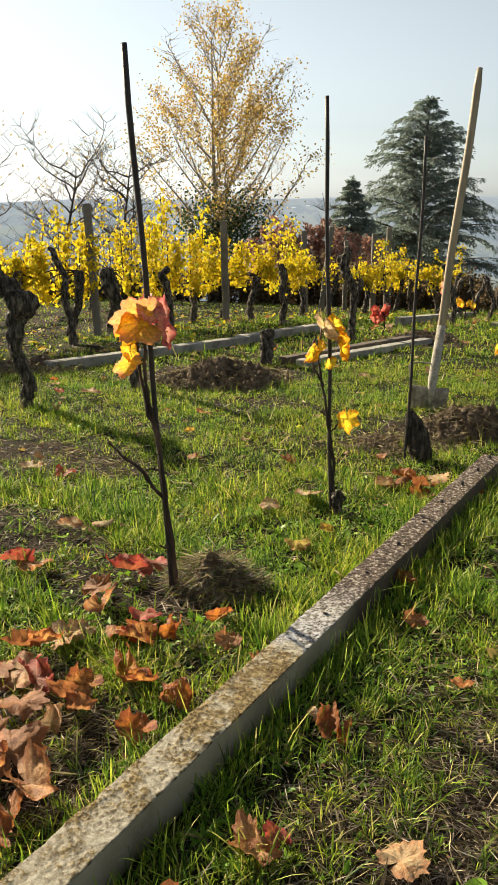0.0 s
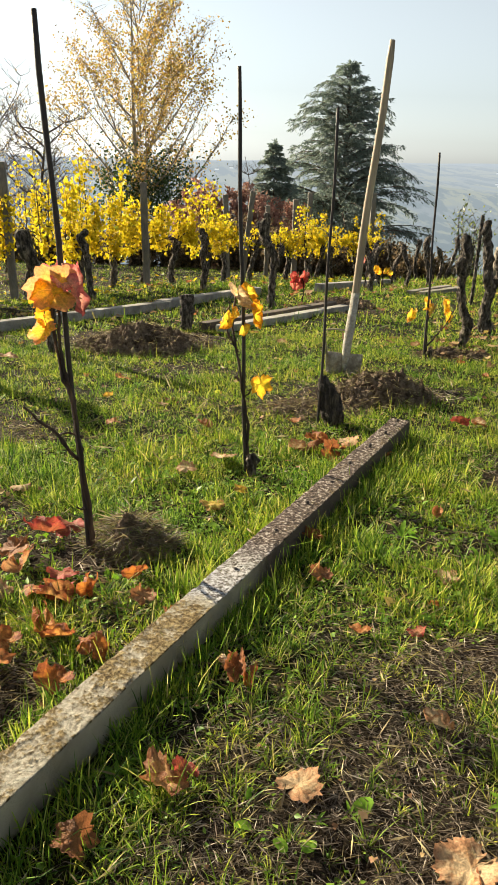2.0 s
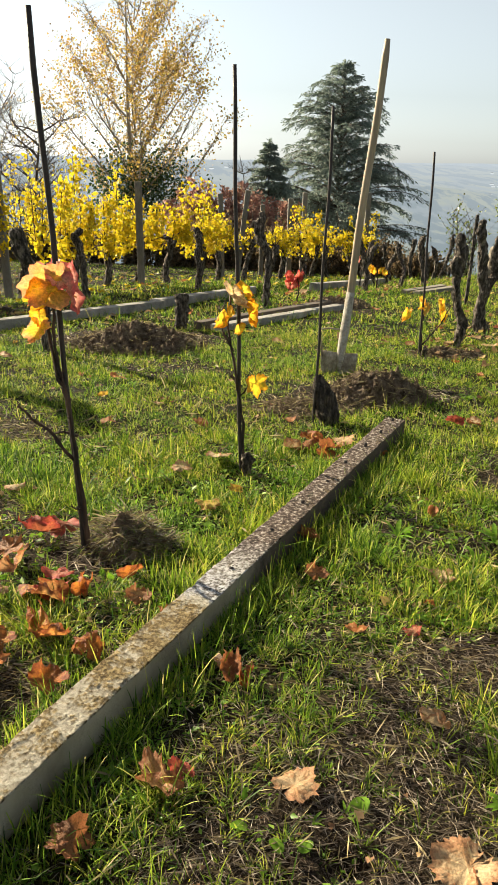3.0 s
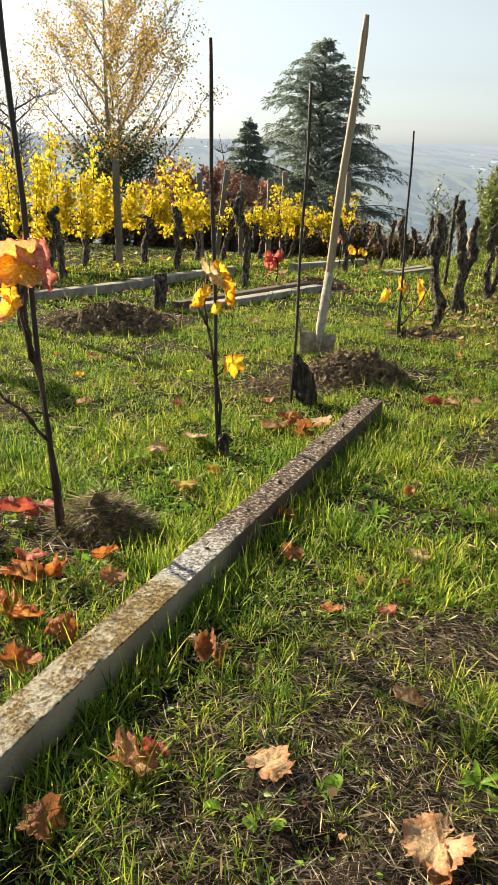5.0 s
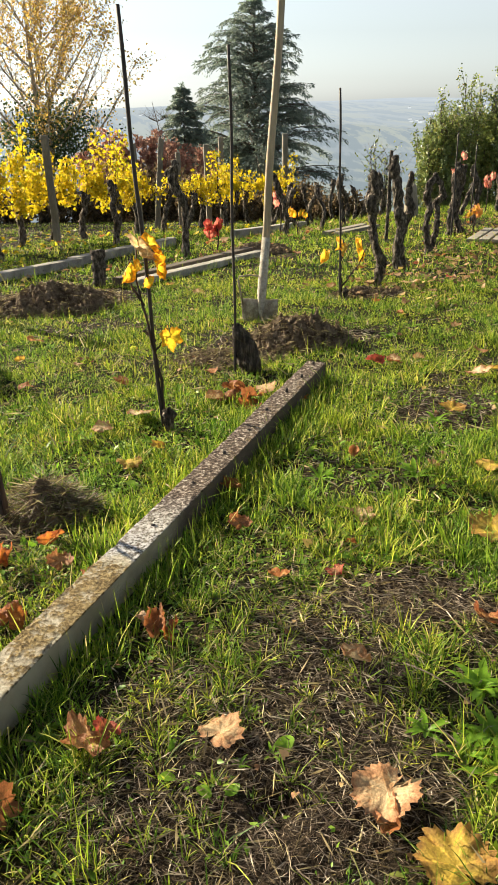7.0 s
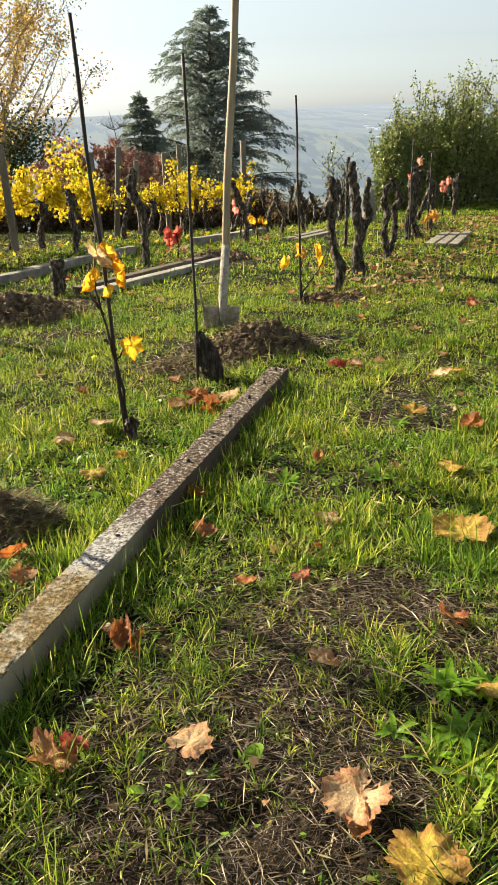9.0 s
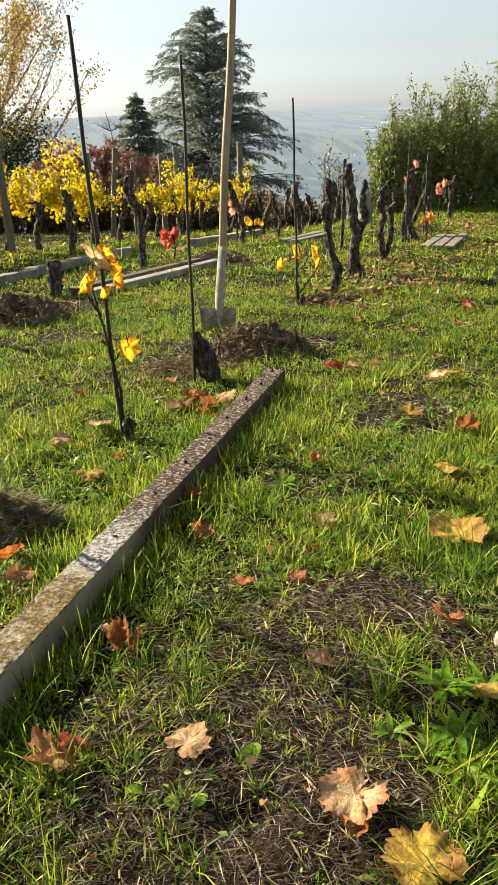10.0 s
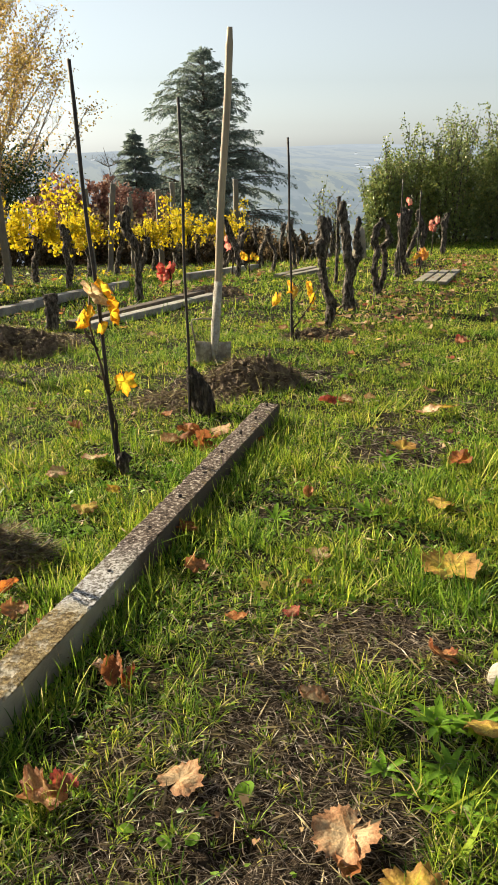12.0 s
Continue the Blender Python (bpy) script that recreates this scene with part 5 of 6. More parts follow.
def bare_tree(x, y, top, seed, label, spread=0.8, leaves=420):
    z = gz(x, y)
    rnd, rng = random.Random(seed), np.random.default_rng(seed)
    ob = thing("bare_fruit_tree", label, "tree", "bare fruit trees", (x, y, z))
    H = top - z
    m = Mesh()
    trunk = limb(m, rnd, (0, 0, -0.2), (0.05, 0, 1), H * 0.92, 0.06, 0.05, 0.06, 8, 12)
    part("trunk", m.done("trunk", M["fruit_bark"]), ob)
    tips = []
    for k in range(20):
        bm = Mesh()
        s = trunk[3 + k % 9]
        a = k * 2.4 + rnd.uniform(-0.3, 0.3)
        q = limb(bm, rnd, s, (math.cos(a), math.sin(a), 0.45), spread * rnd.uniform(1.0, 1.9), 0.022, 0.16, 0.05, 5, 8)
        for j in range(2, 9):
            for _ in range(3):
                b = rnd.uniform(0, 6.28)
                w = limb(bm, rnd, q[j], (math.cos(b), math.sin(b), 0.55), rnd.uniform(0.25, 0.8), 0.0065, 0.2, 0.06, 4, 5)
                tips += w[2:]
                e = limb(bm, rnd, w[3], (math.cos(b + 1.5), math.sin(b + 1.5), 0.7), rnd.uniform(0.15, 0.4), 0.0045, 0.15, 0.05, 3, 3)
                tips += e[1:]
        part("limb", bm.done("limb", M["fruit_bark"]), ob)
    c = np.array([tuple(p) for p in tips])
    pos = c[rng.integers(0, len(c), leaves)]
    part("crown", scatter("crown", OVAL_V, OVAL_F, pos, rng.uniform(0.04, 0.07, len(pos)), hanging(len(pos), rng, 0.3), M["birch_leaf"]), ob, "a few last withered leaves")


bare_tree(-4.10, 17.5, 2.10, 31, "bare dark fruit tree with crooked twigs and few leaves", 1.0)
bare_tree(-2.85, 17.2, 2.10, 32, "bare dark fruit tree with upright twigs", 0.75)
bare_tree(-5.6, 17.0, 1.7, 33, "low bare fruit tree with crooked twigs", 0.9)


def needle_spray(name, spots, ways, lo, hi, wide, rng, mat):
    """Tufts of needles, each along its own way."""
    pos, tip = np.array(spots), np.array(ways)
    n = len(pos)
    nrm = rng.normal(size=(n, 3))
    nrm -= tip * (nrm * tip).sum(1)[:, None]
    nrm /= np.linalg.norm(nrm, axis=1)[:, None]
    rot = np.stack([np.cross(tip, nrm), tip, nrm], 2)
    return scatter(name, NEEDLE_V * np.array([wide, 1, 1]), OVAL_F, pos, rng.uniform(lo, hi, n), rot, mat)


def bough(bm, rnd, start, a, L, rise, droop, r0, n, spots, ways, twig, dense, spread):
    """One conifer bough that rises, levels and dips at its tip, with flat sprays of twigs on both sides."""
    side = Vector((-math.sin(a), math.cos(a), 0))
    ph, bend = rnd.uniform(0, 6), rnd.uniform(-0.10, 0.10) * L
    pts = []
    for i in range(n + 1):
        t = i / n
        pts.append(Vector(start) + Vector((math.cos(a), math.sin(a), 0)) * L * t + side * (bend * t * t + 0.02 * L * math.sin(5 * t + ph))
                   + Vector((0, 0, rise * (1.7 * t - 0.7 * t * t) - droop * t ** 3)))
    bm.tube(pts, [r0 * (1 - 0.9 * i / n) for i in range(n + 1)], 4, 0.05, 1, cap=False)
    for i in range(1, n + 1):
        go = (pts[i] - pts[i - 1]).normalized()
        t = i / n
        for q in (-1, 1, 0):
            if q == 0 and i < n:
                continue
            w = (go * rnd.uniform(0.7, 1.1) + side * q * rnd.uniform(0.5, 1.0) + Vector((0, 0, rnd.uniform(-0.50, 0.12)))).normalized()
            ln = twig * (0.20 + 0.95 * math.sin(math.pi * min(1.0, 0.18 + 0.80 * t))) * rnd.uniform(0.55, 1.1)
            sub = limb(bm, rnd, pts[i - 1].lerp(pts[i], rnd.random()), w, ln, 0.010, 0.05, -0.075, 3, 4)
            for j in range(1, 5):
                way = (sub[j] - sub[j - 1]).normalized()
                for _ in range(max(2, int(dense * ln / 4))):
                    spots.append(tuple(sub[j - 1].lerp(sub[j], rnd.random()) + Vector((rnd.gauss(0, spread), rnd.gauss(0, spread), rnd.gauss(-0.02, spread * 0.6)))))
                    ways.append(tuple((way + Vector((rnd.gauss(0, 0.40), rnd.gauss(0, 0.40), rnd.gauss(-0.10, 0.22)))).normalized()))


def cedar():
    x, y = 7.60, 36.5
    z = gz(x, y)
    rnd, rng = random.Random(8), np.random.default_rng(8)
    ob = thing("cedar_tree", "large hazy blue-green cedar with wide tiered feathery branches", "tree", at=(x, y, z))
    H = 4.95 - z
    m = Mesh()
    limb(m, rnd, (0, 0, -0.3), (0, 0, 1), H, 0.22, 0.008, 0.05, 9, 14)
    part("trunk", m.done("trunk", M["bark"]), ob)
    spots, ways = [], []
    count = 172
    for k in range(count):
        bm = Mesh()
        s = 0.05 + 9.4 * ((k + rnd.random()) / count) ** 1.02          # depth of the tip below the top
        L = float(np.interp(s, [0, 0.35, 0.9, 1.7, 3.3, 4.1, 5.0, 7.5, 10], [0.20, 0.55, 1.3, 2.1, 2.75, 3.4, 3.95, 4.2, 4.4])) * rnd.choice((0.60, 0.78, 0.88, 0.96, 1.01))
        rise = L * float(np.interp(s, [0, 1.5, 4, 8], [0.75, 0.52, 0.40, 0.16])) * rnd.uniform(0.8, 1.2)
        droop = L * rnd.uniform(0.10, 0.34)
        bough(bm, rnd, (0, 0, H - s - rise + droop), k * 2.39996 + rnd.uniform(-0.35, 0.35), L, rise, droop, 0.012 + 0.012 * L, 11 if L > 1.2 else 6, spots, ways,
              0.24 + 0.19 * L, 46, 0.05)
        part("branch", bm.done("branch", M["bark"]), ob)
    for k in range(120):                     # the leading shoot
        q = rnd.random()
        spots.append((rnd.gauss(0, 0.05 * (1.2 - q)), rnd.gauss(0, 0.05 * (1.2 - q)), H * (0.95 + 0.05 * q)))
        ways.append(tuple(Vector((rnd.gauss(0, 0.6), rnd.gauss(0, 0.6), 0.7)).normalized()))
    part("needles", needle_spray("needles", spots, ways, 0.10, 0.23, 1.05, rng, M["needle"]), ob)


cedar()


def young_spruce(x, y, top, slope, seed, label):
    z = gz(x, y)
    rnd, rng = random.Random(seed), np.random.default_rng(seed)
    ob = thing("young_spruce", label, "tree", at=(x, y, z))
    H = top - z
    m = Mesh()
    limb(m, rnd, (0, 0, -0.2), (0, 0, 1), H, 0.10, 0.01, 0.05, 7, 8)
    part("trunk", m.done("trunk", M["bark"]), ob)
    spots, ways = [], []
    s, k = 0.12, 0
    while s < 5.6:
        for _ in range(6):
            bm = Mesh()
            L = min(1.75, (0.10 + slope * s) * rnd.uniform(0.6, 1.12))
            bough(bm, rnd, (0, 0, H - s + rnd.uniform(-0.12, 0.12)), k * 2.39996 + rnd.uniform(-0.3, 0.3), L, L * rnd.uniform(0.05, 0.35), L * rnd.uniform(0.05, 0.25), 0.012, 6, spots, ways, 0.10 + 0.26 * L, 90, 0.035)
            part("branch", bm.done("branch", M["bark"]), ob)
            k += 1
        s += 0.25
    for q in range(60):
        spots.append((rnd.gauss(0, 0.02), rnd.gauss(0, 0.02), H - 0.35 * rnd.random()))
        ways.append(tuple(Vector((rnd.gauss(0, 0.5), rnd.gauss(0, 0.5), 0.8)).normalized()))
    part("needles", needle_spray("needles", spots, ways, 0.09, 0.20, 1.3, rng, M["needle"]), ob)


bare_tree(4.50, 33.0, 2.20, 35, "thin bare sapling beside a young spruce", 0.22, 10)
young_spruce(4.15, 33.5, 1.65, 0.54, 41, "slim dark green young spruce")


def shrub(name, x, y, tops, rx, ry, count, mat, size, seed, label, category="shrub", group="", stems=26, upright=1.3, skin=0):
    z = gz(x, y)
    rnd, rng = random.Random(seed), np.random.default_rng(seed)
    ob = thing(name, label, category, group, (x, y, z))
    tips = []
    for k in range(stems):
        bm = Mesh()
        a, d = rnd.uniform(0, 6.28), rnd.random() ** 0.6
        bx, by = math.cos(a) * d * rx, math.sin(a) * d * ry
        L = (tops - z) * (1 - 0.35 * d * d) * rnd.uniform(0.70, 1.16)
        q = limb(bm, rnd, (bx * 0.6, by * 0.6, -0.1), (bx * 0.4 / max(L, 0.1), by * 0.4 / max(L, 0.1), 1), L, 0.022, 0.05, 0.04, 4, 9)
        for j in range(1, 10):
            tips += [q[j], q[j - 1].lerp(q[j], 0.5)]
            for _ in range(2):
                b = rnd.uniform(0, 6.28)
                w = limb(bm, rnd, q[j], (math.cos(b) * upright, math.sin(b) * upright, 1.0), rnd.uniform(0.18, 0.5), 0.008, 0.08, 0.1, 3, 3)
                tips += w[1:]
        part("stem", bm.done("stem", M["bark"]), ob)
    c = np.array([tuple(p) for p in tips])
    pos = c[rng.integers(0, len(c), count)] + rng.normal(0, 0.035, (count, 3))
    if skin:                                 # the outer leaves, down to the ground
        a, d = rng.uniform(0, 6.283, skin), 1 - 0.30 * rng.random(skin) ** 2
        up = 0.86 * rng.random(skin)
        wide = d * (0.92 - 0.32 * up ** 3) * (1 + 0.12 * np.sin(a * 5 + up * 9 + seed) + 0.10 * np.sin(a * 11 - up * 17) + rng.normal(0, 0.06, skin))
        pos = np.vstack([pos, np.stack([np.cos(a) * wide * rx, np.sin(a) * wide * ry, 0.03 + up * (tops - z) * 0.86], 1)])
        count += skin
    pos[:, 2] = np.maximum(pos[:, 2], 0.02)
    part("foliage", scatter("foliage", OVAL_V, OVAL_F, pos, rng.uniform(0.7, 1.2, count) * size, turns(count, rng), M[mat]), ob)


for k, (x, y, top, rx, ry) in enumerate([(6.35, 14.0, 0.75, 0.40, 0.45), (6.95, 14.4, 1.20, 0.65, 0.6), (7.85, 14.1, 1.25, 0.75, 0.6), (8.85, 13.8, 1.45, 0.85, 0.7), (10.0, 13.3, 1.60, 0.9, 0.7), (11.2, 12.8, 1.6, 0.9, 0.7), (8.4, 15.0, 1.35, 1.0, 0.6), (9.6, 14.6, 1.55, 1.0, 0.6)]):
    shrub("hedge_shrub", x, y, top, rx, ry, 7500, "hedge_leaf", 0.050, 50 + k, "dense dark green garden hedge shrub with upright shoots", "shrub", "hedge shrubs", 18, 0.38, 6000)
shrub("small_shrub", 5.55, 14.6, 0.45, 0.25, 0.25, 420, "hedge_leaf", 0.06, 61, "thin green shrub with sparse upright shoots", stems=7)
shrub("red_shrub", 1.35, 22.0, 0.30, 1.7, 0.9, 20000, "red_bush", 0.12, 70, "broad dark red autumn shrub behind the vines", stems=34)
shrub("red_shrub", 2.7, 23.0, 0.05, 1.0, 0.8, 8000, "red_bush", 0.12, 71, "lower dark red autumn shrub behind the vines", stems=22)


# ---------------------------------------------------------------- fallen leaves
for k, (kind, x, y, s, yaw, tip, roll, lift) in enumerate([
        ("leaf_pale", 0.485, 0.815, 0.078, 112, 6, 6, 0.045), ("leaf_brown", 0.475, 0.775, 0.055, 200, 30, 20, 0.02), ("leaf_yellow", 0.535, 0.665, 0.082, 20, 16, 0, 0.035),
        ("leaf_yellow", 1.10, 1.62, 0.115, 350, 6, 0, 0.045), ("leaf_orange", 0.89, 1.26, 0.055, 60, 30, 30, 0.04), ("leaf_yellow", 0.84, 0.975, 0.065, 110, 40, 40, 0.06),
        ("leaf_brown", 0.165, 1.38, 0.06, 20, 30, -20, 0.04), ("leaf_orange", 0.195, 1.36, 0.045, 190, 20, 30, 0.035), ("leaf_pale", 0.15, 1.41, 0.035, 100, 60, 0, 0.05),
        ("leaf_brown", 0.00, 1.05, 0.072, 250, 10, 10, 0.03), ("leaf_red", 0.045, 1.075, 0.035, 40, 45, 30, 0.04), ("leaf_pale", 0.247, 1.03, 0.055, 300, 25, -10, 0.03),
        ("leaf_pale", 0.555, 1.18, 0.05, 80, 20, 20, 0.03), ("leaf_brown", 0.476, 1.535, 0.042, 150, 40, 0, 0.035), ("leaf_red", 0.63, 1.57, 0.032, 200, 30, 20, 0.03),
        ("leaf_brown", 0.46, 2.10, 0.055, 80, 12, 10, 0.04), ("leaf_brown", 0.44, 1.86, 0.045, 20, 40, 30, 0.05), ("leaf_pale", 0.80, 1.83, 0.05, 80, 15, 0, 0.035),
        ("leaf_orange", 0.71, 1.68, 0.02, 80, 15, 0, 0.03), ("leaf_pale", 1.76, 3.08, 0.075, 200, 20, 10, 0.05), ("leaf_yellow", 1.85, 3.11, 0.075, 100, 30, 20, 0.06),
        ("leaf_yellow", 1.43, 2.63, 0.075, 40, 20, 10, 0.05), ("leaf_orange", 1.57, 2.43, 0.062, 300, 40, 0, 0.05), ("leaf_yellow", 1.31, 2.08, 0.06, 100, 15, 10, 0.04),
        ("leaf_pale", 1.13, 2.12, 0.03, 100, 50, 10, 0.04), ("leaf_brown", 0.92, 2.30, 0.05, 10, 5, 0, 0.03), ("leaf_orange", 0.93, 3.0, 0.05, 60, 40, 10, 0.05),
        ("leaf_red", 1.40, 3.43, 0.06, 30, 30, 0, 0.05), ("leaf_brown", 1.49, 3.41, 0.05, 130, 30, 0, 0.04), ("leaf_red", 2.83, 4.68, 0.07, 30, 30, 0, 0.05), ("leaf_brown", 2.77, 4.62, 0.06, 200, 20, 10, 0.05), ("leaf_pale", 1.62, 3.42, 0.05, 80, 20, 0, 0.04), ("leaf_yellow", 0.17, 2.42, 0.06, 90, 10, 10, 0.05), ("leaf_yellow", 0.27, 2.52, 0.045, 80, 10, -10, 0.05),
        ("leaf_pale", 0.235, 2.92, 0.075, 110, 25, 25, 0.06), ("leaf_pale", 0.08, 2.80, 0.05, 20, 40, 0, 0.05), ("leaf_brown", 0.18, 3.42, 0.06, 60, 30, 10, 0.04),
        ("leaf_orange", 0.66, 3.15, 0.08, 60, 20, 10, 0.05), ("leaf_brown", 0.60, 3.10, 0.08, 160, 20, 20, 0.05), ("leaf_pale", 0.555, 3.07, 0.07, 260, 10, 10, 0.04),
        ("leaf_orange", 0.69, 2.97, 0.07, 20, 30, 10, 0.04), ("leaf_pale", 0.79, 3.14, 0.065, 280, 35, 0, 0.06), ("leaf_brown", 0.71, 3.05, 0.07, 120, 25, -20, 0.05),
        ("leaf_red", -0.36, 2.17, 0.09, 100, 30, 20, 0.05), ("leaf_red", -0.30, 2.22, 0.07, 30, 40, 0, 0.06), ("leaf_brown", -0.40, 1.93, 0.085, 200, 15, 10, 0.05),
        ("leaf_brown", -0.43, 2.02, 0.06, 320, 40, 0, 0.06), ("leaf_red", -0.27, 1.87, 0.06, 120, 30, 20, 0.05), ("leaf_orange", -0.27, 1.74, 0.075, 80, 20, 10, 0.05),
        ("leaf_orange", -0.20, 1.76, 0.06, 10, 50, 20, 0.06), ("leaf_red", -0.28, 1.80, 0.06, 220, 20, 0, 0.045), ("leaf_orange", -0.08, 1.85, 0.05, 330, 40, 20, 0.05),
        ("leaf_brown", -0.05, 1.72, 0.045, 30, 30, 20, 0.05), ("leaf_pale", -0.43, 1.80, 0.05, 60, 50, 0, 0.05), ("leaf_brown", -0.55, 1.72, 0.07, 100, 20, 10, 0.05),
        ("leaf_orange", -0.50, 1.73, 0.06, 150, 30, 10, 0.06), ("leaf_brown", -0.52, 1.60, 0.08, 250, 15, 15, 0.05), ("leaf_red", -0.48, 1.55, 0.08, 10, 25, 10, 0.055),
        ("leaf_orange", -0.37, 1.54, 0.06, 60, 45, 10, 0.05), ("leaf_brown", -0.49, 1.46, 0.07, 200, 20, 10, 0.05), ("leaf_brown", -0.36, 1.44, 0.05, 280, 30, 10, 0.05),
        ("leaf_orange", -0.24, 1.55, 0.055, 120, 30, 20, 0.05), ("leaf_orange", -0.155, 1.48, 0.05, 350, 50, 30, 0.06), ("leaf_brown", -0.17, 1.50, 0.05, 200, 20, 10, 0.04),
        ("leaf_orange", -0.23, 1.37, 0.06, 50, 30, 10, 0.05), ("leaf_brown", -0.46, 1.28, 0.09, 30, 25, 20, 0.06), ("leaf_brown", -0.40, 1.20, 0.095, 240, 20, 10, 0.06),
        ("leaf_brown", -0.43, 1.08, 0.07, 80, 20, 10, 0.06), ("leaf_red", -0.47, 1.02, 0.07, 170, 20, 10, 0.05), ("leaf_pale", -0.40, 1.37, 0.06, 10, 40, 20, 0.06),
        ("leaf_brown", -0.55, 1.35, 0.08, 300, 20, 10, 0.05), ("leaf_brown", -0.13, 0.92, 0.05, 60, 60, 10, 0.04),
        ("leaf_brown", 0.02, 1.62, 0.04, 60, 60, 10, 0.04), ("leaf_pale", -0.62, 2.55, 0.06, 60, 20, 10, 0.05), ("leaf_pale", -0.52, 2.62, 0.05, 160, 20, 10, 0.05),
        ("leaf_red", -0.72, 2.25, 0.07, 60, 20, 10, 0.05), ("leaf_brown", -0.66, 2.22, 0.07, 200, 20, 10, 0.05), ("leaf_pale", -0.95, 3.30, 0.075, 90, 15, 10, 0.05),
        ("leaf_pale", -1.02, 5.0, 0.09, 60, 20, 10, 0.06), ("leaf_red", -1.24, 5.05, 0.06, 60, 20, 10, 0.06), ("leaf_brown", -0.25, 3.5, 0.05, 60, 20, 10, 0.05), ("leaf_pale", -1.15, 4.6, 0.07, 200, 20, 10, 0.05)]):
    fallen(kind, x, y, s, yaw, tip, roll, lift, (0, 6)[k % 2] if s > 0.07 and kind in ("leaf_pale", "leaf_yellow") else (1, 3, 2, 7, 4, 5)[k % 6])
pile = random.Random(21)
for k in range(16):                           # a drift of leaves beside the lying post
    x, y = pile.uniform(-0.70, -0.16), pile.uniform(0.95, 1.80)
    if x > -0.40 + 0.34 * (y - 1.05) - 0.06:
        continue
    fallen(pile.choices(["leaf_brown", "leaf_orange", "leaf_red", "leaf_pale"], (5, 3, 1.6, 2))[0], x, y, pile.uniform(0.055, 0.095), pile.uniform(0, 360), pile.uniform(5, 50), pile.uniform(-30, 30), pile.uniform(0.02, 0.07), k)
rl = random.Random(12)
KINDS = ["leaf_brown", "leaf_pale", "leaf_orange", "leaf_yellow", "leaf_red"]
for k in range(150):
    y = rl.uniform(3.2, 12.5)
    x = rl.uniform(-0.28, 0.62) * y
    if rl.random() < 0.45:                    # leaves gather under the vine rows
        u, v = rl.uniform(5.5, 13), rl.choice([1.7, 1.7, 4.2, 6.5]) + rl.gauss(0, 0.35)
        x, y = row_place(u, v)
    fallen(rl.choices(KINDS, (5, 5, 1, 1.2, 0.8))[0], x, y, rl.uniform(0.03, 0.062), rl.uniform(0, 360), rl.uniform(0, 30), rl.uniform(-20, 20), 0.035, k)


# ---------------------------------------------------------------- grass, straw and weeds
def in_view(n, rng, d0, d1):
    """Random places in a fan of ground before the camera's walk."""
    d = np.sqrt(rng.uniform(d0 * d0, d1 * d1, n))
    a = np.radians(rng.uniform(-27, 52 if d1 < 2 else 41, n))
    return d * np.sin(a), d * np.cos(a)


def blades(name, x, y, ox, oy, height, width, rng, material, spread=0.6, sink=0.004, fine=True, coarse=False):
    """Grass blades: ox, oy is the way each leans, out of its tuft."""
    n = len(x)
    z = lie(x, y) - sink
    a = np.arctan2(oy, ox) + rng.normal(0, 0.5, n)
    tilt = np.clip(np.abs(rng.normal(spread, 0.35, n)), 0.05, 1.35)
    dx, dy = np.cos(a), np.sin(a)
    tw = a + 1.57 + rng.normal(0, 0.5, n)
    wx, wy = np.cos(tw) * width / 2, np.sin(tw) * width / 2
    steps = (0.0,) if coarse else (0.0, 0.4, 0.75) if fine else (0.0, 0.6)
    rows, px, pz, last = [], np.zeros(n), np.zeros(n), 0.0
    for k, t in enumerate(steps + (1.0,)):
        ang = tilt * (0.35 + 1.15 * t)
        px, pz = px + np.sin(ang) * height * (t - last), pz + np.cos(ang) * height * (t - last)
        last = t
        bx, by, bz = x + dx * px, y + dy * px, z + pz
        if t < 1.0:
            q = 1.0 if k == 0 else 1.05 - 0.45 * t
            rows += [np.stack([bx - wx * q, by - wy * q, bz], 1), np.stack([bx + wx * q, by + wy * q, bz], 1)]
        else:
            rows += [np.stack([bx, by, bz], 1)]
    co = np.stack(rows, 1)
    m = len(rows)
    base = (np.arange(n) * m)[:, None]
    tris = []
    for k in range(len(steps) - 1):
        tris += [(2 * k, 2 * k + 1, 2 * k + 3), (2 * k, 2 * k + 3, 2 * k + 2)]
    tris += [(m - 3, m - 2, m - 1)]
    f = np.concatenate([base + np.array([t]) for t in tris])
    return arrays(name, co.reshape(-1, 3), f, material)


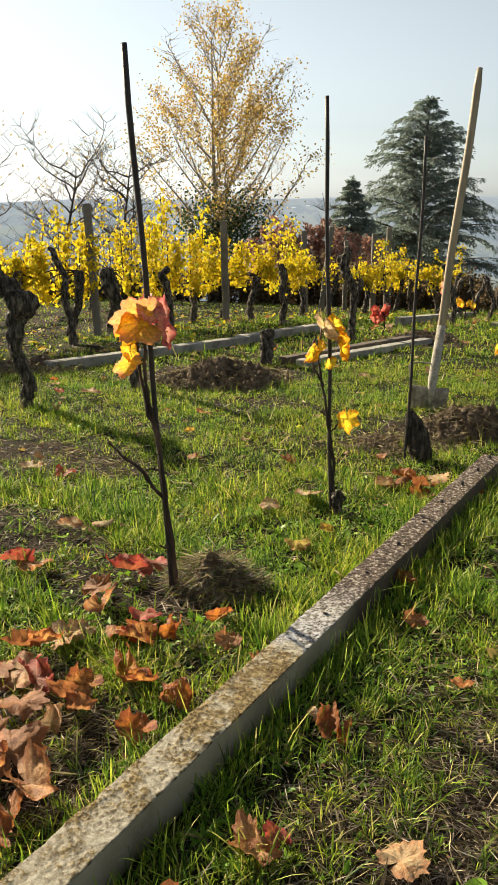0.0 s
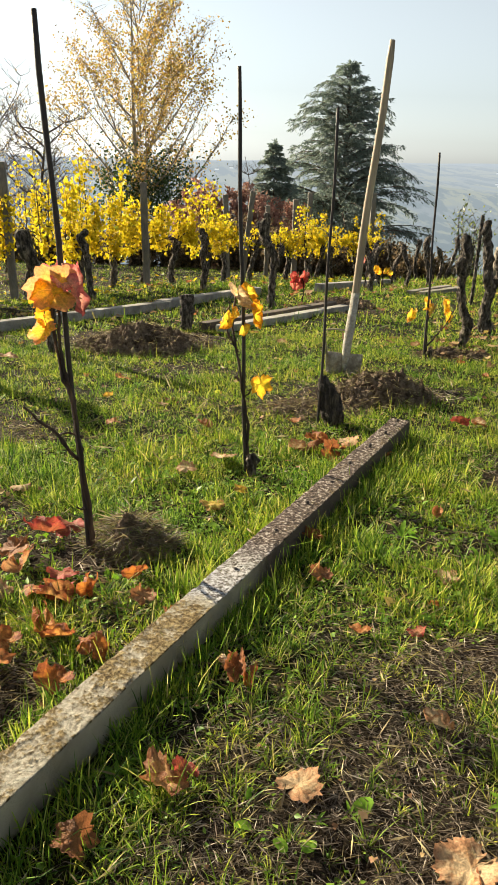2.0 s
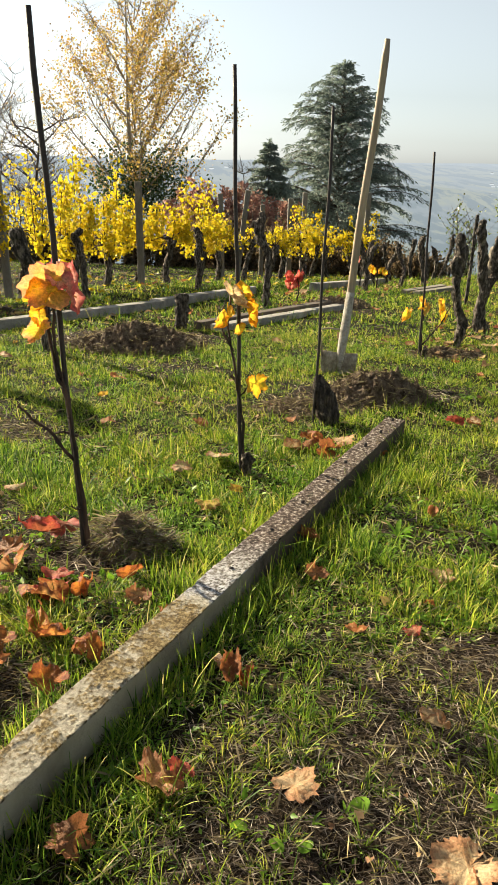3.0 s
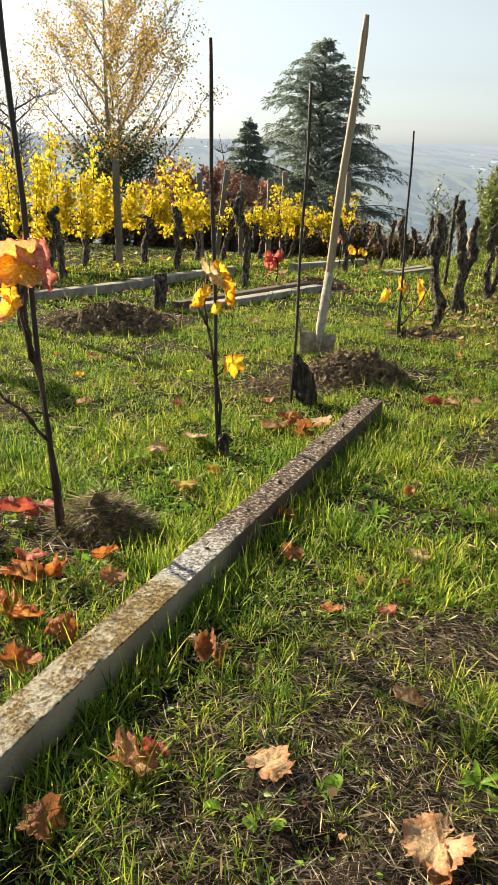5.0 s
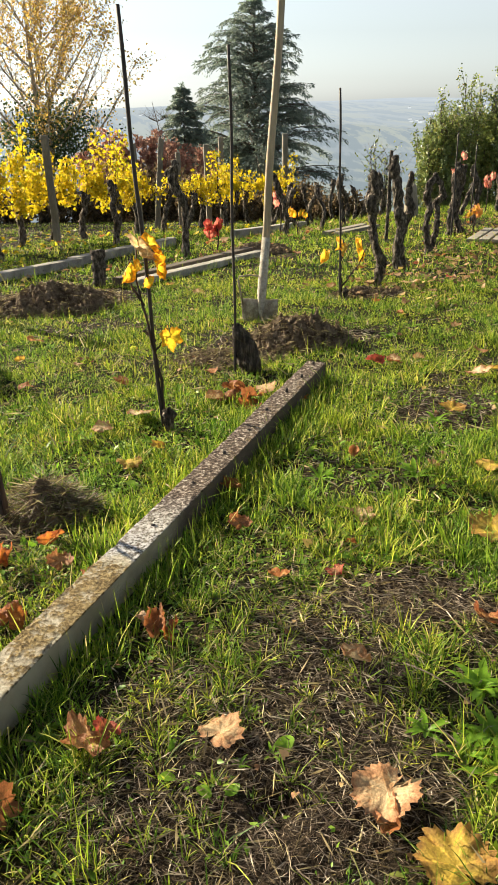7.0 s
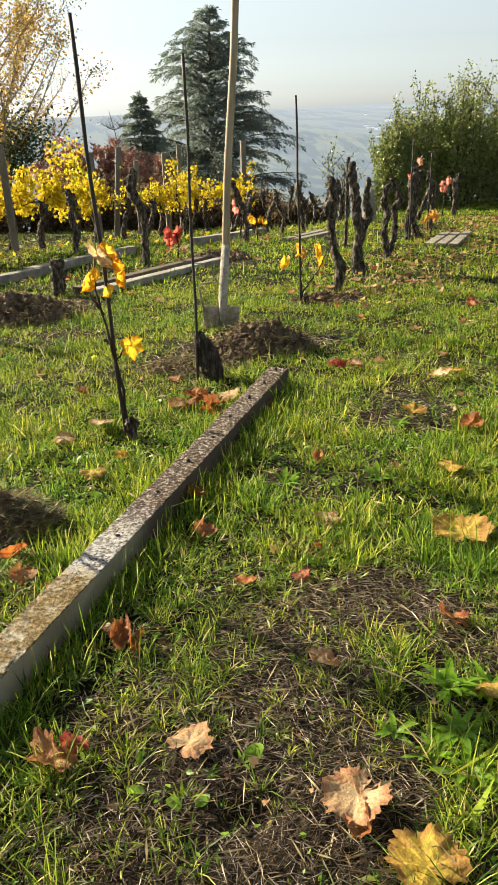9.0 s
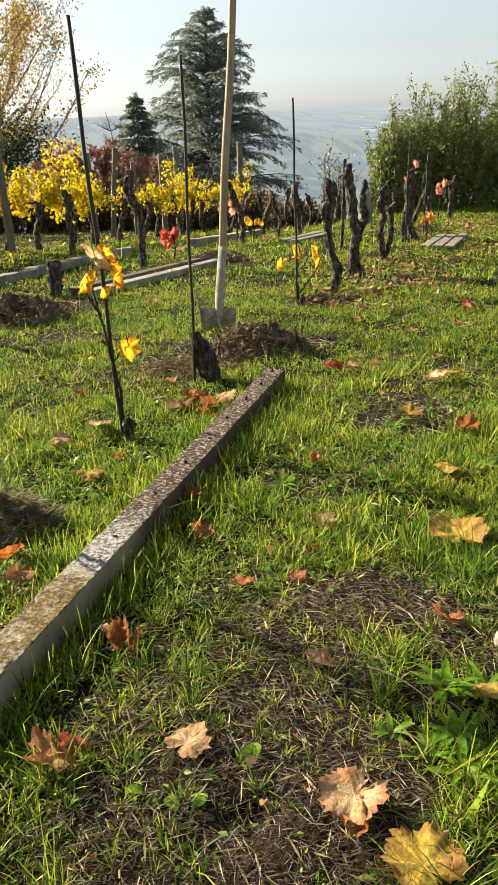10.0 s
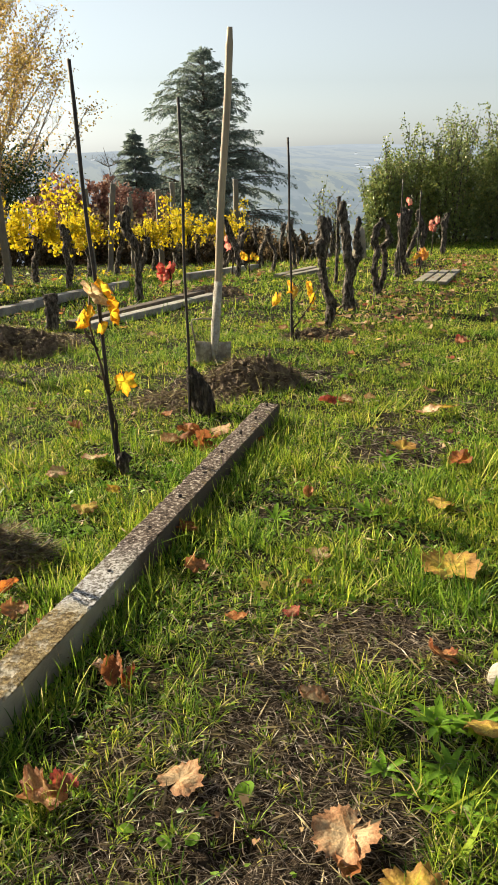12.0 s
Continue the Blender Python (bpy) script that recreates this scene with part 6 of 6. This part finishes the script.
def meadow():
    rng = np.random.default_rng(3)
    ax, ay = POST_A
    dx, dy = (POST_B - POST_A).normalized()
    L = (POST_B - POST_A).length

    def off_post(x, y, gap):
        s, t = (x - ax) * dx + (y - ay) * dy, -(x - ax) * dy + (y - ay) * dx
        return ~((np.abs(t) < gap) & (s > -0.02) & (s < L + 0.02))

    for d0, d1, tufts, per, h, w, rad, fine in ((0.50, 1.7, 4700, 15, 0.038, 0.0022, 0.012, 2), (1.7, 3.3, 15500, 12, 0.039, 0.0031, 0.013, 1),
                                                (3.3, 6.5, 40000, 11, 0.037, 0.0044, 0.022, 0), (6.5, 17.0, 76000, 7, 0.046, 0.010, 0.050, 0)):
        x, y = in_view(tufts, rng, d0, d1)
        b = bare(x, y)
        lush = np.clip(0.46 + 0.24 * wob(x, y, 5.0, 0.3) + 0.22 * wob(x, y, 13.0, 2.0) + 0.20 * wob(x, y, 31.0, 4.0), 0, 1.35)
        keep = (rng.random(tufts) > b * 0.93) & (rng.random(tufts) < 0.26 + 0.85 * lush)
        x, y, lush, b = x[keep], y[keep], lush[keep], b[keep]
        size = (0.50 + 0.72 * lush) * (1 - 0.45 * b) * rng.lognormal(0, 0.36, len(x))
        r, a = rad * rng.random((len(x), per)) ** 0.7 * size[:, None], rng.uniform(0, 6.283, (len(x), per))
        ox, oy = np.cos(a), np.sin(a)
        gx, gy = (x[:, None] + ox * r).ravel(), (y[:, None] + oy * r).ravel()
        hh = (h * size[:, None] * rng.lognormal(-0.05, 0.32, (len(x), per))).ravel()
        ok = off_post(gx, gy, 0.050)
        n = int(ok.sum())
        me = blades("grass", gx[ok], gy[ok], ox.ravel()[ok], oy.ravel()[ok], hh[ok], w * rng.uniform(0.65, 1.4, n), rng, M["grass"], 0.72, fine=fine == 2, coarse=fine == 0)
        tagged(new("grass", me), "tufts of short green and yellowish meadow grass", "grass", kind="stuff")
        # small creeping leaves between the tufts
        n = int(tufts * (1.0 if fine else 0.25))
        x, y = in_view(n, rng, d0, d1)
        keep = (rng.random(n) > bare(x, y) * 0.85) & (wob(x, y, 4.0, 6.0) > -0.5) & off_post(x, y, 0.055)
        x, y = x[keep], y[keep]
        n = len(x)
        pos = np.stack([x, y, lie(x, y) + np.abs(rng.normal(0.008, 0.006, n))], 1)
        me = scatter("ground_leaves", OVAL_V, OVAL_F, pos, (w * 4.6 if d1 < 4 else w * 3.0) * rng.lognormal(0, 0.35, n), flat_turns(n, rng, 0.35), M["weed"] if d0 < 3 else M["grass"])
        tagged(new("ground_cover", me), "small creeping green leaves between grass tufts", "plants", kind="stuff")
    # taller tufts along both flanks of the lying post
    n = 5200
    s, side = rng.uniform(0, L + 0.05, n), np.where(rng.random(n) < 0.6, -1, 1)
    t = side * (0.054 + np.abs(rng.normal(0, 0.05, n)))
    x, y = ax + dx * s - dy * t, ay + dy * s + dx * t
    a = rng.uniform(0, 6.283, n)
    me = blades("grass", x, y, np.cos(a), np.sin(a), 0.052 * rng.lognormal(0, 0.35, n), 0.0026 * rng.uniform(0.7, 1.4, n), rng, M["grass"], 0.45)
    tagged(new("grass", me), "longer grass tufts along the lying post", "grass", kind="stuff")
    # long dry and green grass over the small turf mound
    n = 2200
    a, d = rng.uniform(0, 6.283, n), rng.random(n) ** 0.6
    x, y = -0.10 + np.cos(a) * d * 0.15, 2.12 + np.sin(a) * d * 0.13
    for mat, cut in (("grass", 0.22), ("straw", 0.50)):
        ok = rng.random(n) < cut
        me = blades("turf", x[ok], y[ok], np.cos(a)[ok], np.sin(a)[ok], 0.040 * rng.lognormal(0, 0.3, int(ok.sum())), np.full(int(ok.sum()), 0.0020), rng, M[mat], 1.1, -0.10 * (1 - d[ok]) ** 0.8)
        tagged(new("turf", me), "dry and green grass hanging over a small turf mound", "grass", kind="stuff")
    # the meadow goes on beside and behind
    n = 17000
    d, a = 0.15 + 8.5 * rng.random(n) ** 0.7, np.radians(rng.uniform(40, 334, n))
    x, y = np.repeat(d * np.sin(a), 6) + rng.normal(0, 0.05, n * 6), np.repeat(d * np.cos(a), 6) + rng.normal(0, 0.05, n * 6)
    a = rng.uniform(0, 6.283, n * 6)
    ok = off_post(x, y, 0.055) & (rng.random(n * 6) > bare(x, y) * 0.7)
    m = int(ok.sum())
    me = blades("grass", x[ok], y[ok], np.cos(a)[ok], np.sin(a)[ok], 0.055 * rng.lognormal(0, 0.3, m), 0.020 * rng.uniform(0.6, 1.4, m), rng, M["grass"], 0.8, coarse=True)
    tagged(new("grass", me), "short green meadow grass round the vine rows", "grass", kind="stuff")
    # bits of dead leaf caught in the grass
    for d0, d1, n, size in ((0.6, 2.5, 200, 0.010), (2.5, 7.0, 700, 0.017), (7.0, 13.0, 700, 0.03)):
        x, y = in_view(n, rng, d0, d1)
        pos = np.stack([x, y, lie(x, y) + rng.uniform(0.006, 0.026, n)], 1)
        me = scatter("leaf_bits", LEAF_V, LEAF_F, pos, size * rng.lognormal(0, 0.35, n), flat_turns(n, rng, 0.5), M["litter_brown"])
        tagged(new("leaf_bits", me), "small broken bits of dead leaf in grass", "leaves", kind="stuff")
    # dead grass matted between the living blades
    for d0, d1, n, size, wide in ((0.5, 1.9, 15000, 0.036, 0.09), (1.9, 4.2, 8000, 0.050, 0.13), (4.2, 9.0, 3000, 0.07, 0.20)):
        x, y = in_view(n, rng, d0, d1)
        ok = off_post(x, y, 0.07) & (rng.random(n) < np.clip(0.55 + 0.35 * wob(x, y, 6.0, 4.0), 0.12, 1))
        x, y = x[ok], y[ok]
        n = len(x)
        pos = np.stack([x, y, lie(x, y) + np.abs(rng.normal(0.010, 0.007, n))], 1)
        me = scatter("dead_grass", NEEDLE_V * np.array([wide, 1, 1]), OVAL_F, pos, size * np.clip(rng.lognormal(0, 0.4, n), 0.3, 2.0), flat_turns(n, rng, 0.3), M["thatch"])
        tagged(new("dead_grass", me), "dead yellowish grass matted between green blades", "grass", kind="stuff")
    # straw and dead stems
    for d0, d1, count, ln in ((0.50, 1.8, 84000, 0.021), (1.8, 3.6, 56000, 0.030), (3.6, 7.0, 36000, 0.042), (7.0, 14, 8000, 0.07)):
        x, y = in_view(count, rng, d0, d1)
        keep = (rng.random(count) < (0.20 if d1 < 3 else 0.10) + 0.80 * bare(x, y)) & off_post(x, y, 0.06)
        x, y = x[keep], y[keep]
        n = len(x)
        pos = np.stack([x, y, lie(x, y) + np.abs(rng.normal(0.005, 0.006, n))], 1)
        me = scatter("straw", NEEDLE_V * np.array([0.11 if d1 < 4 else 0.2, 1, 1]), OVAL_F, pos, ln * np.clip(rng.lognormal(0, 0.5, n), 0.3, 2.0), flat_turns(n, rng, 0.25), M["straw"])
        tagged(new("straw", me), "dry straw and dead grass stems on bare soil", "straw", kind="stuff")


meadow()


def weed(x, y, size, leaves, seed):
    rnd = random.Random(seed)
    ob = thing("broadleaf_weed", "low rosette of broad green weed leaves in grass", "plant", "weeds", (x, y, gz(x, y)))
    for k in range(leaves):
        a = k * 2.4 + rnd.uniform(-0.4, 0.4)
        L, w = size * rnd.uniform(0.55, 1.2), size * rnd.uniform(0.065, 0.12)
        up = rnd.uniform(0.25, 1.2)
        m = Mesh()
        vs, fs = [], []
        for i in range(8):
            t = i / 7
            half = w * math.sin(math.pi * min(1, 0.12 + 0.86 * t)) ** 0.8 * (1.0 if i < 7 else 0.1)
            r, z = L * t * math.cos(up * (1 - t * 0.5)), L * t * math.sin(up) * (1 - 0.55 * t)
            for q in (-1, 0, 1):
                vs.append((math.cos(a) * r - math.sin(a) * half * q, math.sin(a) * r + math.cos(a) * half * q, z + (0.25 * half if q else 0)))
        for i in range(7):
            for q in (0, 1):
                fs.append((i * 3 + q, (i + 1) * 3 + q, (i + 1) * 3 + q + 1, i * 3 + q + 1))
        m.add(vs, fs)
        part("leaf", m.done("leaf", M["weed"]), ob)


for k, (x, y, s, n) in enumerate([(0.73, 0.93, 0.12, 14), (0.84, 1.02, 0.12, 12), (0.66, 0.90, 0.09, 9), (0.80, 0.82, 0.11, 10), (0.70, 0.84, 0.11, 10), (0.77, 1.05, 0.12, 11), (0.62, 0.97, 0.09, 8), (0.27, 0.96, 0.04, 4), (0.33, 0.97, 0.045, 4), (-0.02, 2.75, 0.13, 10),
                                   (1.45, 2.1, 0.11, 9), (1.52, 1.95, 0.12, 9), (0.10, 1.50, 0.08, 6), (0.05, 1.40, 0.09, 6), (-0.08, 1.10, 0.08, 6), (-0.16, 2.45, 0.10, 8), (1.35, 2.6, 0.12, 9), (0.42, 3.3, 0.1, 7)]):
    weed(x, y, s * 0.62, int(n * 1.9), 500 + k)


def dry_stalk(a, b, r):
    """A long dry grass stem lying over the turf."""
    ob = thing("grass_stalk", "long pale dry grass stalk lying over the turf", "stalk", at=(a[0], a[1], gz(*a)))
    m = Mesh()
    pts = []
    for k in range(9):
        t = k / 8
        x, y = a[0] + (b[0] - a[0]) * t, a[1] + (b[1] - a[1]) * t
        pts.append((x - a[0] + 0.004 * math.sin(5 * t), y - a[1], gz(x, y) - gz(*a) + 0.022 + 0.012 * math.sin(3.1 * t)))
    m.tube(pts, [r * (1 - 0.05 * k) for k in range(9)], 6, 0.05, 3)
    part("stem", m.done("stem", M["straw"]), ob)


dry_stalk((0.643, 1.143), (0.726, 0.989), 0.0019)
dry_stalk((-0.115, 1.945), (-0.03, 2.08), 0.0016)


def clover_leaf(x, y, size, yaw, mat):
    """A single round leaf on a short stalk."""
    ob = thing("round_leaf", "single rounded green leaf lying on bare straw", "leaf", "round green leaves", (x, y, gz(x, y)))
    m = Mesh()
    n = 14
    vs = [(0, 0, 0.012)] + [(size * 0.72 * math.sin(6.283 * k / n), size * math.cos(6.283 * k / n) * (0.8 if k == n // 2 else 1), 0.014 + 0.16 * size * math.sin(6.283 * k / n * 2 + yaw)) for k in range(n)]
    m.add(vs, [(0, 1 + (k + 1) % n, 1 + k) for k in range(n)])
    m.tube([(0, -size * 0.8, 0.013), (0.004, -size * 1.4, 0.004)], [0.0012, 0.001], 5, 0, 1)
    ob.rotation_euler = (radians(8), radians(6), radians(yaw))
    part("blade", m.done("blade", M[mat]), ob)


for x, y, size, yaw, mat in ((0.197, 0.906, 0.016, 30, "weed"), (0.247, 0.903, 0.015, 290, "weed"), (0.356, 0.982, 0.022, 320, "weed"), (0.14, 0.95, 0.016, 80, "weed")):
    clover_leaf(x, y, size, yaw, mat)
rw = random.Random(9)
for k in range(34):
    y = rw.uniform(1.5, 5.0)
    x = rw.uniform(-0.30, 0.55) * y
    along = (x + 0.415) * 0.866 - (y - 0.745) * 0.5
    if abs(along) > 0.16 and float(bare(x, y)) < 0.5:
        weed(x, y, rw.uniform(0.045, 0.085), rw.randint(5, 9), 540 + k)


# ---------------------------------------------------------------- dark scrub behind the yellow rows
for k in range(14):
    a = radians(-20 + 2.9 * k)
    d = 17.6 + 0.5 * math.sin(k * 1.7)
    shrub("brown_shrub", d * math.sin(a), d * math.cos(a), (-0.42 if k < 11 else -0.80) + 0.12 * math.sin(k * 2.3), 0.85, 0.4, 2400, "scrub", 0.085, 80 + k, "low dense brownish scrub behind the vine rows", "shrub", "scrub shrubs", 12)

leafy_shoot(4.62, 9.0, "leaf_glow", 5, 0.30, 0.10, 0.085, "low vine shoot with orange-yellow leaves")
leafy_shoot(4.45, 9.12, "leaf_pink", 4, 0.86, 0.08, 0.075, "vine shoot with salmon-orange leaves at a vine head")
leafy_shoot(6.15, 11.7, "leaf_pink", 5, 0.55, 0.08, 0.085, "vine shoot with orange-red leaves before the hedge")
leafy_shoot(2.75, 10.2, "leaf_gold", 5, 0.30, 0.14, 0.085, "low vine shoot with yellow leaves")
leafy_shoot(2.60, 10.5, "leaf_pink", 3, 0.55, 0.10, 0.08, "vine shoot with a few salmon-orange leaves")


# ---------------------------------------------------------------- leaf litter under the rows
def litter(count, u0, u1, v, spread, mat, size, seed, label):
    rng = np.random.default_rng(seed)
    u, w = rng.uniform(u0, u1, count), v + rng.normal(0, spread, count)
    x, y = 0.62 * u - 0.785 * w, 0.785 * u + 0.62 * w
    pos = np.stack([x, y, lie(x, y) + rng.uniform(0.012, 0.035, count)], 1)
    me = scatter("leaf_litter", LEAF_V, LEAF_F, pos, size * rng.lognormal(0, 0.3, count), flat_turns(count, rng, 0.3), M[mat])
    tagged(new("leaf_litter", me), label, "leaves", kind="stuff")


litter(330, 3.0, 15.0, 6.7, 0.55, "yellow", 0.05, 1, "yellow leaf litter under the vine row")
litter(900, 5.2, 13.0, 1.60, 0.34, "litter_brown", 0.040, 2, "brown and ochre leaf litter under old vines")
litter(260, 5.0, 13.0, 4.2, 0.45, "litter_brown", 0.042, 3, "brown leaf litter between the rows")

def stone(x, y, r, seed):
    ob = thing("stone", "smooth pale grey stone half sunk in grass", "stone", at=(x, y, gz(x, y)))
    bm = bmesh.new()
    bmesh.ops.create_icosphere(bm, subdivisions=3, radius=r)
    for v in bm.verts:
        v.co = Vector((v.co.x * 1.2, v.co.y * 0.9, v.co.z * 0.75 + 0.35 * r)) * (1 + 0.22 * noise.noise(v.co * 18 + Vector((seed, 0, 0))))
    me = bpy.data.meshes.new("body")
    bm.to_mesh(me)
    bm.free()
    me.materials.append(M["limed"])
    me.shade_smooth()
    part("body", me, ob)


stone(0.985, 1.165, 0.034, 2)

# rods and a wrapped stump among the old vines
stake(4.22, 8.72, (-0.01, 0.0), 1.15, 0.008, "thin rusty iron rod among old vines")
stake(4.85, 9.55, (0.01, 0.0), 1.0, 0.008, "thin rusty iron rod beside a twin-trunked vine")
line_post(3.36, 8.55, 0.98, 0.018, "short dark wooden post behind an old vine", (1.0, 0), "bark")
for k, (x, y) in enumerate([(3.05, 11.3), (3.45, 12.2), (4.85, 12.9), (4.45, 14.0)]):
    old_vine(x, y, 0.55 + 0.2 * ((k * 53) % 10) / 10, 0.030, 60 + k, (0.12 * math.sin(k * 1.7), 0), 0.09)


def wrapped_stump():
    x, y = 4.95, 11.75
    ob = thing("wrapped_stump", "pale sackcloth draped over a stump among old vines", "sack", at=(x, y, gz(x, y)))
    m, verts, faces, n, rows = Mesh(), [], [], 28, 9
    for j in range(rows + 1):
        t = j / rows
        for i in range(n):
            a = 2 * math.pi * i / n
            r = (0.065 + 0.045 * t ** 0.7) * (1 + 0.16 * t * math.sin(a * 7 + 1) + 0.08 * t * math.sin(a * 13))
            verts.append((math.cos(a) * r, math.sin(a) * r, 0.46 * (1 - t) + 0.05 * (1 - t) * math.sin(a)))
    for j in range(rows):
        for i in range(n):
            q = (i + 1) % n
            faces.append((j * n + i, (j + 1) * n + i, (j + 1) * n + q, j * n + q))
    faces.append(tuple(range(n)))
    m.add(verts, faces)
    part("cloth", m.done("cloth", M["cloth"]), ob)


wrapped_stump()

for k, (az, d, w) in enumerate([(23.0, 1500, 16), (23.6, 1540, 12), (24.6, 2100, 30), (25.2, 2140, 20), (26.1, 1250, 12), (21.4, 1320, 12), (22.6, 2600, 26), (24.1, 1010, 9), (25.0, 980, 10), (26.6, 1900, 18), (20.4, 2300, 22), (23.3, 3000, 34)]):
    a = radians(az)
    x, y = d * math.sin(a), d * math.cos(a)
    far_house(x, y, float(hill_height(x, y)) - 1.0, w * 0.7, w * 0.42, w * 0.26, 17 * k % 60)
town = random.Random(4)
for k in range(34):
    a, d = radians(town.choice((3.5, 14.5, 21.5, 24.5, 27.0)) + town.gauss(0, 0.7)), town.choice((1150, 1500, 2050, 2700, 3400)) * town.uniform(0.96, 1.04)
    x, y, w = d * math.sin(a), d * math.cos(a), town.uniform(6, 10) * (0.6 + d / 3000)
    far_house(x, y, float(hill_height(x, y)) - 1.0, w, w * 0.6, w * 0.36, town.uniform(0, 60))
